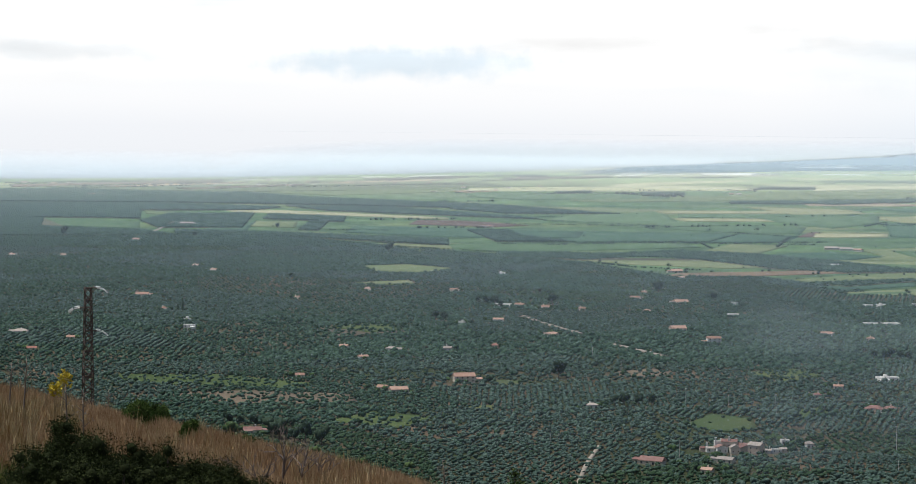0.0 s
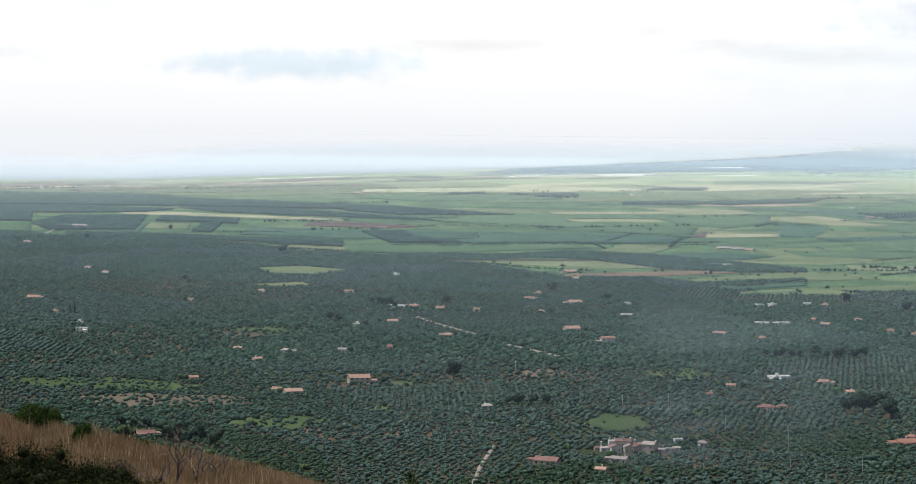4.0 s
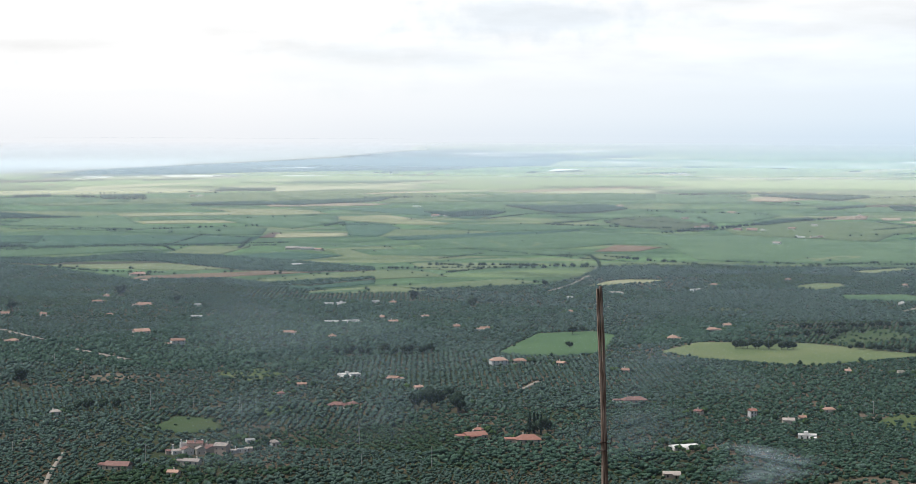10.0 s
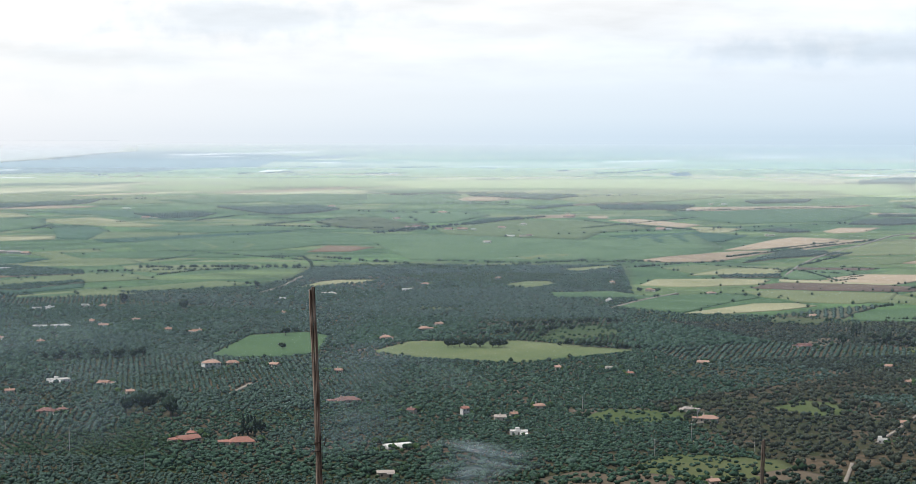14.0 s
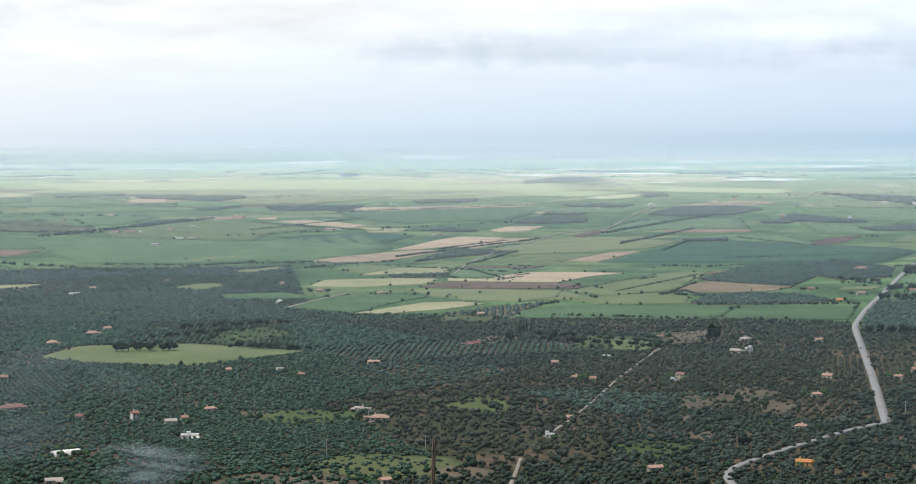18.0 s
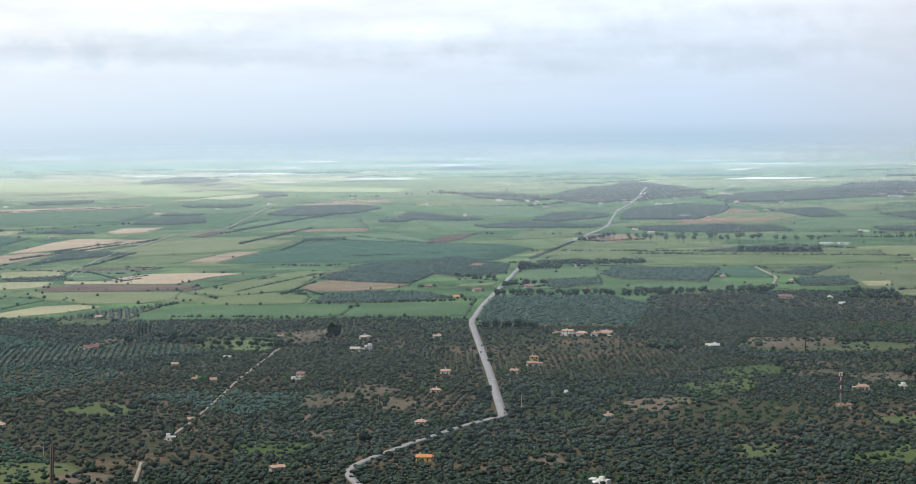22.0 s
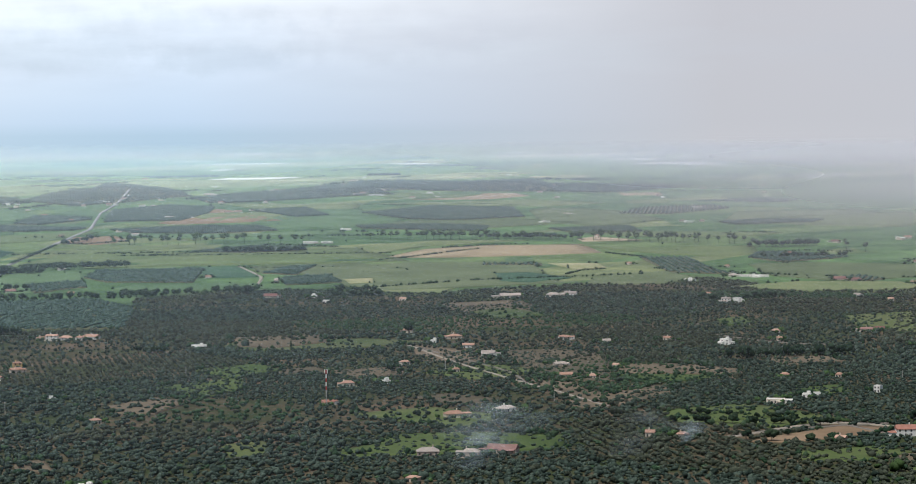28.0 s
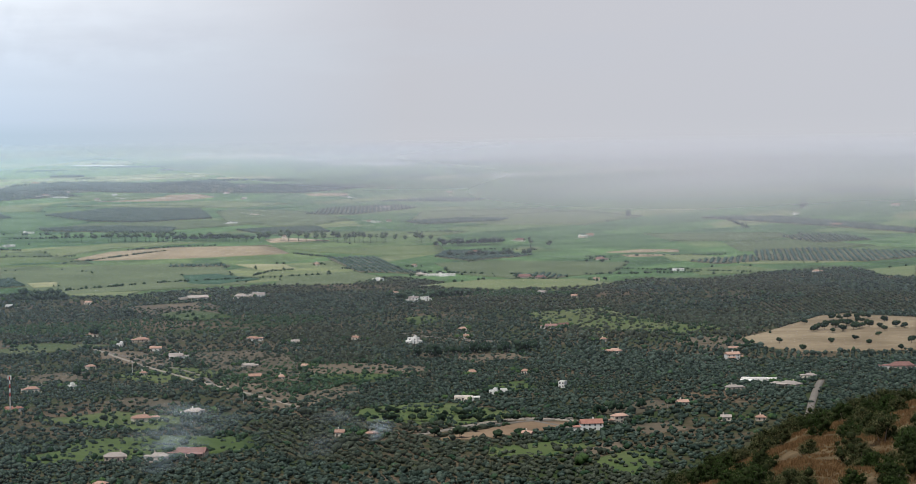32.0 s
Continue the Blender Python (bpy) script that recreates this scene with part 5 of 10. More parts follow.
house(305, 2930, 9.5, "gable", "terracotta", "cream", 1)
house(551, 3261, 14.3, "flat", "flat", "white", 1)
house(568, 3251, 16.0, "flat", "flat", "white", 1)
house(644, 3724, 24.5, "gable", "grey", "cream", 1)
house(663, 3692, 22.3, "gable", "grey", "white", 1)
house(679, 3660, 16.1, "gable", "terracotta", "cream", 1)
house(-546, 4383, 31.0, "gable", "grey", "cream", 1)
house(-557, 3761, 12.3, "gable", "terracotta", "cream", 1)
house(-597, 3287, 9.0, "gable", "terracotta", "cream", 1)
house(-675, 3288, 9.1, "gable", "terracotta", "cream", 1)
house(494, 1808, 16.3, "gable", "terracotta", "white", 2)
house(517, 1822, 12.3, "gable", "terracotta", "cream", 1)
house(380, 1714, 10.5, "gable", "terracotta", "white", 1)
house(385, 1647, 7.3, "gable", "terracotta", "cream", 1)
house(568, 2133, 10.7, "gable", "terracotta", "white", 1)
house(543, 2294, 9.6, "gable", "terracotta", "cream", 1)
house(495, 2236, 11.1, "gable", "terracotta", "cream", 1)
house(495, 2292, 5.1, "gable", "terracotta", "cream", 1)
house(433, 2248, 12.4, "flat", "flat", "white", 1)
house(535, 2514, 9.7, "flat", "flat", "white", 1)
house(551, 2489, 9.6, "gable", "terracotta", "cream", 1)
house(546, 2164, 7.2, "gable", "terracotta", "cream", 1)
house(360, 1377, 17.0, "gable", "red", "cream", 1)
house(389, 1350, 18.4, "gable", "red", "cream", 1)
house(369, 1401, 6.3, "gable", "red", "cream", 1)
house(525, 1536, 20.3, "gable", "rust", "stone", 1)
house(548, 1460, 6.4, "gable", "rust", "cream", 1)
house(580, 1437, 5.1, "gable", "red", "white", 2)
house(592, 1400, 9.1, "gable", "grey", "cream", 1)
house(608, 1413, 5.4, "gable", "terracotta", "cream", 1)
house(645, 1451, 9.5, "gable", "terracotta", "cream", 1)
house(576, 1330, 13.4, "flat", "grey", "white", 1)
house(478, 1300, 20.7, "tunnel", "tunnel", "white", 1)
house(431, 1192, 11.1, "gable", "grey", "cream", 1)
house(794, 2079, 12.0, "gable", "terracotta", "cream", 1)
house(829, 2127, 8.6, "gable", "terracotta", "cream", 1)
house(724, 2002, 11.5, "gable", "terracotta", "cream", 1)
house(584, 1732, 6.9, "gable", "terracotta", "cream", 1)
house(548, 1799, 9.2, "gable", "terracotta", "cream", 1)
house(782, 2533, 7.9, "flat", "flat", "white", 1)
house(719, 2324, 5.9, "gable", "terracotta", "cream", 1)
house(863, 2599, 17.0, "flat", "flat", "cream", 1)
house(981, 2632, 12.1, "flat", "flat", "white", 1)
house(1037, 2710, 11.0, "gable", "terracotta", "cream", 1)
house(1173, 2782, 7.3, "gable", "terracotta", "cream", 1)
house(2254, 4900, 29.1, "gable", "terracotta", "cream", 1)
house(727, 1343, 14.9, "gable", "terracotta", "cream", 1)
house(738, 1395, 11.1, "gable", "grey", "cream", 1)
house(905, 1683, 11.4, "gable", "terracotta", "cream", 1)
house(809, 1674, 6.0, "flat", "flat", "cream", 1)
house(805, 1625, 5.4, "gable", "red", "white", 1)
house(767, 1688, 5.5, "gable", "terracotta", "cream", 1)
house(990, 1488, 8.7, "gable", "terracotta", "cream", 1)
house(993, 1468, 6.2, "gable", "terracotta", "cream", 1)
house(1060, 1438, 8.7, "gable", "rust", "cream", 2)
house(1045, 1427, 4.8, "flat", "flat", "white", 1)
house(1039, 1595, 7.2, "gable", "terracotta", "cream", 1)
house(1109, 1617, 8.0, "flat", "flat", "white", 1)
house(1065, 1780, 14.6, "gable", "rust", "stone", 1)
house(1255, 2079, 9.2, "gable", "terracotta", "cream", 1)
house(782, 1207, 7.0, "flat", "flat", "white", 1)
house(842, 1273, 5.0, "gable", "terracotta", "cream", 1)
house(596, 1095, 7.5, "gable", "terracotta", "cream", 1)
house(756, 1051, 9.9, "gable", "terracotta", "cream", 1)
house(1315, 2427, 10.4, "gable", "terracotta", "cream", 1)
house(1288, 2657, 7.2, "gable", "terracotta", "cream", 1)
house(1143, 2365, 8.5, "flat", "flat", "white", 1)
house(1268, 2506, 10.6, "gable", "terracotta", "cream", 1)
house(1236, 1592, 10.9, "gable", "grey", "cream", 1)
house(1249, 1589, 6.6, "flat", "flat", "white", 2)
house(1319, 1683, 12.7, "gable", "grey", "cream", 1)
house(848, 1024, 10.9, "gable", "orange", "ochre", 1)
house(952, 1153, 9.8, "gable", "terracotta", "cream", 1)
house(1081, 1291, 9.1, "gable", "terracotta", "cream", 1)
house(1291, 1406, 8.8, "gable", "terracotta", "ochre", 2)
house(1267, 1382, 11.2, "gable", "terracotta", "cream", 1)
house(1173, 1387, 9.8, "gable", "terracotta", "cream", 1)
house(1218, 1350, 8.9, "gable", "terracotta", "cream", 1)
house(1069, 1087, 8.3, "gable", "terracotta", "cream", 1)
house(1140, 1204, 4.1, "flat", "flat", "white", 1)
house(1483, 1580, 10.6, "gable", "terracotta", "cream", 1)
house(1487, 1569, 12.9, "gable", "terracotta", "white", 2)
house(1497, 1560, 12.9, "gable", "terracotta", "white", 1)
house(1503, 1547, 8.2, "gable", "terracotta", "white", 1)
house(1517, 1544, 15.2, "gable", "terracotta", "white", 1)
house(1502, 1388, 15.5, "flat", "flat", "white", 1)
house(1827, 2196, 10.0, "gable", "red", "cream", 1)
house(1827, 2097, 12.0, "gable", "terracotta", "cream", 1)
house(1729, 2023, 9.3, "gable", "orange", "ochre", 1)
house(2168, 2489, 16.0, "gable", "terracotta", "cream", 1)
house(1266, 1751, 7.6, "gable", "terracotta", "cream", 1)
house(1374, 1638, 9.3, "gable", "terracotta", "cream", 1)
house(1927, 1998, 8.2, "gable", "terracotta", "cream", 1)
house(1233, 1012, 10.4, "gable", "red", "cream", 1)
house(1226, 892, 14.8, "gable", "terracotta", "cream", 1)
house(1272, 879, 13.4, "gable", "grey", "white", 1)
house(1335, 1075, 11.2, "gable", "terracotta", "cream", 1)
house(1363, 1058, 6.1, "flat", "flat", "white", 1)
house(1483, 1131, 9.1, "gable", "terracotta", "cream", 1)
house(1458, 1058, 4.4, "gable", "terracotta", "cream", 1)
house(1582, 1112, 13.6, "gable", "grey", "white", 1)
house(1631, 1169, 12.0, "gable", "terracotta", "white", 1)
house(1652, 1225, 6.1, "flat", "flat", "white", 1)
house(1697, 1233, 14.8, "gable", "terracotta", "cream", 1)
house(1724, 1310, 10.0, "gable", "terracotta", "cream", 1)
house(1745, 1137, 12.4, "gable", "terracotta", "white", 1)
house(1539, 1008, 11.0, "gable", "grey", "cream", 1)
house(1474, 959, 11.4, "gable", "terracotta", "cream", 1)
house(1476, 935, 5.2, "gable", "terracotta", "cream", 1)
house(1553, 960, 5.9, "gable", "terracotta", "cream", 1)
house(1784, 1045, 8.4, "gable", "terracotta", "cream", 1)
house(1730, 1080, 8.3, "gable", "grey", "cream", 1)
house(2155, 1482, 28.3, "gable", "grey", "cream", 1)
house(2192, 1444, 17.0, "gable", "grey", "cream", 1)
house(2212, 1432, 17.1, "gable", "grey", "white", 1)
house(1073, 801, 15.3, "gable", "grey", "stone", 1)
house(1084, 776, 12.3, "gable", "grey", "stone", 1)
house(1106, 767, 20.5, "gable", "rust", "stone", 1)
house(985, 746, 8.1, "gable", "terracotta", "cream", 1)
house(1220, 704, 8.4, "gable", "terracotta", "cream", 1)
house(1216, 726, 6.9, "gable", "terracotta", "cream", 1)
house(1986, 1630, 8.3, "flat", "flat", "white", 1)
house(2052, 1566, 9.1, "gable", "terracotta", "cream", 1)
house(865, 885, 10.1, "flat", "flat", "white", 1)
house(3063, 2546, 21.5, "flat", "flat", "white", 1)
house(3076, 2524, 17.2, "flat", "flat", "white", 1)
house(2497, 1426, 11.6, "flat", "flat", "white", 1)
house(1304, 585, 16.3, "gable", "red", "white", 2)
house(1342, 581, 11.9, "gable", "terracotta", "cream", 2)
house(1259, 610, 7.6, "gable", "terracotta", "cream", 1)
house(1413, 737, 14.7, "flat", "flat", "cream", 1)
house(1453, 732, 7.1, "flat", "flat", "white", 1)
house(1462, 728, 5.3, "flat", "flat", "white", 1)
house(1508, 700, 4.5, "flat", "flat", "white", 2)
house(1584, 769, 5.7, "gable", "terracotta", "cream", 1)
house(1561, 806, 7.6, "gable", "terracotta", "cream", 1)
house(1742, 649, 13.1, "gable", "terracotta", "white", 2)
house(1815, 675, 9.4, "gable", "terracotta", "cream", 1)
house(1600, 578, 22.2, "flat", "flat", "white", 1)
house(1577, 541, 18.1, "gable", "grey", "cream", 1)
house(1634, 544, 10.3, "gable", "grey", "cream", 1)
house(1444, 576, 9.3, "gable", "terracotta", "cream", 1)
house(1541, 574, 11.6, "gable", "grey", "cream", 1)
house(1380, 519, 8.0, "gable", "grey", "cream", 1)
house(1388, 497, 7.2, "gable", "terracotta", "cream", 1)
house(1774, 977, 11.0, "flat", "flat", "white", 2)
house(1899, 990, 8.1, "gable", "terracotta", "cream", 1)
house(1831, 951, 5.6, "gable", "terracotta", "cream", 1)
house(1956, 920, 12.9, "gable", "rust", "stone", 1)
house(1972, 914, 10.6, "gable", "rust", "stone", 1)
house(1849, 816, 6.6, "gable", "terracotta", "cream", 1)
house(1756, 764, 12.5, "gable", "terracotta", "cream", 1)
house(2204, 1213, 12.2, "gable", "grey", "white", 2)
house(2216, 1205, 10.9, "flat", "flat", "white", 2)
house(2316, 1059, 7.6, "gable", "terracotta", "cream", 1)
house(2602, 1395, 31.9, "flat", "flat", "white", 1)
house(2790, 1120, 13.0, "flat", "flat", "white", 1)
house(2808, 925, 11.2, "gable", "terracotta", "cream", 1)
house(2594, 1259, 17.1, "gable", "rust", "stone", 1)
house(2590, 1233, 15.5, "gable", "rust", "stone", 1)
house(1727, 497, 22.4, "gable", "rust", "stone", 1)
house(5284, 4827, 39.4, "gable", "grey", "cream", 1)
house(5473, 4679, 47.6, "gable", "terracotta", "cream", 1)
house(5541, 4556, 39.5, "gable", "grey", "white", 1)
house(5505, 4435, 26.0, "gable", "terracotta", "cream", 1)
house(5124, 4014, 35.9, "flat", "flat", "white", 1)
house(4470, 4601, 23.6, "gable", "grey", "white", 1)
house(3609, 3736, 15.3, "gable", "red", "cream", 1)
house(3828, 3628, 29.1, "gable", "grey", "white", 1)
house(3892, 3622, 19.5, "flat", "flat", "white", 1)
house(1921, 2102, 14.7, "gable", "rust", "cream", 1)
house(2248, 2058, 9.0, "gable", "terracotta", "cream", 1)
house(2277, 2380, 12.1, "gable", "grey", "white", 1)
house(2214, 1903, 5.9, "gable", "grey", "cream", 2)
house(2014, 1741, 17.6, "gable", "rust", "cream", 1)
house(2042, 1695, 5.9, "flat", "flat", "white", 1)
house(3970, 2638, 17.5, "flat", "flat", "white", 1)
house(3425, 2157, 8.9, "gable", "terracotta", "cream", 2)
house(2759, 1682, 8.3, "gable", "terracotta", "cream", 1)
house(2597, 1418, 13.1, "gable", "grey", "cream", 1)
house(2296, 1288, 6.8, "gable", "terracotta", "cream", 1)
house(3451, 1682, 16.9, "gable", "rust", "cream", 1)
house(2983, 1321, 15.6, "gable", "rust", "cream", 1)
house(3096, 1590, 14.1, "gable", "red", "cream", 1)
house(2767, 1521, 8.1, "gable", "terracotta", "cream", 1)
house(2583, 1149, 9.4, "gable", "terracotta", "cream", 1)
house(2359, 1121, 10.6, "gable", "grey", "white", 1)
masseria(173, 1340)


def far_houses():
    """Small pale farm buildings and hamlets of the far plain, joined in one mesh for each paint."""
    k = random.Random(41)
    spots = []
    for _ in range(90):
        a, r = radians(k.uniform(-11, 74)), k.uniform(3900, 11500)
        if r < np.interp(math.degrees(a), LIMIT_AZ, LIMIT_R) + 200:
            continue
        for q in range(k.choice((1, 1, 2, 3))):
            spots.append((math.sin(a) * r + q * k.uniform(18, 30), math.cos(a) * r + q * k.uniform(-30, 30), k.uniform(9, 22), 1))
    for count, az0, az1, r0, r1 in ((34, -11.8, 3.0, 7300, 8300), (26, 47.5, 63.0, 6200, 6900), (8, 44.0, 46.5, 6100, 6600), (14, 35.0, 44.0, 5200, 6800), (22, 4.3, 8.5, 9700, 10300), (14, 12.2, 14.2, 10300, 10900)):
        for _ in range(count):
            a, r = radians(k.uniform(az0, az1)), k.uniform(r0, r1)
            spots.append((math.sin(a) * r, math.cos(a) * r, k.uniform(9, 20), k.choice((1, 1, 2))))
    bms = {mat: bmesh.new() for mat in ("white", "cream", "terracotta", "grey", "rust")}
    for x, y, w, storeys in spots:
        HOUSES.append((x, y, w))
        wall, roof = k.choice((("white", None), ("cream", None), ("cream", "terracotta"), ("white", "grey"), ("cream", "rust")))
        d, h = min(max(0.6 * w, 5.5), 10.0), 3.0 if storeys < 2 else 5.6
        m = Matrix.Translation(place(x, y, float(height(np.array(x), np.array(y))) - 0.35)) @ pose(0, 0, 0, 0, 0, -math.degrees(math.atan2(x, y)) + k.uniform(-30, 30)) @ Matrix.Scale(float(shrink(x, y)), 4)
        body, top = bmesh.new(), bmesh.new()
        box(body, -w / 2, w / 2, -d / 2, d / 2, -0.5, h)
        if roof:
            e = [top.verts.new((p * (w / 2 + 0.4), q * (d / 2 + 0.4), h)) for p, q in ((-1, -1), (1, -1), (1, 1), (-1, 1))]
            ra, rb = top.verts.new((-w / 2 - 0.4, 0, h + 0.26 * d)), top.verts.new((w / 2 + 0.4, 0, h + 0.26 * d))
            for f in ((e[0], e[1], rb, ra), (e[2], e[3], ra, rb), (e[1], e[2], rb), (e[3], e[0], ra), (e[3], e[2], e[1], e[0])):
                top.faces.new(f)
        else:
            box(body, -w / 2 + 1, -w / 2 + 4, -1.5, 1.5, h, h + 2.0)
        for src, mat in ((body, wall), (top, roof)):
            if mat:
                grown = {v: bms[mat].verts.new(m @ v.co) for v in src.verts}
                for f in src.faces:
                    bms[mat].faces.new([grown[v] for v in f.verts])
            src.free()
    words = dict(white="white-walled", cream="cream-walled", terracotta="terracotta roofs of", grey="weathered grey roofs of", rust="dark red-brown roofs of")
    for mat, bm in bms.items():
        me = bpy.data.meshes.new("far_houses")
        bm.to_mesh(me)
        bm.free()
        me.materials.append(bpy.data.materials[mat])
        tagged(new("far_houses", me), words[mat] + " small farm buildings scattered over the far plain", "houses", kind="stuff")


far_houses()


# ---------------------------------------------------------------- olive groves
GROVES = []


def grove(spacing, *corners):
    """A planted block of olive trees on bare soil among the crop fields."""
    GROVES.append((spacing, corners))
    field("grove_floor", *corners)


grove(9, (-1389, 6585), (-1201, 6724), (-935, 6513), (-636, 6509), (-434, 6135), (57, 5710), (145, 5378), (-272, 5533), (-729, 5603), (-1172, 5558))
grove(9, (-1154, 5470), (-719, 5523), (-437, 5362), (-476, 5158), (-743, 5086), (-677, 4634), (-879, 4641), (-950, 4504))
grove(9, (-950, 4504), (-874, 4582), (-810, 4216), (-602, 4119), (-514, 3957), (-812, 3849))
grove(9, (-429, 5443), (-164, 5408), (24, 5120), (191, 4806), (23, 4920), (-111, 5019), (-310, 5171))
grove(9, (-19, 5700), (118, 5659), (348, 5208), (392, 5155), (303, 5161), (107, 5109), (-18, 5370))
grove(9, (-661, 4521), (-650, 4897), (-463, 4948), (-422, 4259), (-583, 4220))
grove(10, (-429, 4931), (-247, 4814), (-239, 4571), (-419, 4672))
grove(10, (-310, 4553), (-271, 4563), (-267, 4173), (-307, 4188))
grove(10, (20, 4240), (102, 4283), (120, 4054), (201, 3862), (70, 3835))
grove(9, (-537, 4134), (-355, 4083), (-241, 4018), (-15, 3897), (-14, 3702), (-298, 3919), (-514, 3957))
grove(10, (65, 3508), (253, 3494), (367, 3599), (483, 3521), (591, 3325), (671, 3161), (657, 3094), (556, 3078), (465, 3139), (378, 3346), (293, 3406), (195, 3313), (63, 3411))
grove(10, (462, 2855), (628, 2958), (619, 2912), (505, 2798))
grove(11, (772, 6132), (1018, 6217), (984, 6010), (753, 5983))
grove(11, (580, 6896), (724, 6942), (708, 6753), (563, 6586))
grove(11, (311, 6913), (431, 6967), (422, 6837), (306, 6793))
grove(12, (1072, 7696), (1269, 7696), (1244, 7538), (1050, 7537))
grove(11, (1280, 5421), (1350, 5394), (1469, 5497), (1489, 5398), (1409, 5213), (1275, 5093), (1276, 5340))
grove(11, (1622, 5880), (1719, 5801), (1923, 5905), (1890, 5600), (1746, 5363), (1621, 5266), (1601, 5408))
grove(12, (1034, 5961), (957, 6085), (1054, 6272), (1441, 6564), (1348, 6297))
grove(11, (2782, 6868), (3057, 6563), (2800, 6230), (2721, 6666))
grove(10, (2693, 5662), (2975, 5588), (2826, 5361), (2722, 5246), (2561, 5348))
grove(10, (1842, 4584), (1987, 4795), (2128, 4909), (2027, 4745), (1844, 4518))
grove(10, (2417, 5535), (2674, 5782), (2607, 5636), (2410, 5440))
grove(11, (3305, 5885), (3574, 5937), (3431, 5732), (3220, 5681))
grove(9, (1687, 3011), (1946, 3309), (1975, 3279), (1992, 3175), (1816, 3105))
grove(9, (1500, 2745), (1593, 2740), (1566, 2682), (1483, 2697))
grove(10, (2726, 4346), (2895, 4511), (2823, 4379), (2727, 4274))
grove(10, (2310, 4049), (2402, 4110), (2373, 3940), (2300, 3935))
grove(10, (4432, 6260), (4488, 6195), (4322, 5933), (4148, 5824))
grove(10, (3498, 5324), (3667, 5208), (3519, 5056), (3423, 5181))
grove(10, (3064, 4759), (3164, 4705), (3085, 4614), (2999, 4658))
grove(10, (2665, 4266), (2924, 4504), (2963, 4406), (2840, 4224), (2712, 4177))
grove(10, (3225, 4517), (3622, 4946), (3835, 4923), (3725, 4678), (3423, 4419), (3232, 4388))
grove(10, (3178, 4001), (3340, 4102), (3311, 4022), (3176, 3901), (3139, 3943))
grove(10, (2500, 3385), (2604, 3381), (2559, 3323), (2476, 3343))
grove(9, (1818, 2428), (2093, 2659), (2139, 2657), (2155, 2619), (2009, 2401), (1851, 2262), (1826, 2319), (1821, 2391))
grove(9, (2175, 2643), (2317, 2710), (2228, 2481), (2081, 2330), (1983, 2319), (2009, 2401))
grove(9, (1548, 2086), (1647, 2176), (1705, 2191), (1760, 2138), (1727, 2031), (1660, 2017), (1582, 2054))
grove(9, (1217, 2102), (1344, 2172), (1408, 2183), (1383, 2158), (1327, 2107), (1275, 2048))
grove(12, (4674, 7409), (5289, 8286), (5733, 8773), (5899, 8771), (5536, 8159), (4817, 7245))
grove(10, (3396, 4198), (3573, 4364), (3394, 3873), (3323, 3843), (3275, 4000))
grove(10, (3137, 3608), (3340, 3680), (3328, 3400), (3248, 3354), (3075, 3499))
grove(10, (3428, 3735), (3796, 4048), (3791, 3873), (3696, 3756), (3414, 3640))
grove(10, (3582, 3602), (4163, 4152), (4499, 4266), (4447, 4042), (4112, 3757), (3705, 3476), (3659, 3581))
grove(11, (4301, 3787), (4490, 3750), (4103, 3355), (3989, 3367))
grove(10, (3299, 3299), (3530, 3225), (3561, 3102), (3414, 2927), (3259, 2977), (3212, 3144))
grove(9, (2714, 2533), (2905, 2557), (2916, 2461), (2858, 2386), (2749, 2420))
grove(10, (2161, 2214), (2281, 2305), (2391, 2196), (2162, 2007), (2112, 2123))
grove(11, (2021, 2179), (2106, 2163), (2029, 2073), (1919, 2057))
grove(11, (2350, 2047), (2492, 2114), (2520, 2087), (2346, 1979))
grove(10, (2282, 1956), (2370, 1938), (2254, 1823), (2183, 1861))
grove(10, (1506, 1728), (1763, 1996), (1880, 1911), (1806, 1768), (1610, 1593))
grove(13, (4632, 5019), (4988, 5262), (4980, 5060), (6014, 5763), (5101, 4735), (4624, 4526), (4355, 4497))
grove(13, (4884, 5679), (4925, 5483), (4788, 5189), (4409, 4803), (4547, 5229))
grove(13, (5021, 4660), (5494, 4837), (5513, 4394), (5170, 3973), (4874, 4179), (4688, 4283))
grove(10, (4247, 3368), (4690, 3480), (4694, 3216), (4190, 2837), (3974, 2884), (3991, 3029))
grove(9, (2915, 1759), (2944, 1686), (2699, 1508), (2628, 1422), (2632, 1536))
grove(9, (2979, 1602), (3128, 1660), (3130, 1566), (3051, 1467), (2907, 1504))
grove(9, (2612, 1286), (2681, 1272), (2632, 1213), (2579, 1223))
grove(9, (2683, 1893), (2718, 1810), (2682, 1786), (2647, 1868))
grove(11, (4436, 2733), (4782, 2876), (5012, 2798), (4841, 2652), (4441, 2607))
grove(12, (4103, 2277), (4278, 2241), (4279, 2113), (4165, 2084), (4013, 2185))
grove(12, (5207, 2962), (5434, 2901), (5414, 2745), (5250, 2714))
grove(10, (3653, 2915), (3779, 2805), (3750, 2629), (3569, 2517), (3558, 2701), (3568, 2831))
grove(13, (5514, 4568), (5713, 4431), (7040, 4991), (5822, 3851), (5999, 3607), (5893, 3352), (5584, 3481), (5495, 3852), (5362, 4067), (5123, 4130))
grove(10, (3700, 2448), (3847, 2342), (3676, 2211), (3550, 2281))
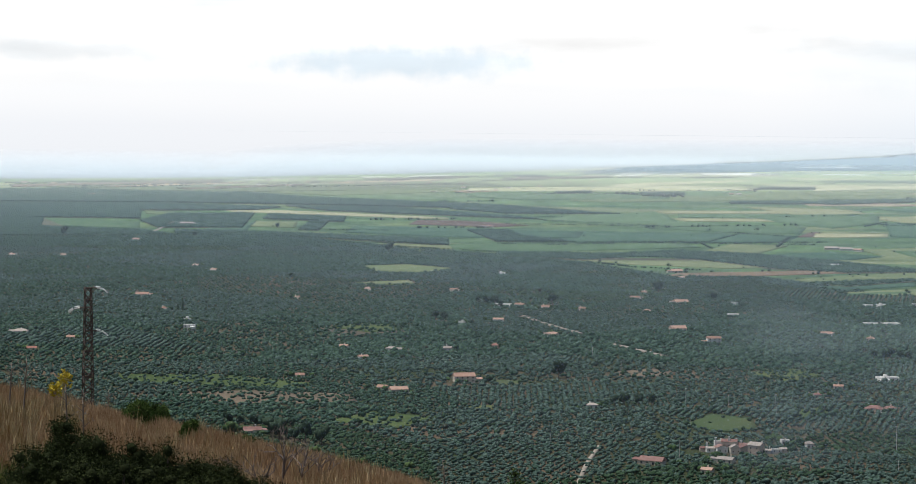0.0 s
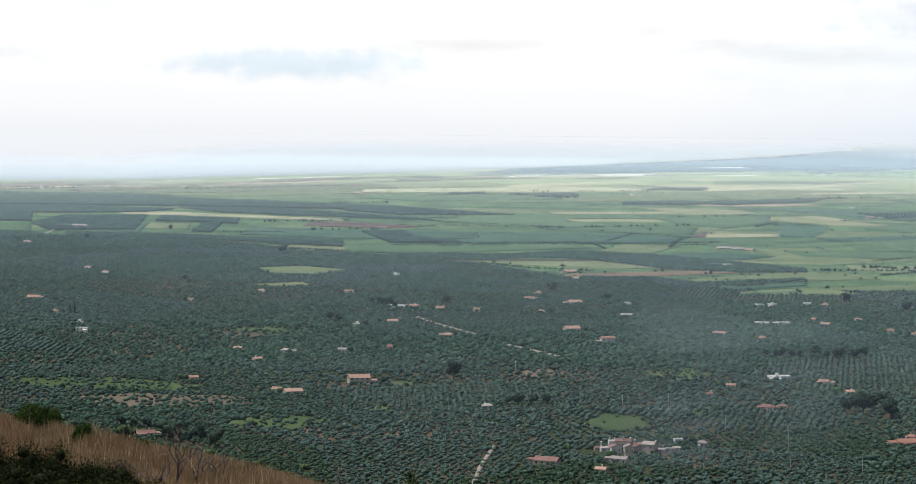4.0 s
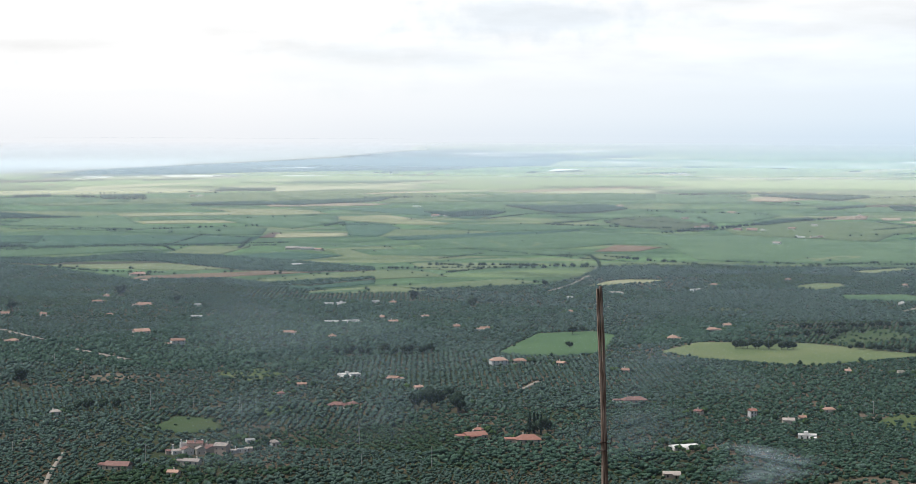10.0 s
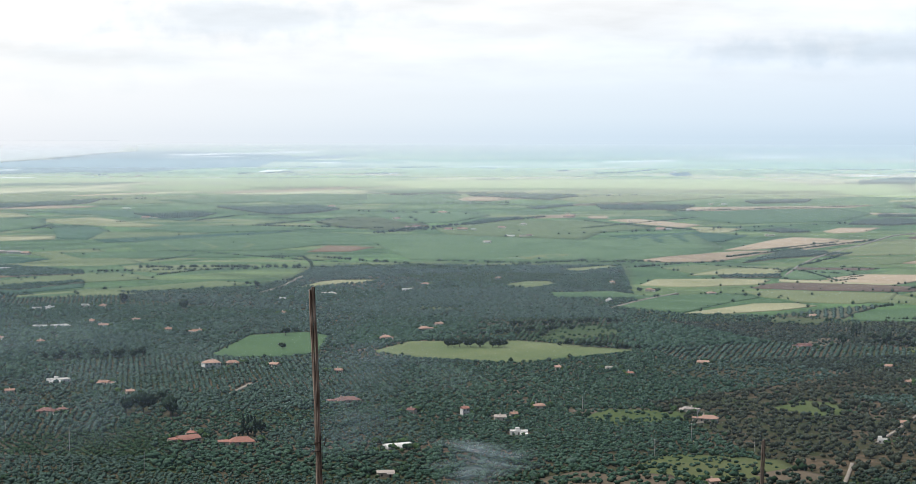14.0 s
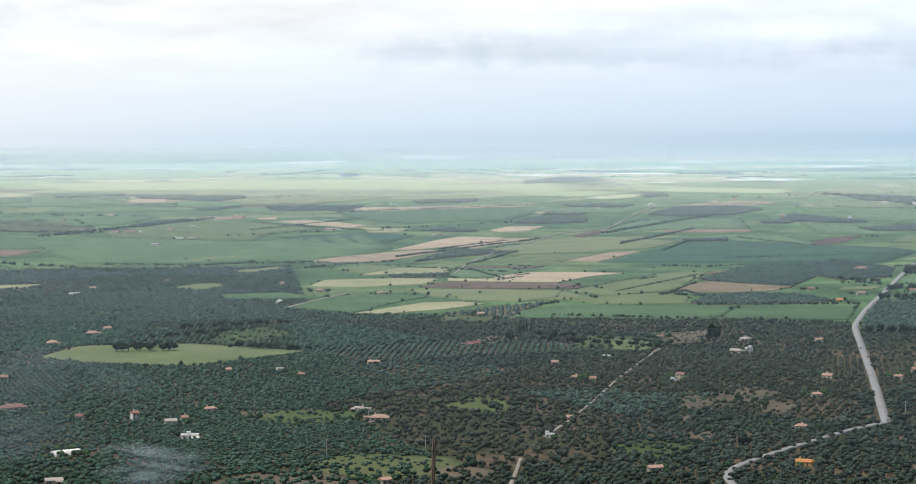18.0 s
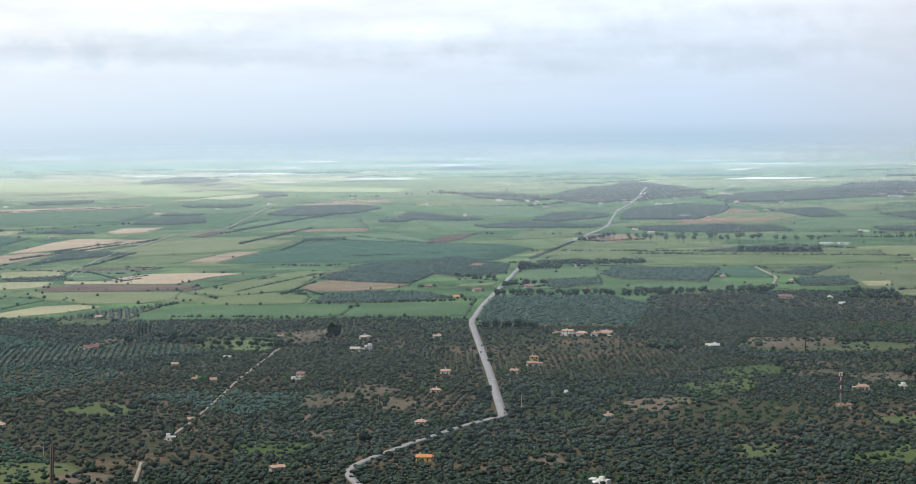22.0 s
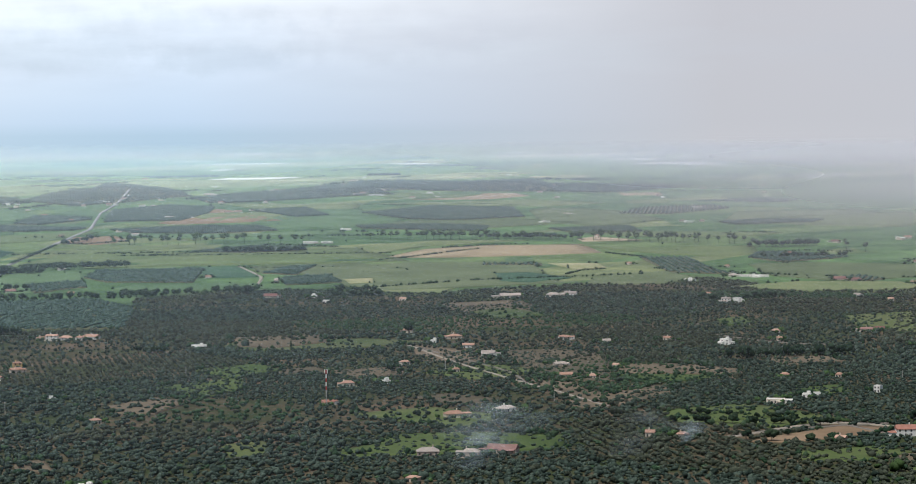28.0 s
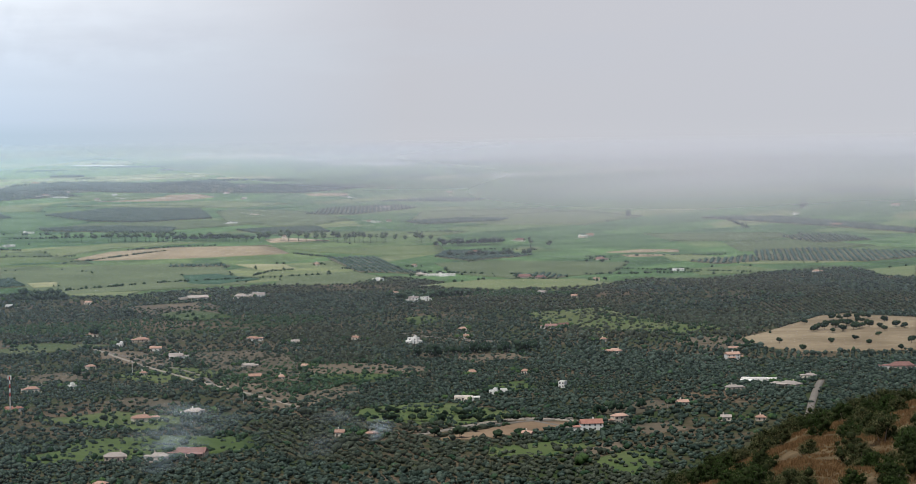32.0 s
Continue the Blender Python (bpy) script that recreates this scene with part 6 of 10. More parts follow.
grove(11, (3666, 1270), (3770, 1272), (3748, 1178), (3624, 1097), (3499, 1150))
grove(10, (3235, 1168), (3331, 1114), (3295, 925), (3166, 889), (3041, 930), (3015, 1080))
grove(12, (4395, 1707), (4476, 1563), (4000, 1123), (3852, 1082), (4102, 1348))
grove(10, (2976, 1174), (3134, 1132), (3002, 1075), (2936, 1114))


def lump(k, sub):
    bm = bmesh.new()
    bmesh.ops.create_icosphere(bm, subdivisions=sub, radius=1.0)
    v = np.array([q.co[:] for q in bm.verts])
    f = np.array([[q.index for q in p.verts] for p in bm.faces])
    bm.free()
    v = v * (1 + k.normal(0, 0.2, (len(v), 1)))
    return v, f


def dome(k):
    """A rounded clump of foliage, open underneath."""
    a = np.arange(5) * 2 * math.pi / 5
    ring = np.column_stack([np.cos(a), np.sin(a), 0 * a])
    low = np.column_stack([np.cos(a + 0.63) * 0.6, np.sin(a + 0.63) * 0.6, 0 * a - 0.66])
    v = np.vstack([[(0.1, 0, 0.9)], ring + (0, 0, 0.22), low]) * (1 + k.normal(0, 0.17, (11, 1)))
    f = [(0, 1 + i, 1 + (i + 1) % 5) for i in range(5)]
    f += [(1 + i, 6 + i, 1 + (i + 1) % 5) for i in range(5)] + [(1 + (i + 1) % 5, 6 + i, 6 + (i + 1) % 5) for i in range(5)]
    return v, np.array(f)


def olive_shapes(k, lumps, trunk):
    """A low rounded olive crown of a few clumps, about 1 m in half-width."""
    V, F, n = [], [], 0
    turn = k.uniform(0, 6)
    for i in range(lumps):
        v, f = dome(k)
        size = (1.0, 0.76, 0.68, 0.62)[lumps - 1] * k.uniform(0.85, 1.15)
        a = turn + 2 * math.pi * i / lumps + k.uniform(-0.4, 0.4)
        off = np.array([math.cos(a), math.sin(a), 0]) * (k.uniform(0.34, 0.5) if lumps > 1 else 0)
        V.append(v * (size, size, size * k.uniform(0.8, 1.0)) + off + (0, 0, 0.72 + (k.uniform(-0.14, 0.22) if lumps > 1 else 0)))
        F.append(f + n)
        n += len(v)
    if trunk:
        a = np.arange(4) * math.pi / 2
        ring = np.column_stack([np.cos(a) * 0.1, np.sin(a) * 0.1, 0 * a - 0.1])
        V.append(np.vstack([ring, ring * (0.8, 0.8, 0) + (0.05, 0, 0.75)]))
        F.append(np.array([(i, (i + 1) % 4, 4 + (i + 1) % 4) for i in range(4)] + [(i, 4 + (i + 1) % 4, 4 + i) for i in range(4)]) + n)
    return np.vstack(V), np.vstack(F)


def plant(name, label, x, y, size, shapes, mat, hgt=1.0):
    """All the trees of one stand as one mesh, scattered over the shapes."""
    if not len(x):
        return None
    for kind, c in FIELDS:
        if kind == "sea":
            dry = ~inside(x, y, list(c))
            x, y, size = x[dry], y[dry], size[dry]
    V, F, n = [], [], 0
    pick = rng.integers(0, len(shapes), len(x))
    spin = rng.uniform(0, 2 * math.pi, len(x))
    for q, (v, f) in enumerate(shapes):
        on = np.flatnonzero(pick == q)
        if not len(on):
            continue
        c, s = np.cos(spin[on])[:, None], np.sin(spin[on])[:, None]
        k = shrink(x[on], y[on])[:, None]
        px = v[None, :, 0] * c - v[None, :, 1] * s
        py = v[None, :, 0] * s + v[None, :, 1] * c
        sz = size[on][:, None] * k
        o = place(x[on], y[on], height(x[on], y[on]))
        P = np.stack([px * sz + o[:, :1], py * sz + o[:, 1:2], v[None, :, 2] * sz * hgt + o[:, 2:3]], -1)
        V.append(P.reshape(-1, 3))
        F.append((f[None] + (np.arange(len(on)) * len(v))[:, None, None]).reshape(-1, 3) + n)
        n += P.shape[0] * P.shape[1]
    me = quick_mesh(name, np.vstack(V), np.vstack(F), mat, True)
    return tagged(new(name, me), label, "trees", kind="stuff")


def groves():
    k = np.random.default_rng(3)
    # small orchards among the far fields
    for _ in range(10):
        a, r = np.radians(k.uniform(-12, 75)), np.sqrt(k.uniform(3600 ** 2, 10500 ** 2))
        x, y = np.sin(a) * r, np.cos(a) * r
        if r < np.interp(np.degrees(a), LIMIT_AZ, LIMIT_R) + 250 or any(inside(np.array([x]), np.array([y]), list(c))[0] for kind, c in FIELDS):
            continue
        w, d, t = k.uniform(90, 330), k.uniform(60, 190), 0.5 + k.normal(0, 0.06)
        grove(11.5, *[(x + p * w * math.cos(t) - q * d * math.sin(t), y + p * w * math.sin(t) + q * d * math.cos(t)) for p, q in ((-0.5, -0.5), (0.5, -0.5), (0.5, 0.5), (-0.5, 0.5))])
    # continuous groves, in blocks that each have their own rows
    n = 420
    sa, sr = k.uniform(-16, 79, n), np.sqrt(k.uniform(1000 ** 2, 4600 ** 2, n))
    sx, sy = np.sin(np.radians(sa)) * sr, np.cos(np.radians(sa)) * sr
    seeds = np.column_stack([sx, sy])
    AX, AY, AS, AC = [], [], [], []
    for i in range(n):
        d = np.hypot(sx - sx[i], sy - sy[i])
        rad = min(420.0, 1.3 * np.sort(d)[6])
        loose = sa[i] > 26 and sr[i] < 1650
        step = k.uniform(3.5, 4.5) if loose else k.uniform(2.7, 3.4) * (1.0 if sr[i] < 2300 else 1.15)
        rows = step * k.uniform(1.25, 1.75) if loose else step * k.uniform(1.5, 2.0)
        gx, gy = np.meshgrid(np.arange(-rad, rad, step), np.arange(-rad, rad, rows))
        t, jit = k.uniform(0, math.pi), k.choice((0.6, 1.0, 1.5))
        bx = sx[i] + gx.ravel() * math.cos(t) - gy.ravel() * math.sin(t) + k.normal(0, jit, gx.size)
        by = sy[i] + gx.ravel() * math.sin(t) + gy.ravel() * math.cos(t) + k.normal(0, jit, gx.size)
        az, r = np.degrees(np.arctan2(bx, by)), np.hypot(bx, by)
        ok = (az > -13.5) & (az < 76) & (r > 1130) & (r < np.interp(az, LIMIT_AZ, LIMIT_R)) & (k.random(bx.size) > k.choice((0.06, 0.16, 0.3, 0.5), p=(0.28, 0.34, 0.22, 0.16) if sa[i] > 24 else (0.38, 0.38, 0.19, 0.05)))
        bx, by = bx[ok], by[ok]
        ring = np.argsort(d)[:40]
        near = np.hypot(bx[:, None] - sx[ring], by[:, None] - sy[ring]).argmin(1) == 0
        bx, by = bx[near], by[near]
        # Right of here some blocks take the darker leaf that paints cloud shade.
        if sa[i] > 31 + k.normal(0, 3):
            main = k.choice((2, 3, 4), p=(0.1, 0.32, 0.58) if sa[i] < 50 else (0.08, 0.27, 0.65))
            other = k.choice((2, 3, 4), len(bx), p=(0.15, 0.35, 0.5))
        else:
            main = k.choice(3, p=(0.5, 0.34, 0.16))
            other = k.choice(5, len(bx), p=(0.4, 0.2, 0.2, 0.1, 0.1))
        AC.append(np.where(k.random(len(bx)) < 0.8, main, other))
        AX.append(bx)
        AY.append(by)
        AS.append(k.choice((0.7, 0.9, 1.0, 1.12, 1.5), len(bx), p=(0.16, 0.28, 0.30, 0.22, 0.04)) * k.uniform(0.85, 1.15, len(bx)) * (k.uniform(0.44, 0.52) if loose else k.uniform(0.5, 0.58)) * step)
    X, Y, size, sort = np.concatenate(AX), np.concatenate(AY), np.concatenate(AS), np.concatenate(AC)
    thin = np.sin(X * 0.011 + 1.3 * np.sin(Y * 0.007)) + np.sin(Y * 0.013 + 1.7 * np.sin(X * 0.006))
    loose_land = smooth(26, 40, np.degrees(np.arctan2(X, Y)))
    ok = k.random(len(X)) > (0.22 + 0.28 * loose_land) * smooth(0.9 - 0.5 * loose_land, 1.9 - 0.4 * loose_land, thin)
    size = size * np.where(k.random(len(X)) < 0.3 * loose_land, k.uniform(0.55, 1.4, len(X)), 1.0)
    X, Y, size, sort = X[ok], Y[ok], size[ok], sort[ok]
    # planted blocks past the groves
    BX, BY, BS = [], [], []
    for spacing, c in GROVES:
        p = np.array(c, float)
        mid = p.mean(0)
        rad = np.hypot(*(p - mid).T).max()
        grow = max(1.0, np.hypot(*mid) / 5000)
        hilly, spacing = spacing > 12, min(spacing, 9.5)
        gx, gy = np.meshgrid(np.arange(-rad, rad, 0.56 * spacing * grow), np.arange(-rad, rad, 0.98 * spacing * grow))
        t = k.uniform(-0.6, 1.2)
        bx = mid[0] + gx.ravel() * math.cos(t) - gy.ravel() * math.sin(t) + k.normal(0, 0.5, gx.size)
        by = mid[1] + gx.ravel() * math.sin(t) + gy.ravel() * math.cos(t) + k.normal(0, 0.5, gx.size)
        on = inside(bx, by, list(c)) & (k.random(gx.size) > 0.06)
        if hilly:
            patch = np.sin(bx * 0.012 + 2 * np.sin(by * 0.004)) + np.sin(by * 0.009 + 1.5 * np.sin(bx * 0.007))
            on &= k.random(gx.size) < np.where(patch > -0.2, 0.92, 0.3)
        BX.append(bx[on])
        BY.append(by[on])
        BS.append(k.uniform(0.24, 0.34, on.sum()) * spacing * grow)
    X, Y, size = np.concatenate([X] + BX), np.concatenate([Y] + BY), np.concatenate([size] + BS)
    sort = np.concatenate([sort, np.where(np.degrees(np.arctan2(X[len(sort):], Y[len(sort):])) > 28, 1, 0)])
    block = np.arange(len(X)) >= len(X) - sum(len(q) for q in BX)
    keep = np.ones(len(X), bool)
    for kind, c in FIELDS:
        p = np.array(c, float)
        lo, hi = p.min(0) - 3, p.max(0) + 3
        on = np.flatnonzero((X > lo[0]) & (X < hi[0]) & (Y > lo[1]) & (Y < hi[1]) & ~block)
        on = on[inside(X[on], Y[on], list(c))]
        keep[on[k.random(len(on)) > dict(clearing=0.42, soil_grove=0.5, meadow=0.10).get(kind, 0.0)]] = False
    for spacing, c in GROVES:
        on = np.flatnonzero(~block)
        p = np.array(c, float)
        on = on[(X[on] > p[:, 0].min()) & (X[on] < p[:, 0].max()) & (Y[on] > p[:, 1].min()) & (Y[on] < p[:, 1].max())]
        keep[on[inside(X[on], Y[on], list(c))]] = False
    for c, w in ROADS:
        on = np.flatnonzero((X > c[:, 0].min() - 60) & (X < c[:, 0].max() + 60) & (Y > c[:, 1].min() - 60) & (Y < c[:, 1].max() + 60))
        rr = np.hypot(c[:, 0], c[:, 1])
        ux, uy = c[:, 0] / rr, c[:, 1] / rr
        front = 26 if w > 7 else 14 if w > 5 else 9
        for i in range(0, len(on), 4000):
            o = on[i:i + 4000]
            ex, ey = X[o][:, None] - c[:, 0], Y[o][:, None] - c[:, 1]
            along, across = ex * ux + ey * uy, np.abs(ex * uy - ey * ux)
            hit = (np.hypot(ex, ey) < w / 2 + 3.4) | ((along < 0) & (along > -front) & (across < w / 2 + 1.2))
            keep[o[hit.any(1)]] = False
    for hx, hy, w in HOUSES:
        d2 = np.hypot(X - hx, Y - hy)
        toward = np.hypot(hx, hy)
        ux, uy = hx / toward, hy / toward
        along = (X - hx) * ux + (Y - hy) * uy
        across = np.abs((X - hx) * uy - (Y - hy) * ux)
        keep &= ~((d2 < w / 2 + 3.0) | ((across < w / 2 - 0.5) & (along < 0) & (along > -8)))
    for hx, hy, w in SPOTS:
        on = np.flatnonzero((np.abs(X - hx) < 24) & (np.abs(Y - hy) < 24))
        toward = math.hypot(hx, hy)
        along = ((X[on] - hx) * hx + (Y[on] - hy) * hy) / toward
        across = np.abs((X[on] - hx) * hy - (Y[on] - hy) * hx) / toward
        keep[on[(across < w) & (along > -w - 9) & (along < w)]] = False
    X, Y, size, sort = X[keep], Y[keep], size[keep], sort[keep]
    r = np.hypot(X, Y)
    near, mid = r < 1420, (r >= 1420) & (r < 1850)
    wide = (r >= 1850) & (r < 2300)
    far = r >= 2300
    far2 = far & (r > 3600)
    far &= ~far2
    words = ("grey-green olive trees covering the plain in close rows", "pale silvery olive trees in close rows", "darker green olive and almond trees in close rows", "dull brownish-green olive trees in close rows, cloud shade painted into the leaf colour", "grey-green olive trees in loose rows over brown soil")
    for kind, leaf in enumerate(("olive_leaf", "silver_leaf", "almond_leaf", "shaded_brown_leaf", "sage_leaf")):
        own = sort == kind
        for on, lumps, trunk in ((near, 3, True), (mid, 2, False), (wide, 1, False), (far, 0, False)):
            q = on & own
            plant("olive_grove", words[kind], X[q], Y[q], size[q], [olive_shapes(k, lumps, trunk) if lumps else octa(k, 0.8) for _ in range(12)], leaf)
    # Past about 28 degrees a lighter leaf paints the orchards as sunlit.
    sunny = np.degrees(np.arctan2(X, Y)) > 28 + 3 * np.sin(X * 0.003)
    for own, leaf, word in ((~sunny, "olive_leaf", "far orchards of olive trees in straight rows"), (sunny, "sunlit_orchard_leaf", "far grey-green orchards in straight rows and on low hills, sunlight put into the leaf colour")):
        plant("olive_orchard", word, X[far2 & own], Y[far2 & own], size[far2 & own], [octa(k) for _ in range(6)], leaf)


def octa(k, up=1.0):
    v = np.array([(1, 0, 0), (0, 1, 0), (-1, 0, 0), (0, -1, 0), (0, 0, 1), (0, 0, -1)], float) * (1 + k.normal(0, 0.16, (6, 1))) * (1, 1, 0.9 * up) + (0, 0, 0.8)
    f = np.array([(0, 1, 4), (1, 2, 4), (2, 3, 4), (3, 0, 4), (1, 0, 5), (2, 1, 5), (3, 2, 5), (0, 3, 5)])
    return v, f


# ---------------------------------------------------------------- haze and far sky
# Hung along sight lines from the eye; the veil paints haze with distance.
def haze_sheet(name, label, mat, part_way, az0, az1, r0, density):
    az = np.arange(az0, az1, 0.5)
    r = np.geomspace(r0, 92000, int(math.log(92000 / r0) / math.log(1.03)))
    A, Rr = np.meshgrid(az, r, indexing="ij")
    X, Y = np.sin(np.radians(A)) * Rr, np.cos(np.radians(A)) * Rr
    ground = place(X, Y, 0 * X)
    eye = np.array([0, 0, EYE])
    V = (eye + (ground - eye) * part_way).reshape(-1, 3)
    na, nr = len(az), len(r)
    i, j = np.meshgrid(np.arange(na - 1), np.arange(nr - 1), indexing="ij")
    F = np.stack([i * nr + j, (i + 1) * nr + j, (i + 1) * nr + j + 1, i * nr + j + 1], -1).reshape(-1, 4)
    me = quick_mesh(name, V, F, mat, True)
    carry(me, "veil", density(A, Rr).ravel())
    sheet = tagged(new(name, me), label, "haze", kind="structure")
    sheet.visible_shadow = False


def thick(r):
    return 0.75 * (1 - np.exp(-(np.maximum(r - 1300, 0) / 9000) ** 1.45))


# Brighter haze paints sunlight on the far plain, less along the shaded coast.
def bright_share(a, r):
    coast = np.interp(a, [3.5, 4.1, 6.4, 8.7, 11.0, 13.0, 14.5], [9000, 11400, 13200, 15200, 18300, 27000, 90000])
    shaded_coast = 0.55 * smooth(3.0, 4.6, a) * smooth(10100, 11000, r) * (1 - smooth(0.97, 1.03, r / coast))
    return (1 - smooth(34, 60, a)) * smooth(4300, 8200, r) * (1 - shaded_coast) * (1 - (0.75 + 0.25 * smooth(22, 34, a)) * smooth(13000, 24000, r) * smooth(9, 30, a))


haze_sheet("haze_layer", "see-through sheet painting bright haze over the sea and plain", "haze_air", 0.93, -20, 64, 1500, lambda a, r: thick(r) * bright_share(a, r))
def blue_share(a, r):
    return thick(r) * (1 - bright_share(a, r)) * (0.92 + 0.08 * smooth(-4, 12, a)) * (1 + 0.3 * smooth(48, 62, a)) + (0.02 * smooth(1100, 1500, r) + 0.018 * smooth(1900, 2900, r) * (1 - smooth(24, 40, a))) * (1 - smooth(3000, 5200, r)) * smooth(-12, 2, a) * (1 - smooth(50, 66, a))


haze_sheet("haze_layer", "see-through sheet painting blue-white haze over the plain", "blue_air", 0.92, -20, 64, 1200, lambda a, r: blue_share(a, r) * (1 - smooth(44, 61, a)))
# This darker sheet paints the shade of the clouds on the right.
haze_sheet("haze_layer", "see-through sheet painting grey-blue haze, darkened for shade under dark clouds", "shade_air", 0.91, 36, 85, 1200, lambda a, r: blue_share(a, r) * smooth(44, 61, a))
haze_sheet("rain_veil", "see-through sheet painting the grey veil of falling rain over the far plain", "rain_air", 0.88, 50, 85, 2600, lambda a, r: 0.93 * smooth(55, 70, a + 1.5 * np.sin(np.log(r) * 6)) * (1 - 0.2 * smooth(68, 74, a)) * smooth(2400, 8600, r) ** 0.9)


BANKS = [
    ((-1.5, 1.72, 2.93, 0.44), (0.66, 0.81, 0.93), 1.0),
    ((-10.46, 1.92, 3.09, 0.28), (0.82, 0.89, 0.94), 0.6),
    ((10.83, 1.77, 2.47, 0.77), (0.85, 0.91, 0.95), 0.5),
    ((15.99, 3.06, 3.09, 0.65), (0.72, 0.82, 0.92), 0.8),
    ((29.47, 2.13, 1.39, 0.31), (0.7, 0.81, 0.92), 0.7),
    ((33.56, 2.11, 2.32, 0.34), (0.7, 0.8, 0.92), 0.75),
    ((29.65, 2.23, 1.7, 0.4), (0.66, 0.77, 0.9), 0.7),
    ((34.84, 2.35, 4.01, 0.56), (0.58, 0.72, 0.85), 0.7),
    ((43.39, 2.24, 2.32, 0.56), (0.58, 0.71, 0.84), 0.65),
    ((48.15, 1.97, 1.39, 0.4), (0.54, 0.67, 0.8), 0.6),
    ((51.49, 2.84, 2.78, 0.62), (0.8, 0.85, 0.92), 0.5),
    ((44.56, 2.46, 3.7, 0.93), (0.66, 0.77, 0.87), 0.6),
    ((52.93, 2.56, 2.78, 0.77), (0.56, 0.6, 0.7), 0.5),
    ((47.48, 2.57, 3.09, 0.77), (0.6, 0.7, 0.84), 0.6),
]


def far_sky():
    az, el = np.arange(-25, 90, 0.5), np.linspace(-1.2, 7, 30)
    A, E = np.meshgrid(az, el, indexing="ij")
    d = 4960.0
    V = np.stack([np.sin(np.radians(A)) * d, np.cos(np.radians(A)) * d, EYE + d * np.tan(np.radians(E))], -1).reshape(-1, 3)
    na, nr = len(az), len(el)
    i, j = np.meshgrid(np.arange(na - 1), np.arange(nr - 1), indexing="ij")
    F = np.stack([i * nr + j, (i + 1) * nr + j, (i + 1) * nr + j + 1, i * nr + j + 1], -1).reshape(-1, 4)
    me = quick_mesh("backdrop", V, F, sky_paint("cloudy_sky", False), True)
    carry(me, "sky", np.stack([A, E, 0 * A], -1).reshape(-1, 3))
    tagged(new("backdrop", me), "bright overcast sky over a hazy horizon", "sky", kind="structure")
    # a glowing sheet paints horizon haze: the last of the land dissolves into the sky's own colour
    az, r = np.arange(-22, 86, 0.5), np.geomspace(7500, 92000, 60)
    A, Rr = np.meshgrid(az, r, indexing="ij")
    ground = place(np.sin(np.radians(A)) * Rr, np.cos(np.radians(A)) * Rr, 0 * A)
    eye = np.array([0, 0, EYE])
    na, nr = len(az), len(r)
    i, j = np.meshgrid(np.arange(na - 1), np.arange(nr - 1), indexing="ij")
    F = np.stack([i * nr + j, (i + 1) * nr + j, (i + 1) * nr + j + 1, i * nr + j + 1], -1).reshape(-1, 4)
    me = quick_mesh("backdrop", (eye + (ground - eye) * 0.86).reshape(-1, 3), F, sky_paint("horizon_glow", True), True)
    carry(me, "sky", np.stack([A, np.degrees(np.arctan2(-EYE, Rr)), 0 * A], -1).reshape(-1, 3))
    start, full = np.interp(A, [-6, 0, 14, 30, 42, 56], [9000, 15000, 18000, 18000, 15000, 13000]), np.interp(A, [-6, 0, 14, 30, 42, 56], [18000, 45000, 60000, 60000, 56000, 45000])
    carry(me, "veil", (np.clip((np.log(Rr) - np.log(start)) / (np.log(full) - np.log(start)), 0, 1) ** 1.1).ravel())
    tagged(new("backdrop", me), "glowing see-through sheet painting pale haze along the far horizon", "sky", kind="structure").visible_shadow = False


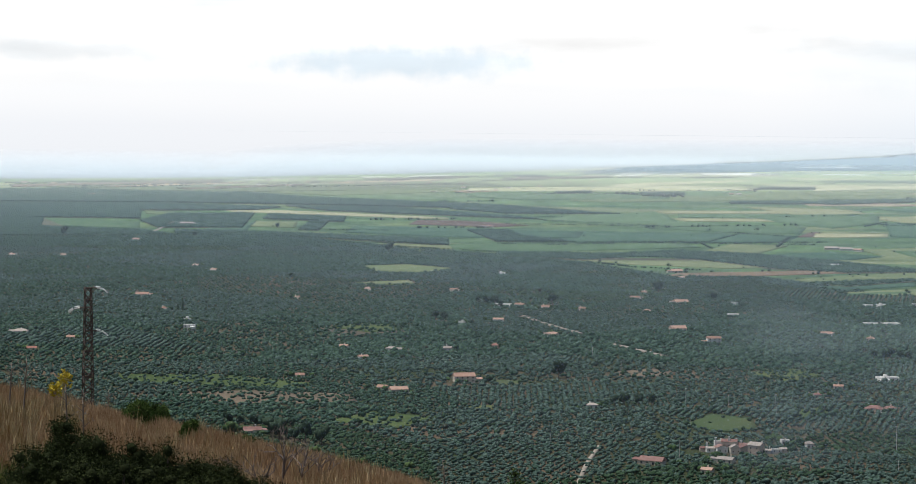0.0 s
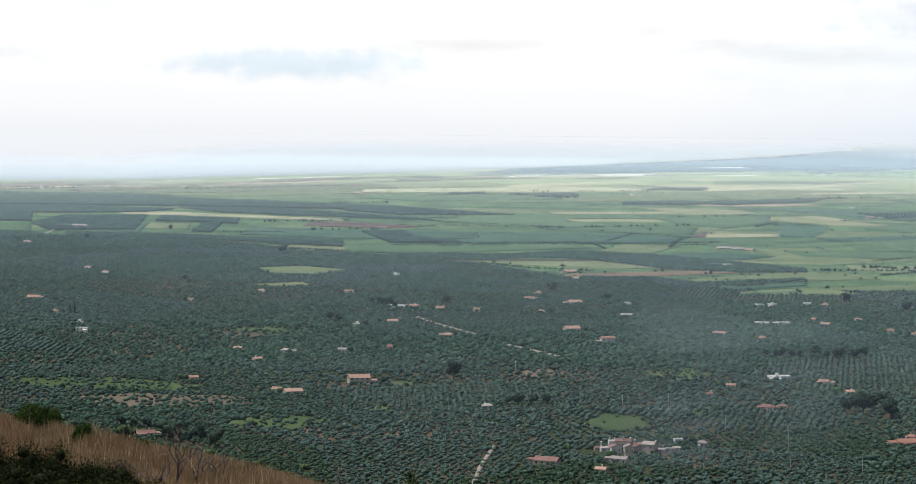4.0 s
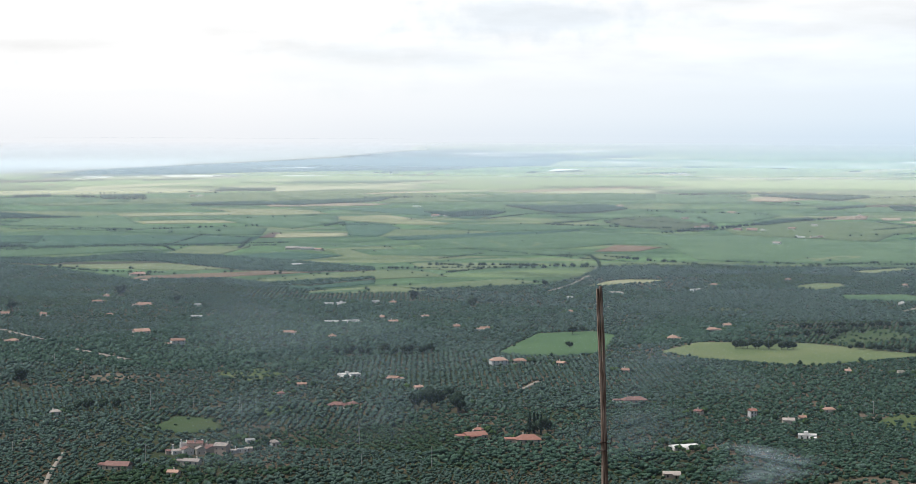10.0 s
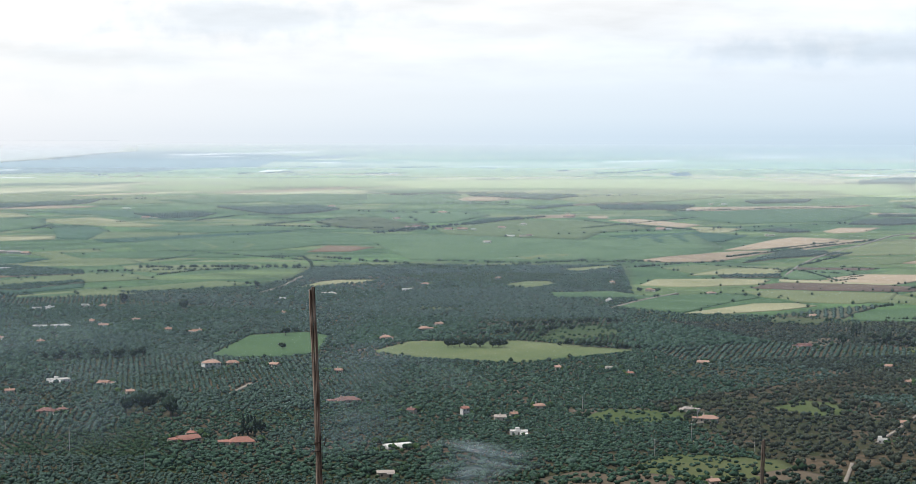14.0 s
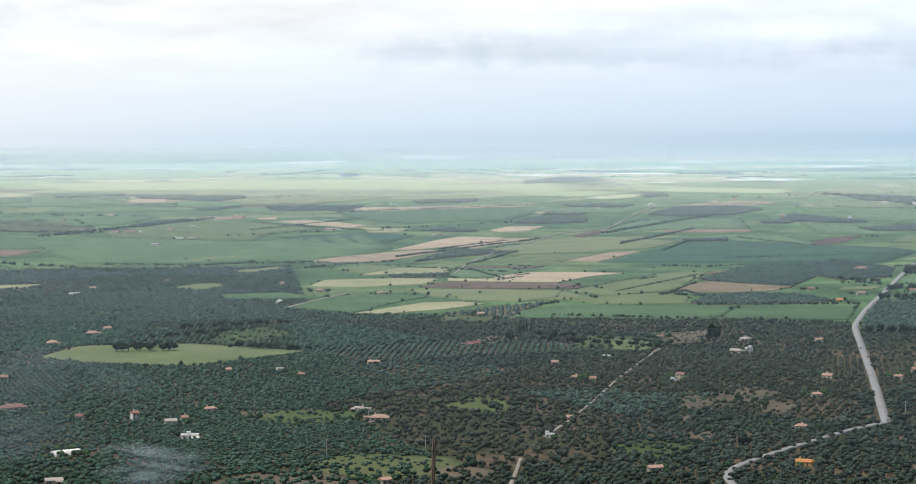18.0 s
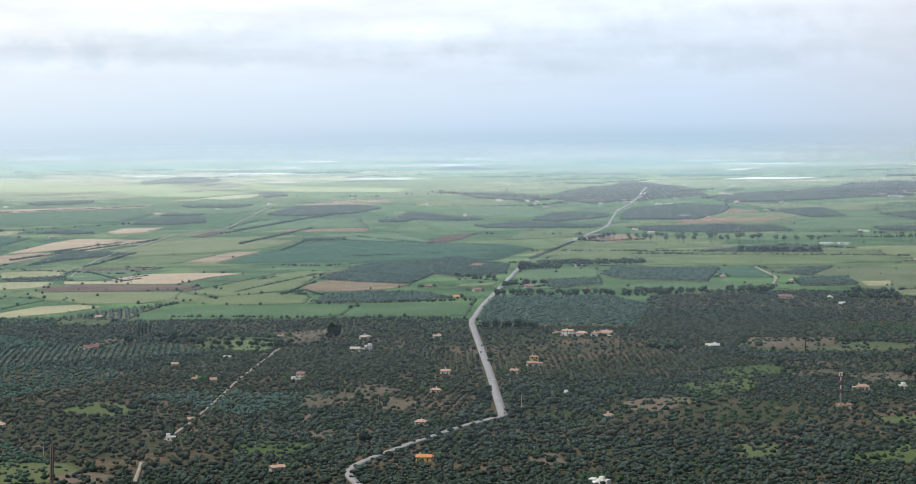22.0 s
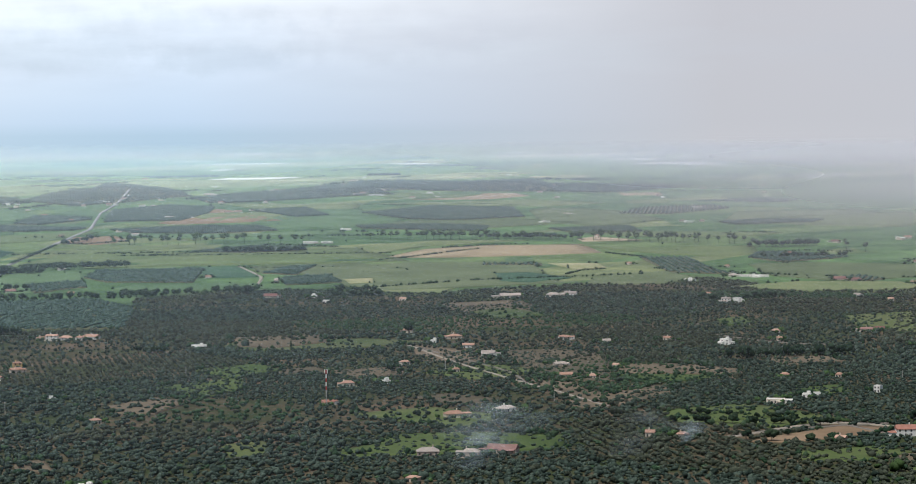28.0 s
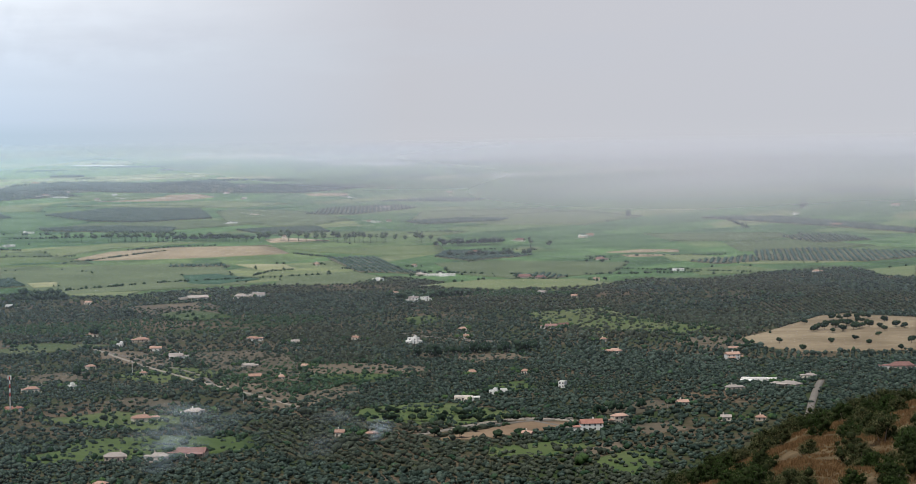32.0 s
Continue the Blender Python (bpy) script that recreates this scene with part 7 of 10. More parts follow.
def sky_paint(name, thin):
    """The glowing overcast sky by bearing and elevation; thin: see-through by the veil, as painted haze."""
    m, n, l, b = nodes_of(name)
    n.remove(b)
    at = n.new("ShaderNodeAttribute")
    at.attribute_name = "sky"
    sep = n.new("ShaderNodeSeparateXYZ")
    l.new(at.outputs["Vector"], sep.inputs[0])

    def span(out, a, b2):
        o = n.new("ShaderNodeMapRange")
        o.inputs["From Min"].default_value, o.inputs["From Max"].default_value = a, b2
        l.new(out, o.inputs["Value"])
        return o.outputs[0]

    def blend(f, a, b2, mode="MIX"):
        o = n.new("ShaderNodeMix")
        o.data_type, o.blend_type = "RGBA", mode
        l.new(f, o.inputs["Factor"])
        for s, v in (("A", a), ("B", b2)):
            if isinstance(v, tuple):
                o.inputs[s].default_value = (*v, 1)
            else:
                l.new(v, o.inputs[s])
        return o.outputs["Result"]
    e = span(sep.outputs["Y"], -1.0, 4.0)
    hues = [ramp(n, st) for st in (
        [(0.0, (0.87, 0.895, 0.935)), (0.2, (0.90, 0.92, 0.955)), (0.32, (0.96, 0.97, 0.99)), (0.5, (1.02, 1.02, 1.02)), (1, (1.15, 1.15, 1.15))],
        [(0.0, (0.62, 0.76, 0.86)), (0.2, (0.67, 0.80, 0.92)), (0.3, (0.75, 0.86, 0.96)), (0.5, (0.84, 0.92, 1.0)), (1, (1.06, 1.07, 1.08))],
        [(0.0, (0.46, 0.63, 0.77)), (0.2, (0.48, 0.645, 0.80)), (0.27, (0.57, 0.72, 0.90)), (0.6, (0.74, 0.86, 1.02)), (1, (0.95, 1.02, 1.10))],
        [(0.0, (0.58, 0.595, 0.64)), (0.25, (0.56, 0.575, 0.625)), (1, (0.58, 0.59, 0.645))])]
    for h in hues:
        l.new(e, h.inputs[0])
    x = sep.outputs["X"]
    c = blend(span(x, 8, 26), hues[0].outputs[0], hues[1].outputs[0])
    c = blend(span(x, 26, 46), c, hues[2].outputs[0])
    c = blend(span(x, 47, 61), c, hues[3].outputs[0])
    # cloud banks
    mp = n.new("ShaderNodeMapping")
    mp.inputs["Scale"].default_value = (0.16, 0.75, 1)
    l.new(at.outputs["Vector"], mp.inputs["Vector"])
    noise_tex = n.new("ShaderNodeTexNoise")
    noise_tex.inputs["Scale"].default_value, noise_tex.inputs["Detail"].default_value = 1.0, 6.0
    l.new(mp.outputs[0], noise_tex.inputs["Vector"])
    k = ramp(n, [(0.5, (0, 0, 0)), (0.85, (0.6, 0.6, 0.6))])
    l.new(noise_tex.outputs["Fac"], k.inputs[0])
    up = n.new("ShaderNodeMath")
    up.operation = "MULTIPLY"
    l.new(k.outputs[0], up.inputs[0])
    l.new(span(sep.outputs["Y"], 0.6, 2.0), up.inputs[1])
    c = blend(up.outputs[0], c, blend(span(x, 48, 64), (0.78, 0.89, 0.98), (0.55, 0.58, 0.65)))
    edge = n.new("ShaderNodeTexNoise")
    edge.inputs["Scale"].default_value, edge.inputs["Detail"].default_value = 1.4, 5.0
    l.new(at.outputs["Vector"], edge.inputs["Vector"])
    for (a0, e0, wa, we), tint, amount in BANKS:
        mp = n.new("ShaderNodeMapping")
        mp.vector_type = "TEXTURE"
        mp.inputs["Location"].default_value, mp.inputs["Scale"].default_value = (a0, e0, 0), (1.4 * wa, 1.15 * we, 1)
        l.new(at.outputs["Vector"], mp.inputs["Vector"])
        ln = n.new("ShaderNodeVectorMath")
        ln.operation = "LENGTH"
        l.new(mp.outputs[0], ln.inputs[0])
        sm = n.new("ShaderNodeMath")
        sm.operation = "MULTIPLY_ADD"
        sm.inputs[1].default_value = 1.6
        l.new(edge.outputs["Fac"], sm.inputs[0])
        l.new(ln.outputs["Value"], sm.inputs[2])
        mr = n.new("ShaderNodeMapRange")
        mr.interpolation_type = "SMOOTHSTEP"
        mr.inputs["From Min"].default_value, mr.inputs["From Max"].default_value = 1.95, 1.1
        mr.inputs["To Max"].default_value = (0.62 if a0 < 22 else 0.4) * amount
        l.new(sm.outputs[0], mr.inputs["Value"])
        c = blend(mr.outputs[0], c, tint)
    # billows: tops lighter, undersides greyer
    layers = []
    for lift in (0.0, 0.22):
        mp = n.new("ShaderNodeMapping")
        mp.inputs["Location"].default_value, mp.inputs["Scale"].default_value = (3.7, lift, 0), (0.13, 0.6, 1)
        l.new(at.outputs["Vector"], mp.inputs["Vector"])
        tex = n.new("ShaderNodeTexNoise")
        tex.inputs["Scale"].default_value, tex.inputs["Detail"].default_value, tex.inputs["Roughness"].default_value = 1.0, 6.0, 0.5
        l.new(mp.outputs[0], tex.inputs["Vector"])
        layers.append(tex.outputs["Fac"])
    rel = n.new("ShaderNodeMath")
    rel.operation = "SUBTRACT"
    l.new(layers[0], rel.inputs[0])
    l.new(layers[1], rel.inputs[1])
    mask = n.new("ShaderNodeMath")
    mask.operation = "MULTIPLY"
    l.new(span(sep.outputs["Y"], 0.9, 2.2), mask.inputs[0])
    l.new(span(x, 62, 46), mask.inputs[1])
    amp = n.new("ShaderNodeMath")
    amp.operation = "MULTIPLY"
    l.new(rel.outputs[0], amp.inputs[0])
    l.new(mask.outputs[0], amp.inputs[1])
    gain = n.new("ShaderNodeMath")
    gain.operation = "MULTIPLY_ADD"
    gain.inputs[1].default_value, gain.inputs[2].default_value = 0.7, 1.0
    l.new(amp.outputs[0], gain.inputs[0])
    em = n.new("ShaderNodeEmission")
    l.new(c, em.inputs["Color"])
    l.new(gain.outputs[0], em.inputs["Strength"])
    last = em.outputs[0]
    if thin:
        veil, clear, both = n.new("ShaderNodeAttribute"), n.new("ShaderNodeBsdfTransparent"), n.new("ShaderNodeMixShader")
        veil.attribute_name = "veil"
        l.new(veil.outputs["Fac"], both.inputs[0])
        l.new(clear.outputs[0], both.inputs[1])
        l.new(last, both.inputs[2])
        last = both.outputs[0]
    l.new(last, n["Material Output"].inputs["Surface"])
    return name


far_sky()


# ---------------------------------------------------------------- single trees
def leafy(k, lumps, radius, squash, sub=2, spread=0.6, lift=0.0):
    """A crown of uneven clumps with gaps between them."""
    V, F, n = [], [], 0
    for i in range(lumps):
        v, f = lump(k, sub)
        v = v * (1 + 0.25 * np.sin(v[:, :1] * 7 + i) * np.sin(v[:, 1:2] * 6 + 2 * i) * np.sin(v[:, 2:] * 5 + i))
        a, q = i * 2.4, math.sqrt((i + 0.3) / lumps)
        size = radius * k.uniform(0.34, 0.52)
        at = np.array([math.cos(a) * q * spread, math.sin(a) * q * spread, k.uniform(-0.25, 0.45) * squash]) * radius
        V.append(v * size * (1, 1, 0.85) + at + (0, 0, lift))
        F.append(f + n)
        n += len(v)
    return np.vstack(V), np.vstack(F)


def limbs(k, height_, radius, count):
    bm = bmesh.new()

    def limb(a, b, r0, r1):
        a, b = Vector(a), Vector(b)
        m = Matrix.Translation((a + b) / 2) @ (b - a).to_track_quat("Z", "Y").to_matrix().to_4x4()
        bmesh.ops.create_cone(bm, cap_ends=True, segments=6, radius1=r0, radius2=r1, depth=(b - a).length, matrix=m)
    top = (k.uniform(-0.1, 0.1) * height_, k.uniform(-0.1, 0.1) * height_, height_)
    limb((0, 0, -0.4), top, radius, radius * 0.7)
    for i in range(count):
        a = 2 * math.pi * i / max(count, 1) + k.uniform(0, 1)
        limb(top, (top[0] + math.cos(a) * height_ * 0.6, top[1] + math.sin(a) * height_ * 0.6, height_ * 1.55), radius * 0.6, radius * 0.25)
    return bm


TREE_KINDS = {}


def tree_kind(kind):
    """The pattern trees, built once: a trunk with limbs and a clumpy crown, about 1 m in half-width times size."""
    if kind not in TREE_KINDS:
        k = np.random.default_rng(len(kind) * 11)
        made = []
        for i in range(4):
            if kind == "cypress":
                V, F, n = [], [], 0
                for j in range(9):
                    v, f = lump(k, 1)
                    w = 0.62 * math.sin(math.pi * (0.18 + 0.78 * j / 9.5)) + 0.08
                    V.append(v * (w, w, 0.75) + (k.uniform(-0.1, 0.1), k.uniform(-0.1, 0.1), 0.6 + 0.72 * j))
                    F.append(f + n)
                    n += len(v)
                crown, mat, trunk = (np.vstack(V), np.vstack(F)), "pine_leaf", limbs(k, 1.0, 0.12, 0)
            elif kind == "gum":
                crown, mat, trunk = leafy(k, 9, 1.0, 1.5, 1, 0.55, 2.0), "broad_leaf", limbs(k, 1.3, 0.09, 4)
            elif kind == "oak":
                crown, mat, trunk = leafy(k, 10, 1.05, 0.7, 1, 0.7, 1.0), "oak_leaf", limbs(k, 0.6, 0.1, 4)
            elif kind == "bush":
                crown, mat, trunk = leafy(k, 8, 1.05, 0.6, 1, 0.7, 0.5), "broad_leaf", limbs(k, 0.3, 0.08, 3)
            else:
                crown, mat, trunk = leafy(k, 11, 1.05, 0.9, 1, 0.65, 1.15), "pine_leaf", limbs(k, 0.7, 0.1, 4)
            made.append((quick_mesh("crown", *crown, mat, True), trunk_mesh(trunk)))
        TREE_KINDS[kind] = made
    return TREE_KINDS[kind]


def trunk_mesh(bm):
    me = bpy.data.meshes.new("trunk")
    bm.to_mesh(me)
    bm.free()
    me.materials.append(MATS["bark"])
    return me


def tree(x, y, size, kind):
    k = random.Random(int(x * 3 + y * 5))
    SPOTS.append((x, y, size))
    words = dict(cypress="slender dark green cypress", gum="tall thin-crowned roadside gum tree", oak="round dark green field tree", bush="bright green bushy tree", pine="dense dark green pine")
    base = new("cypress" if kind == "cypress" else "tree")
    tagged(base, words[kind] + (" beside a grove" if kind != "oak" else " standing in open ground"), "tree", "single trees of the plain")
    s = size * float(shrink(x, y))
    base.matrix_world = Matrix.Translation(place(x, y, float(height(np.array(x), np.array(y))))) @ pose(0, 0, 0, 0, 0, k.uniform(0, 360)) @ Matrix.Diagonal((s, s, s * k.uniform(0.95, 1.2) * (1.3 if kind == "pine" else 1.0), 1))
    crown, trunk = k.choice(tree_kind(kind))
    for name, me in (("trunk", trunk), ("crown", crown)):
        new(name, me).parent = base


def tree_row(x0, y0, x1, y1, count, size, kind):
    k = random.Random(int(x0 + y1))
    for i in range(count):
        u = (i + k.uniform(-0.3, 0.3)) / max(count - 1, 1)
        if math.hypot(x0 + x1, y0 + y1) / 2 > 2350:
            SPOTS.append((x0 + (x1 - x0) * u, y0 + (y1 - y0) * u, size))
            FAR_TREES.setdefault(kind, []).append((x0 + (x1 - x0) * u + k.uniform(-3, 3), y0 + (y1 - y0) * u + k.uniform(-3, 3), size * k.uniform(0.75, 1.2)))
        else:
            tree(x0 + (x1 - x0) * u + k.uniform(-3, 3), y0 + (y1 - y0) * u + k.uniform(-3, 3), size * k.uniform(0.75, 1.2), kind)


def hedge(x0, y0, x1, y1, size, gap=1.5):
    """A boundary of shrubs and small trees, too many to count."""
    HEDGES.append((x0, y0, x1, y1, size, gap))


HEDGES = []
FAR_TREES = {}
SPOTS = []
surface("oak_leaf", [(0.009, 0.019, 0.011), (0.016, 0.030, 0.017), (0.030, 0.048, 0.026)], 0.4, 0.8, 0.9, per="object", fine=6.0)
surface("hedge_leaf", [(0.012, 0.030, 0.016), (0.022, 0.046, 0.025), (0.045, 0.075, 0.04)], 0.4, 0.8, 0.9, per="island", fine=6.0)

tree(-108, 3458, 7.0, "pine")
tree(-352, 4250, 4.0, "pine")
tree(249, 2662, 6.5, "pine")
tree(-21, 2254, 4.3, "pine")
tree(-12, 2241, 4.2, "pine")
tree(83, 1735, 5.2, "pine")
tree(110, 2466, 4.7, "pine")
tree(44, 2433, 5.3, "pine")
tree(34, 2464, 4.0, "pine")
tree(-218, 2858, 2.7, "pine")
tree(25, 2496, 2.7, "pine")
tree(50, 2426, 3.0, "pine")
tree(-702, 3872, 7.4, "pine")
tree(-470, 3881, 4.2, "pine")
tree(-300, 2333, 1.3, "cypress")
tree(-295, 2334, 1.9, "cypress")
tree_row(114, 1565, 146, 1571, 6, 3.4, "pine")
tree_row(-147, 1414, -118, 1405, 4, 5.0, "bush")
tree_row(-120, 1389, -80, 1356, 6, 4.4, "pine")
tree_row(-148, 1442, -101, 1434, 7, 3.1, "pine")
tree(-194, 1391, 4.6, "bush")
tree(-177, 1366, 4.1, "bush")
tree(-211, 1417, 3.9, "bush")
tree(-69, 1289, 3.5, "bush")
tree(-55, 1279, 3.5, "bush")
tree(-86, 1323, 4.3, "bush")
tree(-158, 1330, 3.6, "bush")
tree(-27, 1270, 3.1, "bush")
tree(584, 2524, 4.9, "pine")
tree(633, 2434, 5.1, "pine")
tree(109, 2457, 6.0, "pine")
tree(250, 2676, 5.4, "pine")
tree(304, 2549, 4.2, "pine")
tree(379, 1552, 4.3, "pine")
tree(383, 1513, 4.7, "pine")
tree(362, 1545, 3.9, "pine")
tree(394, 1586, 3.5, "pine")
tree_row(373, 1912, 402, 1912, 5, 3.4, "pine")
tree_row(416, 1912, 462, 1913, 8, 3.7, "pine")
tree(403, 1395, 2.0, "cypress")
tree(410, 1400, 1.8, "cypress")
tree_row(401, 1387, 415, 1400, 3, 2.7, "pine")
tree(643, 2072, 5.3, "oak")
tree(601, 1947, 3.6, "oak")
tree(660, 2095, 3.6, "oak")
tree(368, 1531, 5.6, "pine")
tree(383, 1511, 5.1, "pine")
tree(370, 1565, 3.9, "pine")
tree(400, 1387, 1.6, "cypress")
tree(405, 1391, 1.8, "cypress")
tree(408, 1385, 4.3, "pine")
tree_row(750, 1905, 797, 1883, 10, 4.4, "oak")
tree_row(769, 1934, 807, 1929, 5, 3.7, "oak")
tree_row(870, 1954, 932, 2055, 5, 3.6, "oak")
tree_row(856, 1881, 910, 1819, 9, 3.6, "oak")
tree_row(830, 2000, 932, 2025, 9, 3.8, "oak")
tree_row(899, 2086, 1016, 2088, 12, 4.0, "oak")
tree(407, 1381, 2.0, "cypress")
tree(385, 1513, 1.9, "cypress")
tree(355, 1530, 4.7, "pine")
tree(381, 1504, 5.1, "pine")
tree(405, 1389, 3.5, "pine")
tree(1185, 1881, 3.0, "pine")
tree(1180, 1876, 1.8, "cypress")
tree(1186, 1874, 1.5, "cypress")
tree(1190, 1872, 1.5, "cypress")
tree(807, 2726, 4.2, "pine")
tree(630, 2424, 4.4, "pine")
tree(587, 2537, 4.6, "pine")
tree(1107, 1780, 4.5, "pine")
tree(1152, 1773, 5.1, "pine")
tree(1185, 1797, 4.1, "pine")
tree(1215, 1797, 3.5, "pine")
tree_row(1148, 1788, 1197, 1664, 14, 3.4, "oak")
tree(1273, 1673, 6.8, "pine")
tree(1281, 1691, 4.0, "pine")
tree(1167, 1858, 1.8, "cypress")
tree(1170, 1855, 1.5, "cypress")
tree_row(1178, 1840, 1229, 1679, 12, 3.4, "oak")
tree_row(1794, 2019, 1831, 1987, 7, 4.7, "pine")
tree_row(1840, 1980, 1892, 1935, 8, 4.4, "pine")
tree_row(1884, 1917, 1952, 1884, 9, 4.4, "pine")
tree_row(2173, 2390, 2222, 2385, 6, 6.1, "pine")
tree_row(2275, 2435, 2400, 2366, 16, 5.0, "pine")
tree_row(1895, 2123, 1969, 2118, 8, 5.0, "pine")
tree_row(1470, 1675, 1503, 1631, 12, 3.9, "pine")
tree_row(2811, 2930, 2943, 2995, 7, 5.6, "pine")
tree_row(2910, 2962, 3086, 2740, 16, 5.0, "gum")
tree_row(1970, 2304, 1990, 2254, 7, 4.1, "pine")
tree(2142, 2362, 5.2, "oak")
tree(2265, 2367, 4.4, "oak")
tree(862, 1101, 4.9, "oak")
tree(1774, 2895, 0.0, "oak")
tree_row(1923, 1918, 1992, 1852, 14, 5.1, "pine")
tree_row(2032, 1848, 2034, 1791, 5, 5.9, "pine")
tree_row(2122, 1716, 2131, 1668, 6, 5.1, "pine")
tree_row(2743, 2467, 2826, 2368, 18, 5.5, "pine")
tree_row(2155, 2373, 2206, 2346, 7, 6.9, "pine")
tree_row(2265, 2408, 2366, 2333, 16, 4.9, "pine")
tree_row(2840, 2831, 3054, 2559, 18, 6.5, "gum")
tree_row(3207, 2516, 3273, 2322, 14, 6.0, "gum")
tree_row(3314, 2338, 3372, 2158, 20, 6.0, "pine")
tree_row(3336, 2135, 3377, 1911, 14, 6.3, "gum")
tree_row(1438, 1404, 1451, 1387, 4, 3.5, "oak")
tree(1504, 1315, 1.1, "cypress")
tree(1521, 1291, 1.4, "cypress")
tree(1715, 1302, 4.7, "pine")
tree(1422, 1098, 3.9, "pine")
tree(1406, 1077, 2.9, "pine")
tree_row(2058, 1673, 2076, 1617, 7, 5.0, "pine")
tree_row(2226, 1257, 2211, 1221, 4, 5.5, "pine")
tree_row(2242, 1207, 2286, 1183, 6, 5.2, "pine")
tree_row(1662, 910, 1742, 834, 22, 3.9, "pine")
tree_row(3253, 2410, 3295, 2131, 16, 6.4, "gum")
tree_row(3315, 2044, 3350, 1801, 14, 6.2, "gum")
tree_row(3251, 1743, 3344, 1661, 14, 6.5, "pine")
tree(3201, 1508, 5.7, "gum")
tree(3256, 1568, 5.9, "gum")
tree_row(2989, 1576, 3075, 1486, 12, 4.6, "pine")
tree_row(1999, 664, 2111, 644, 9, 3.8, "oak")
tree_row(2074, 674, 2055, 615, 10, 3.8, "oak")
tree_row(2125, 685, 2158, 652, 6, 3.9, "oak")
tree_row(1994, 642, 2043, 629, 5, 3.7, "oak")
tree(1831, 616, 3.1, "oak")
tree(1976, 591, 3.3, "oak")
tree(2072, 602, 4.1, "oak")
tree(2063, 591, 3.5, "oak")
tree(1922, 544, 4.3, "oak")
tree(1860, 536, 3.1, "oak")
tree(2048, 672, 2.9, "oak")
tree(1165, 529, 5.2, "bush")
tree(1339, 646, 3.2, "bush")
tree(1171, 544, 2.5, "bush")
tree_row(1367, 608, 1413, 592, 8, 2.9, "pine")
tree_row(1280, 745, 1319, 648, 14, 3.2, "oak")
tree_row(1320, 759, 1337, 684, 9, 2.6, "oak")
tree(1234, 665, 3.4, "oak")
tree(1235, 647, 4.2, "oak")
tree(1263, 650, 2.7, "oak")
tree(1240, 622, 3.8, "oak")
hedge(939, 3681, 1133, 3151, 1.4, 1.5)
hedge(1304, 3141, 1550, 3100, 2.3, 1.5)
hedge(1464, 2969, 1628, 3029, 2.3, 1.5)
hedge(1743, 3161, 2300, 3584, 2.1, 1.5)
hedge(1724, 2901, 2007, 3202, 1.9, 1.5)
hedge(2314, 3329, 2820, 3783, 2.4, 1.5)
hedge(1232, 2098, 1433, 2193, 1.7, 1.5)
hedge(1496, 4204, 2195, 4905, 3.3, 1.5)
hedge(1377, 4644, 1668, 4320, 2.6, 1.5)
hedge(767, 3212, 1004, 3164, 2.7, 1.5)
hedge(1110, 3404, 1216, 3006, 2.8, 1.5)
hedge(1199, 3008, 1482, 3158, 2.7, 1.5)
hedge(211, 3792, 676, 3940, 1.6, 1.5)
hedge(83, 3828, 414, 3908, 1.6, 1.5)
hedge(-226, 3753, 72, 3509, 1.5, 1.5)
hedge(147, 3735, 460, 3916, 1.6, 1.5)
hedge(93, 4570, 445, 4519, 1.8, 1.5)
hedge(417, 3857, 636, 3839, 1.6, 1.5)
hedge(486, 3517, 636, 3154, 1.8, 1.5)
hedge(636, 3154, 927, 3132, 2.2, 1.5)
hedge(863, 3207, 1119, 3061, 2.7, 1.5)
hedge(1984, 4252, 2537, 4751, 2.0, 1.5)
hedge(2664, 5154, 3402, 5365, 2.5, 1.5)
hedge(1547, 3156, 1690, 2718, 1.8, 1.5)
hedge(2536, 3711, 3795, 4794, 2.9, 1.5)
hedge(1589, 2300, 1883, 2515, 1.6, 1.5)
hedge(2194, 2850, 2518, 2806, 1.5, 1.5)
hedge(1567, 2361, 1838, 2554, 1.2, 1.5)
hedge(1605, 2218, 1791, 2393, 1.5, 1.5)
hedge(1553, 2074, 1726, 1976, 2.1, 1.5)
hedge(1315, 2041, 1540, 1783, 1.9, 1.5)
hedge(2343, 2562, 2784, 2925, 2.0, 1.5)
hedge(2528, 2776, 2762, 2471, 2.0, 1.5)
hedge(2575, 2567, 2849, 2198, 1.9, 1.5)
hedge(2653, 2081, 3013, 2137, 1.9, 1.5)
hedge(2650, 1869, 2709, 1805, 2.6, 1.5)
hedge(2127, 1744, 2376, 1685, 2.3, 1.5)
hedge(2376, 1685, 2580, 1548, 2.0, 1.5)
hedge(2443, 2186, 2473, 2039, 1.3, 1.5)
hedge(3235, 2740, 3448, 2473, 2.9, 1.5)
hedge(4838, 4617, 5479, 4064, 4.5, 1.5)
hedge(5687, 4559, 6642, 3759, 4.0, 1.5)
hedge(2695, 1603, 2644, 1332, 2.1, 1.5)
hedge(2758, 1621, 2940, 1770, 1.8, 1.5)
hedge(2651, 1308, 2604, 1225, 2.4, 1.5)
hedge(3042, 1371, 3151, 1183, 1.8, 1.5)
hedge(2804, 1209, 2776, 951, 1.6, 1.5)
hedge(5643, 4651, 6467, 3984, 5.0, 1.5)
hedge(1954, 945, 1929, 742, 1.7, 1.5)
hedge(2064, 931, 2018, 758, 1.5, 1.5)
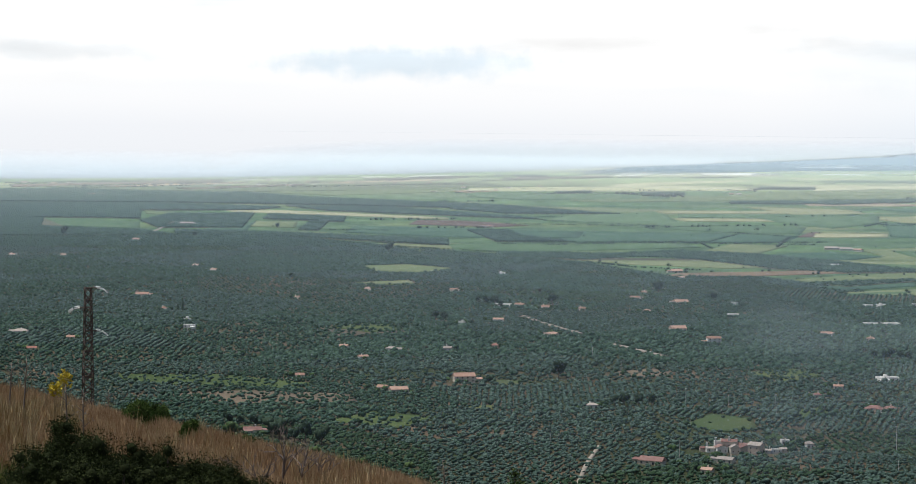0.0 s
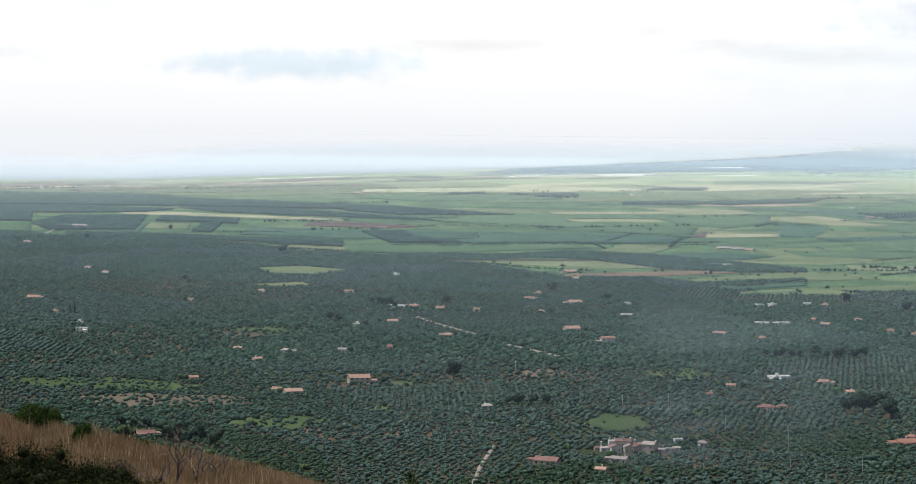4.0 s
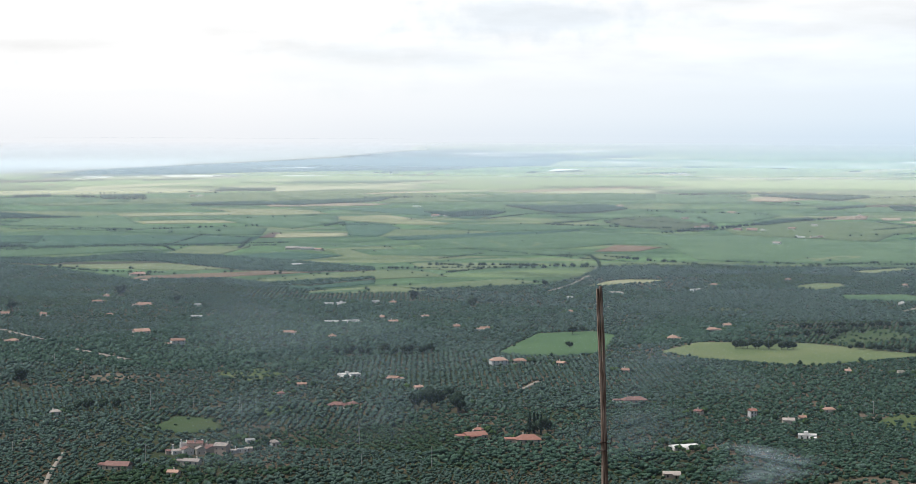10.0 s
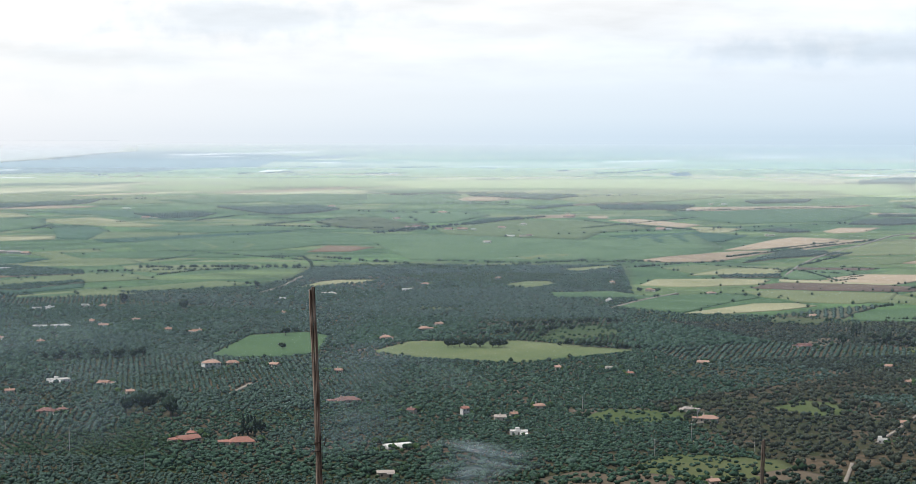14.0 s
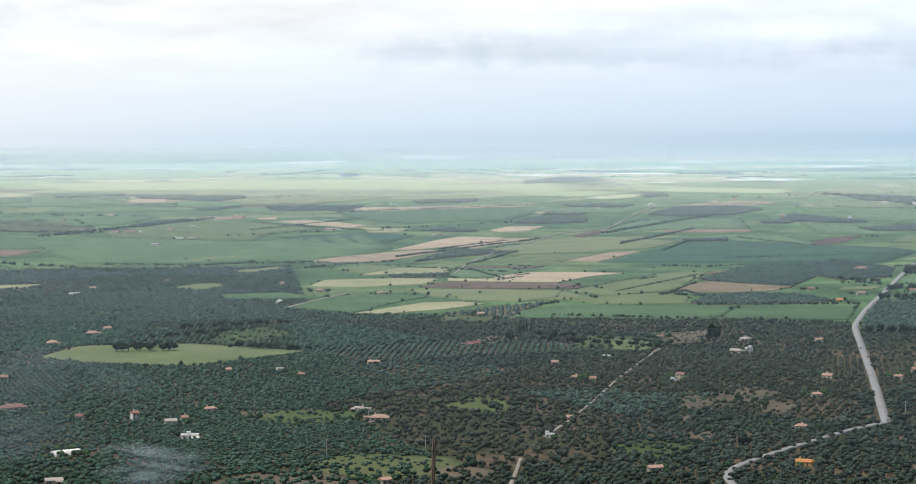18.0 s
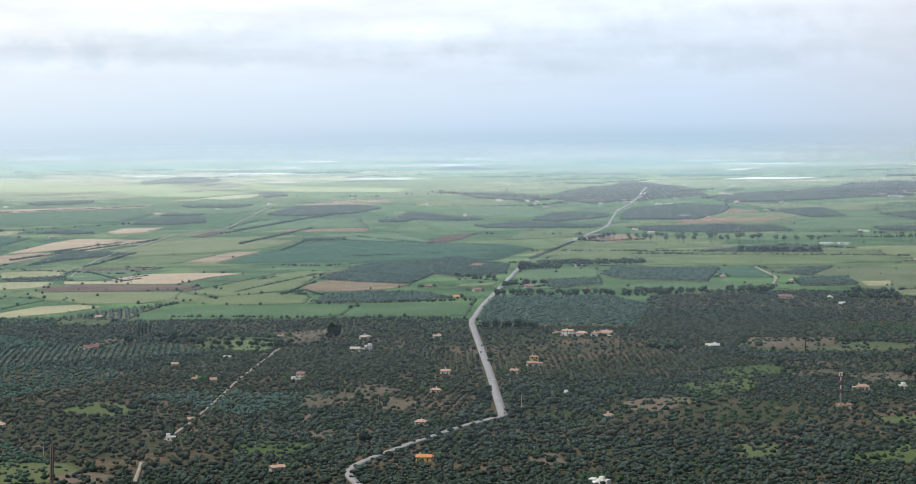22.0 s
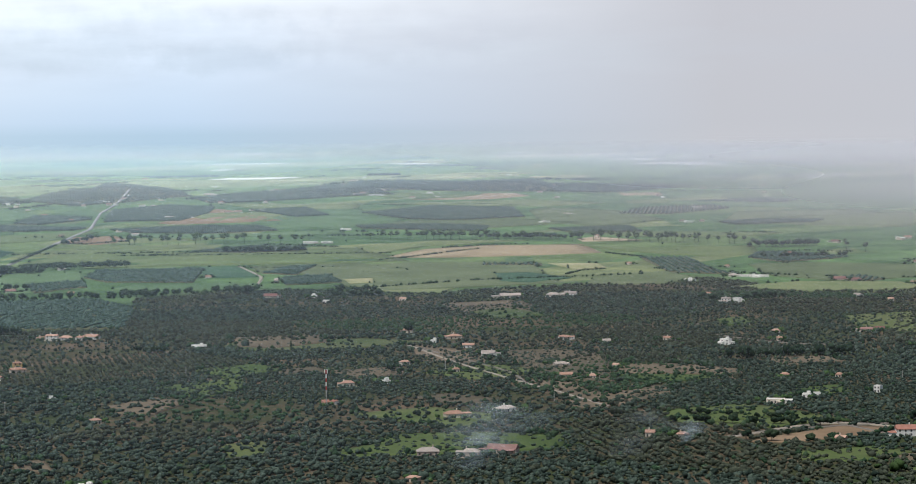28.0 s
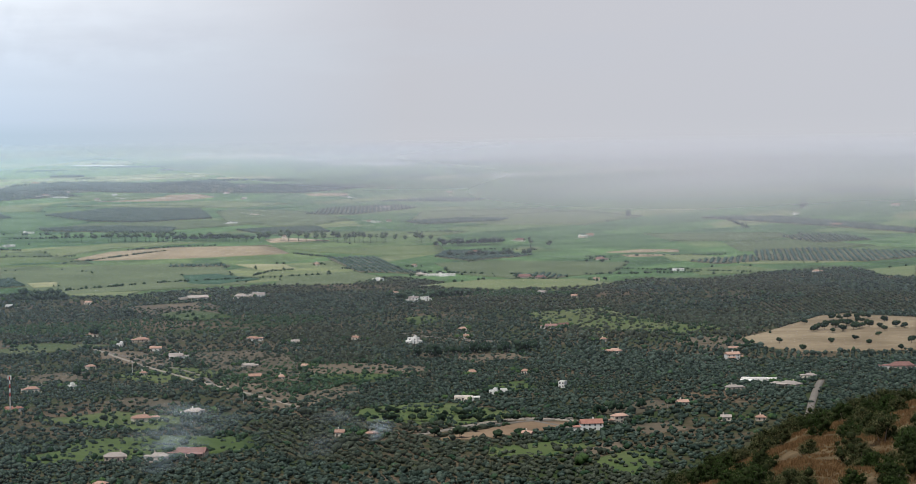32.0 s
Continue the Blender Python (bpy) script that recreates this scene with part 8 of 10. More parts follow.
hedge(1288, 758, 1335, 738, 1.6, 1.5)
hedge(1335, 738, 1350, 618, 1.6, 1.5)
hedge(4921, 5883, 4509, 4840, 5.8, 1.5)
hedge(4928, 7823, 5575, 8154, 5.2, 1.5)
hedge(5125, 8130, 5601, 8198, 7.9, 1.5)
hedge(827, 3390, 938, 3523, 1.4, 1.5)
tree(2117, 627, 3.6, "oak")
tree(2067, 694, 3.8, "oak")
tree(2017, 668, 2.9, "oak")
tree(2033, 602, 2.9, "oak")
tree(1931, 599, 3.3, "oak")
tree(1898, 612, 3.0, "oak")
tree(1900, 577, 2.7, "oak")
tree(1883, 656, 3.0, "oak")
hedge(209, 6637, 285, 6724, 2.0)
hedge(285, 6724, 399, 6828, 2.0)
hedge(399, 6828, 560, 6767, 2.0)
hedge(190, 4770, 274, 4672, 1.7)
hedge(274, 4672, 442, 4518, 1.7)
hedge(69, 3757, 224, 3808, 1.6)
hedge(224, 3808, 398, 3903, 1.6)
hedge(398, 3903, 434, 3851, 1.6)
hedge(434, 3851, 435, 3683, 1.6)
hedge(-247, 4226, -133, 4204, 1.9)
hedge(-144, 3770, -73, 3747, 1.4)
hedge(-73, 3747, -42, 3715, 1.4)
hedge(541, 4287, 587, 4203, 1.7)
hedge(587, 4203, 629, 4144, 1.7)
hedge(432, 3831, 549, 4217, 1.6)
hedge(553, 3742, 628, 4099, 2.0)
hedge(1069, 6036, 1234, 6382, 1.7)
hedge(1234, 6382, 1396, 6594, 1.7)
hedge(870, 4621, 945, 4818, 1.7)
hedge(945, 4818, 1005, 4745, 1.7)
hedge(481, 3504, 541, 3406, 1.9)
hedge(541, 3406, 594, 3340, 1.9)
hedge(-5, 6740, 88, 6959, 1.6)
hedge(-587, 6353, -544, 6256, 1.6)
hedge(194, 3284, 263, 3158, 1.7)
hedge(263, 3158, 351, 3107, 1.7)
hedge(1320, 4968, 1514, 5267, 1.9)
hedge(1514, 5267, 1581, 5236, 1.9)
hedge(1362, 4644, 1575, 4882, 1.9)
hedge(1538, 5093, 1653, 4899, 1.6)
hedge(1653, 4899, 1726, 4586, 1.6)
hedge(883, 4728, 960, 4666, 1.6)
hedge(960, 4666, 1039, 4673, 1.6)
hedge(1043, 3455, 1088, 3404, 1.9)
hedge(1088, 3404, 1056, 3274, 1.9)
hedge(1056, 3274, 996, 3073, 1.9)
hedge(777, 3254, 809, 3197, 1.9)
hedge(809, 3197, 824, 3117, 1.9)
hedge(824, 3117, 752, 3041, 1.9)
hedge(1080, 3200, 1134, 3134, 1.7)
hedge(1134, 3134, 1169, 3106, 1.7)
hedge(2491, 7792, 2592, 7959, 1.6)
hedge(2592, 7959, 2528, 7695, 1.6)
hedge(2531, 7177, 2527, 6870, 1.6)
hedge(2527, 6870, 2505, 6654, 1.6)
hedge(2308, 6130, 2421, 5978, 1.7)
hedge(2421, 5978, 2501, 5728, 1.7)
hedge(2501, 5728, 2632, 5691, 1.7)
hedge(2183, 4653, 2174, 4447, 1.7)
hedge(2174, 4447, 2187, 4242, 1.7)
hedge(2187, 4242, 2190, 4087, 1.7)
hedge(2190, 4087, 2286, 4056, 1.7)
hedge(2286, 4056, 2338, 3952, 1.7)
hedge(1247, 3227, 1329, 3182, 1.9)
hedge(1329, 3182, 1343, 3144, 1.9)
hedge(1487, 3062, 1601, 3024, 1.9)
hedge(1601, 3024, 1684, 3063, 1.9)
hedge(1936, 3353, 2203, 3552, 1.6)
hedge(1779, 2868, 1805, 2798, 1.6)
hedge(1633, 2632, 1692, 2665, 1.4)
hedge(1760, 4379, 1758, 4443, 1.7)
hedge(1758, 4443, 1678, 4343, 1.7)
hedge(1752, 2476, 1806, 2510, 1.7)
hedge(2231, 3082, 2462, 3325, 1.9)
hedge(3920, 5322, 3942, 5118, 1.7)
hedge(3942, 5118, 4087, 5131, 1.7)
hedge(1676, 2806, 1602, 2588, 1.6)
hedge(1602, 2588, 1647, 2613, 1.6)
hedge(1977, 2732, 2014, 2674, 1.9)
hedge(2014, 2674, 2103, 2671, 1.9)
hedge(2692, 3914, 2959, 4203, 1.7)
hedge(2959, 4203, 3072, 4171, 1.7)
hedge(1633, 2232, 1642, 2181, 1.6)
hedge(1642, 2181, 1676, 2263, 1.6)
hedge(1676, 2263, 1605, 2231, 1.6)
hedge(2658, 3431, 2608, 3239, 1.7)
hedge(2608, 3239, 2576, 3078, 1.7)
hedge(2259, 2515, 2284, 2489, 2.3)
hedge(2284, 2489, 2377, 2508, 2.3)
hedge(2377, 2508, 2383, 2434, 2.3)
hedge(2383, 2434, 2406, 2367, 2.3)
hedge(2175, 2390, 2191, 2375, 2.5)
hedge(2191, 2375, 2235, 2371, 2.5)
hedge(2855, 2979, 2838, 2899, 2.3)
hedge(2838, 2899, 2955, 2908, 2.3)
hedge(1789, 2025, 1826, 1990, 2.8)
hedge(1826, 1990, 1857, 1960, 2.8)
hedge(1857, 1960, 1901, 1932, 2.8)
hedge(1901, 1932, 1918, 1888, 2.8)
hedge(2006, 1872, 2034, 1859, 2.8)
hedge(2034, 1859, 2079, 1830, 2.8)
hedge(2079, 1830, 2161, 1882, 2.8)
hedge(1935, 1885, 1985, 1892, 2.8)
hedge(1950, 2281, 1984, 2283, 1.9)
hedge(1984, 2283, 1975, 2223, 1.9)
hedge(1891, 2129, 1945, 2155, 2.0)
hedge(1945, 2155, 1943, 2095, 2.0)
hedge(2630, 2673, 2634, 2511, 1.7)
hedge(2634, 2511, 2742, 2505, 1.7)
hedge(4043, 4753, 4083, 4545, 1.7)
hedge(4083, 4545, 4320, 4558, 1.7)
hedge(3021, 2218, 3130, 2196, 1.9)
hedge(3130, 2196, 3189, 2151, 1.9)
hedge(2173, 1764, 2166, 1730, 2.0)
hedge(2166, 1730, 2136, 1678, 2.0)
hedge(2830, 2556, 2986, 2571, 1.9)
hedge(2986, 2571, 2967, 2407, 1.9)
hedge(4683, 3735, 4794, 3557, 1.7)
hedge(4794, 3557, 4880, 3421, 1.7)
hedge(4880, 3421, 4810, 3242, 1.7)
hedge(3006, 1875, 2930, 1763, 1.9)
hedge(2930, 1763, 2814, 1652, 1.9)
hedge(3643, 2022, 3749, 2003, 1.7)
hedge(3749, 2003, 3722, 1937, 1.7)
hedge(3117, 1644, 3198, 1622, 1.9)
hedge(3198, 1622, 3199, 1527, 1.9)
hedge(2531, 1646, 2615, 1671, 1.7)
hedge(2615, 1671, 2662, 1661, 1.7)
hedge(2679, 1210, 2723, 1143, 1.9)
hedge(2723, 1143, 2766, 1075, 1.9)
hedge(840, 11621, 1039, 12180, 9, 1.3)
hedge(1039, 12180, 1268, 12888, 9, 1.3)
hedge(1268, 12888, 1463, 13115, 9, 1.3)
hedge(1463, 13115, 1667, 13352, 9, 1.3)
hedge(1667, 13352, 1914, 14114, 9, 1.3)
hedge(1914, 14114, 2228, 14681, 9, 1.3)
hedge(2228, 14681, 2772, 15971, 9, 1.3)
hedge(2772, 15971, 3428, 17778, 9, 1.3)
hedge(3428, 17778, 4193, 19747, 9, 1.3)
hedge(1332, 9827, 1488, 9951, 4.5, 1.6)
hedge(1047, 9165, 1209, 9362, 4.5, 1.6)
hedge(939, 9062, 1084, 9277, 4.5, 1.6)
hedge(4704, 12818, 4873, 13010, 4.5, 1.6)
hedge(4819, 12961, 5112, 13061, 4.5, 1.6)
hedge(5161, 12542, 5155, 12274, 4.5, 1.6)
hedge(3619, 10745, 3778, 10739, 4.5, 1.6)
hedge(3767, 10706, 4053, 10864, 4.5, 1.6)
hedge(5096, 11224, 5253, 11410, 4.5, 1.6)
hedge(4934, 10428, 5004, 9835, 4.5, 1.6)
hedge(1149, 7569, 1254, 7637, 4.5, 1.6)
hedge(995, 7418, 1043, 7457, 4.5, 1.6)
hedge(3724, 9083, 3885, 9196, 4.5, 1.6)
hedge(3140, 14047, 3258, 14215, 4.5, 1.6)
hedge(3817, 14814, 4035, 15070, 4.5, 1.6)
hedge(4136, 15202, 4827, 16265, 4.5, 1.6)
hedge(2942, 14041, 3218, 14213, 4.5, 1.6)
hedge(3342, 11096, 3584, 11450, 4.5, 1.6)
hedge(3162, 11032, 3256, 11133, 4.5, 1.6)
hedge(2311, 7901, 2721, 8007, 4.5, 1.6)
hedge(1364, 6598, 1539, 6675, 4.5, 1.6)
hedge(2502, 6874, 2815, 7024, 4.5, 1.0)
hedge(2815, 7024, 2993, 6929, 4.5, 1.0)
hedge(2943, 6862, 3075, 6608, 4.5, 1.0)
hedge(2772, 6812, 2968, 6676, 4.5, 1.0)
hedge(494, 6836, 580, 6702, 4.5, 1.0)
hedge(599, 6822, 708, 6746, 4.5, 1.0)
hedge(588, 6701, 695, 6627, 4.5, 1.0)
hedge(578, 6584, 685, 6534, 4.5, 1.0)
hedge(-1505, 7230, -1022, 7855, 3.6, 2.2)
hedge(-1233, 6907, -747, 7638, 3.6, 2.2)
hedge(-1011, 7773, -379, 8631, 3.6, 2.2)
hedge(-693, 7501, -184, 8237, 3.6, 2.2)
hedge(-281, 8478, 292, 9286, 3.6, 2.2)
hedge(82, 8265, 785, 9193, 3.6, 2.2)
hedge(-1322, 6608, -878, 7195, 3.6, 2.2)
hedge(-542, 7117, 36, 7812, 3.6, 2.2)
MAST_YARD = [(1228, 1009, 10.0)]
HOUSES.extend(MAST_YARD)


def hedges():
    k = np.random.default_rng(5)
    X, Y, S = [], [], []
    for x0, y0, x1, y1, size, gap in HEDGES:
        ln = math.hypot(x1 - x0, y1 - y0)
        n = max(3, int(ln / (size * gap)))
        u = np.sort(k.random(n))
        X.append(x0 + (x1 - x0) * u + k.normal(0, size * 0.6, n))
        Y.append(y0 + (y1 - y0) * u + k.normal(0, size * 0.6, n))
        S.append(size * k.uniform(0.5, 1.25, n))
    for _ in range(190):
        a, r = np.radians(k.uniform(-12, 75)), np.sqrt(k.uniform(3300 ** 2, 14500 ** 2))
        if r < np.interp(np.degrees(a), LIMIT_AZ, LIMIT_R):
            continue
        t, ln = k.choice((0.5, 0.5 + math.pi / 2, 0.35)) + k.normal(0, 0.05), k.uniform(120, 620)
        n = int(ln / k.uniform(7, 26))
        u = k.random(n) * ln
        X.append(np.sin(a) * r + np.cos(t) * u + k.normal(0, 3, n))
        Y.append(np.cos(a) * r + np.sin(t) * u + k.normal(0, 3, n))
        S.append(k.uniform(1.2, 3.2, n) * (1 + r / 22000))
    # ragged margins round the clearings
    for kind, c in list(FIELDS):
        p = np.array(c, float)
        if kind in ("sea", "shore") or np.hypot(*p.mean(0)) > 9000:
            continue
        for a, b in zip(p, np.roll(p, -1, 0)):
            ln = math.hypot(*(b - a))
            near = np.hypot(*((a + b) / 2)) < 3300
            n = int(ln / (7 if kind in ("clearing", "meadow", "soil_grove") else 30 if near else 140))
            u = k.random(n)
            u = u[np.sin(u * 17 + a[0]) > (-0.2 if near else 0.1)]
            q = a + (b - a) * u[:, None] + k.normal(0, 2.5, (len(u), 2))
            X.append(q[:, 0])
            Y.append(q[:, 1])
            S.append(k.uniform(0.9, 2.8, len(u)))
    plant("hedgerow", "dark shrubs and small trees along field margins", np.concatenate(X), np.concatenate(Y), np.concatenate(S), [octa(k, 1.1) for _ in range(8)], "hedge_leaf")
    # scattered field trees of the plain
    n = 800
    a, r = np.radians(k.uniform(-12, 75, n)), np.sqrt(k.uniform(3000 ** 2, 12000 ** 2, n))
    x, y = np.sin(a) * r, np.cos(a) * r
    on = r > np.interp(np.degrees(a), LIMIT_AZ, LIMIT_R)
    plant("scattered_trees", "small dark trees and shrubs scattered over the far fields", x[on], y[on], k.uniform(1.0, 2.8, on.sum()), [octa(k, 1.1) for _ in range(8)], "hedge_leaf")


hedges()


def gardens():
    """Darker bushes and small trees round the houses."""
    k = np.random.default_rng(23)
    X, Y, S, D = [], [], [], []
    for hx, hy, w in HOUSES:
        r = math.hypot(hx, hy)
        if r > 3300:
            continue
        ux, uy = hx / r, hy / r
        for _ in range(k.integers(6, 12)):
            across, along = k.choice((-1, 1)) * k.uniform(0.0, 1.0) * (w / 2 + 8), k.uniform(-w / 2 - 5, w / 2 + 9)
            if abs(across) < w / 2 + 1 and abs(along) < w / 2 + 1.5:
                along = (w / 2 + 2) * (1 if k.random() < 0.65 else -1)
            X.append(hx + ux * along + uy * across)
            Y.append(hy + uy * along - ux * across)
            S.append(k.uniform(1.4, 2.1) if along < 0 else k.uniform(1.7, 3.0))
            D.append(k.random() < 0.6)
    X, Y, S, D = np.array(X), np.array(Y), np.array(S), np.array(D)
    for on, mat, words in ((D, "hedge_leaf", "dark green garden trees and hedges round farmhouses"), (~D, "garden_leaf", "fresh green garden trees round farmhouses")):
        plant("garden_trees", words, X[on], Y[on], S[on], [olive_shapes(k, 3, True) for _ in range(10)], mat, 1.2)


surface("garden_leaf", [(0.024, 0.05, 0.018), (0.04, 0.078, 0.028), (0.066, 0.115, 0.042)], 0.4, 0.75, 0.3, per="island", fine=6.0)
gardens()


def far_rows():
    words = dict(gum="rows of tall thin roadside trees", pine="rows of dark green pines along field edges", oak="round dark trees spread over fields", bush="bushy green trees", cypress="far cypresses")
    for kind, items in FAR_TREES.items():
        shapes = []
        for crown, trunk in tree_kind(kind):
            V, F, n = [], [], 0
            for me in (crown, trunk):
                me.calc_loop_triangles()
                v, f = np.zeros(len(me.vertices) * 3, np.float32), np.zeros(len(me.loop_triangles) * 3, np.int32)
                me.vertices.foreach_get("co", v)
                me.loop_triangles.foreach_get("vertices", f)
                V.append(v.reshape(-1, 3))
                F.append(f.reshape(-1, 3) + n)
                n += len(me.vertices)
            shapes.append((np.vstack(V), np.vstack(F)))
        p = np.array(items)
        plant("tree_rows", words[kind] + " on the far plain", p[:, 0], p[:, 1], p[:, 2], shapes, dict(gum="broad_leaf", oak="oak_leaf", bush="broad_leaf").get(kind, "pine_leaf"))


far_rows()
groves()


# ---------------------------------------------------------------- things of the hillside
def timber(name, colours):
    """Weathered wood with long cracks that run up the pole."""
    m, n, l, b = nodes_of(name)
    co, mp = n.new("ShaderNodeNewGeometry"), n.new("ShaderNodeMapping")
    mp.inputs["Scale"].default_value = (16, 16, 0.7)
    l.new(co.outputs["Position"], mp.inputs["Vector"])
    fine, broad = n.new("ShaderNodeTexNoise"), n.new("ShaderNodeTexNoise")
    fine.inputs["Scale"].default_value, fine.inputs["Detail"].default_value = 1.0, 5.0
    broad.inputs["Scale"].default_value, broad.inputs["Detail"].default_value = 0.8, 4.0
    l.new(mp.outputs[0], fine.inputs["Vector"])
    l.new(co.outputs["Position"], broad.inputs["Vector"])
    add = n.new("ShaderNodeMath")
    add.operation = "MULTIPLY_ADD"
    add.inputs[1].default_value = 0.35
    l.new(broad.outputs["Fac"], add.inputs[0])
    l.new(fine.outputs["Fac"], add.inputs[2])
    r = ramp(n, [(0.48 + 0.14 * q, c) for q, c in enumerate(colours)])
    l.new(add.outputs[0], r.inputs[0])
    l.new(r.outputs[0], b.inputs["Base Color"])
    b.inputs["Roughness"].default_value = 0.95
    b.inputs["Specular IOR Level"].default_value = 0.1
    bp = n.new("ShaderNodeBump")
    bp.inputs["Strength"].default_value, bp.inputs["Distance"].default_value = 0.8, 0.03
    l.new(fine.outputs["Fac"], bp.inputs["Height"])
    l.new(bp.outputs[0], b.inputs["Normal"])


timber("weathered_wood", [(0.035, 0.025, 0.02), (0.20, 0.15, 0.12), (0.42, 0.345, 0.29), (0.58, 0.50, 0.43)])
surface("pale_wood", [(0.14, 0.11, 0.09), (0.20, 0.165, 0.14), (0.28, 0.24, 0.20)], 3.0, 0.95, 0.8, fine=7.0)
surface("rusty_steel", [(0.05, 0.035, 0.03), (0.085, 0.06, 0.052), (0.13, 0.10, 0.09)], 3.0, 0.7, 0.3, metal=0.4)
surface("glass_insulator", [(0.7, 0.74, 0.74), (0.78, 0.8, 0.8), (0.82, 0.84, 0.84)], 5.0, 0.2, 0)
surface("dry_grass", [(0.27, 0.165, 0.085), (0.41, 0.275, 0.155), (0.6, 0.45, 0.28)], 0.5, 0.9, 0, per="island", spread=0.7)
surface("heath_grass", [(0.105, 0.056, 0.024), (0.15, 0.088, 0.04), (0.22, 0.14, 0.07)], 0.5, 0.9, 0, per="island", spread=0.7)
surface("straw_grass", [(0.26, 0.185, 0.085), (0.38, 0.29, 0.15), (0.54, 0.45, 0.27)], 0.5, 0.9, 0, per="island", spread=0.7)
surface("green_grass", [(0.09, 0.12, 0.03), (0.14, 0.17, 0.045), (0.2, 0.22, 0.07)], 0.5, 0.9, 0, per="island", spread=0.7)
surface("shrub_leaf", [(0.009, 0.015, 0.004), (0.02, 0.030, 0.009), (0.042, 0.055, 0.018)], 0.8, 0.7, 0, per="island", spread=0.7)
surface("heath_leaf", [(0.04, 0.044, 0.018), (0.075, 0.076, 0.033), (0.13, 0.125, 0.06)], 0.8, 0.75, 0, per="island", spread=0.7)
surface("green_leaf", [(0.014, 0.028, 0.007), (0.024, 0.046, 0.011), (0.045, 0.074, 0.02)], 0.8, 0.7, 0, per="island", spread=0.7)
# Dark fill colour that stands in for shade inside the shrubs.
surface("shrub_shade", [(0.010, 0.014, 0.005), (0.018, 0.024, 0.009), (0.032, 0.04, 0.016)], 3.0, 0.9, 0.5)
surface("bush_leaf", [(0.028, 0.055, 0.013), (0.048, 0.085, 0.021), (0.085, 0.13, 0.035)], 0.8, 0.7, 0, per="island", spread=0.7)
surface("dry_stalk", [(0.13, 0.11, 0.09), (0.19, 0.16, 0.13), (0.27, 0.235, 0.2)], 6.0, 0.95, 0.2)
surface("twig", [(0.10, 0.08, 0.07), (0.16, 0.13, 0.115), (0.24, 0.20, 0.18)], 6.0, 0.95, 0.3)
surface("yellow_flower", [(0.34, 0.26, 0.02), (0.46, 0.36, 0.03), (0.55, 0.46, 0.06)], 2.0, 0.8, 0, per="island")
surface("red_paint", [(0.30, 0.03, 0.025), (0.36, 0.045, 0.035), (0.40, 0.06, 0.05)], 2.0, 0.5, 0.1)
surface("white_paint", [(0.70, 0.70, 0.68), (0.78, 0.78, 0.76), (0.82, 0.82, 0.80)], 2.0, 0.5, 0.1)
surface("concrete_pole", [(0.34, 0.33, 0.31), (0.4, 0.39, 0.37), (0.46, 0.45, 0.43)], 2.0, 0.9, 0.2)


def on_hill(az, r):
    a = radians(az)
    return Vector((math.sin(a) * r, math.cos(a) * r, float(hill(np.array(float(az)), np.array(float(r))))))


def sight(az, el, r):
    """The point at that bearing and elevation from the viewpoint, r metres away over the ground."""
    a = radians(az)
    return Vector((math.sin(a) * r, math.cos(a) * r, EYE + r * math.tan(radians(el))))


def rod(bm, a, b, r0, r1, sides=6):
    a, b = Vector(a), Vector(b)
    m = Matrix.Translation((a + b) / 2) @ (b - a).to_track_quat("Z", "Y").to_matrix().to_4x4()
    bmesh.ops.create_cone(bm, cap_ends=True, segments=sides, radius1=r0, radius2=r1, depth=(b - a).length, matrix=m)


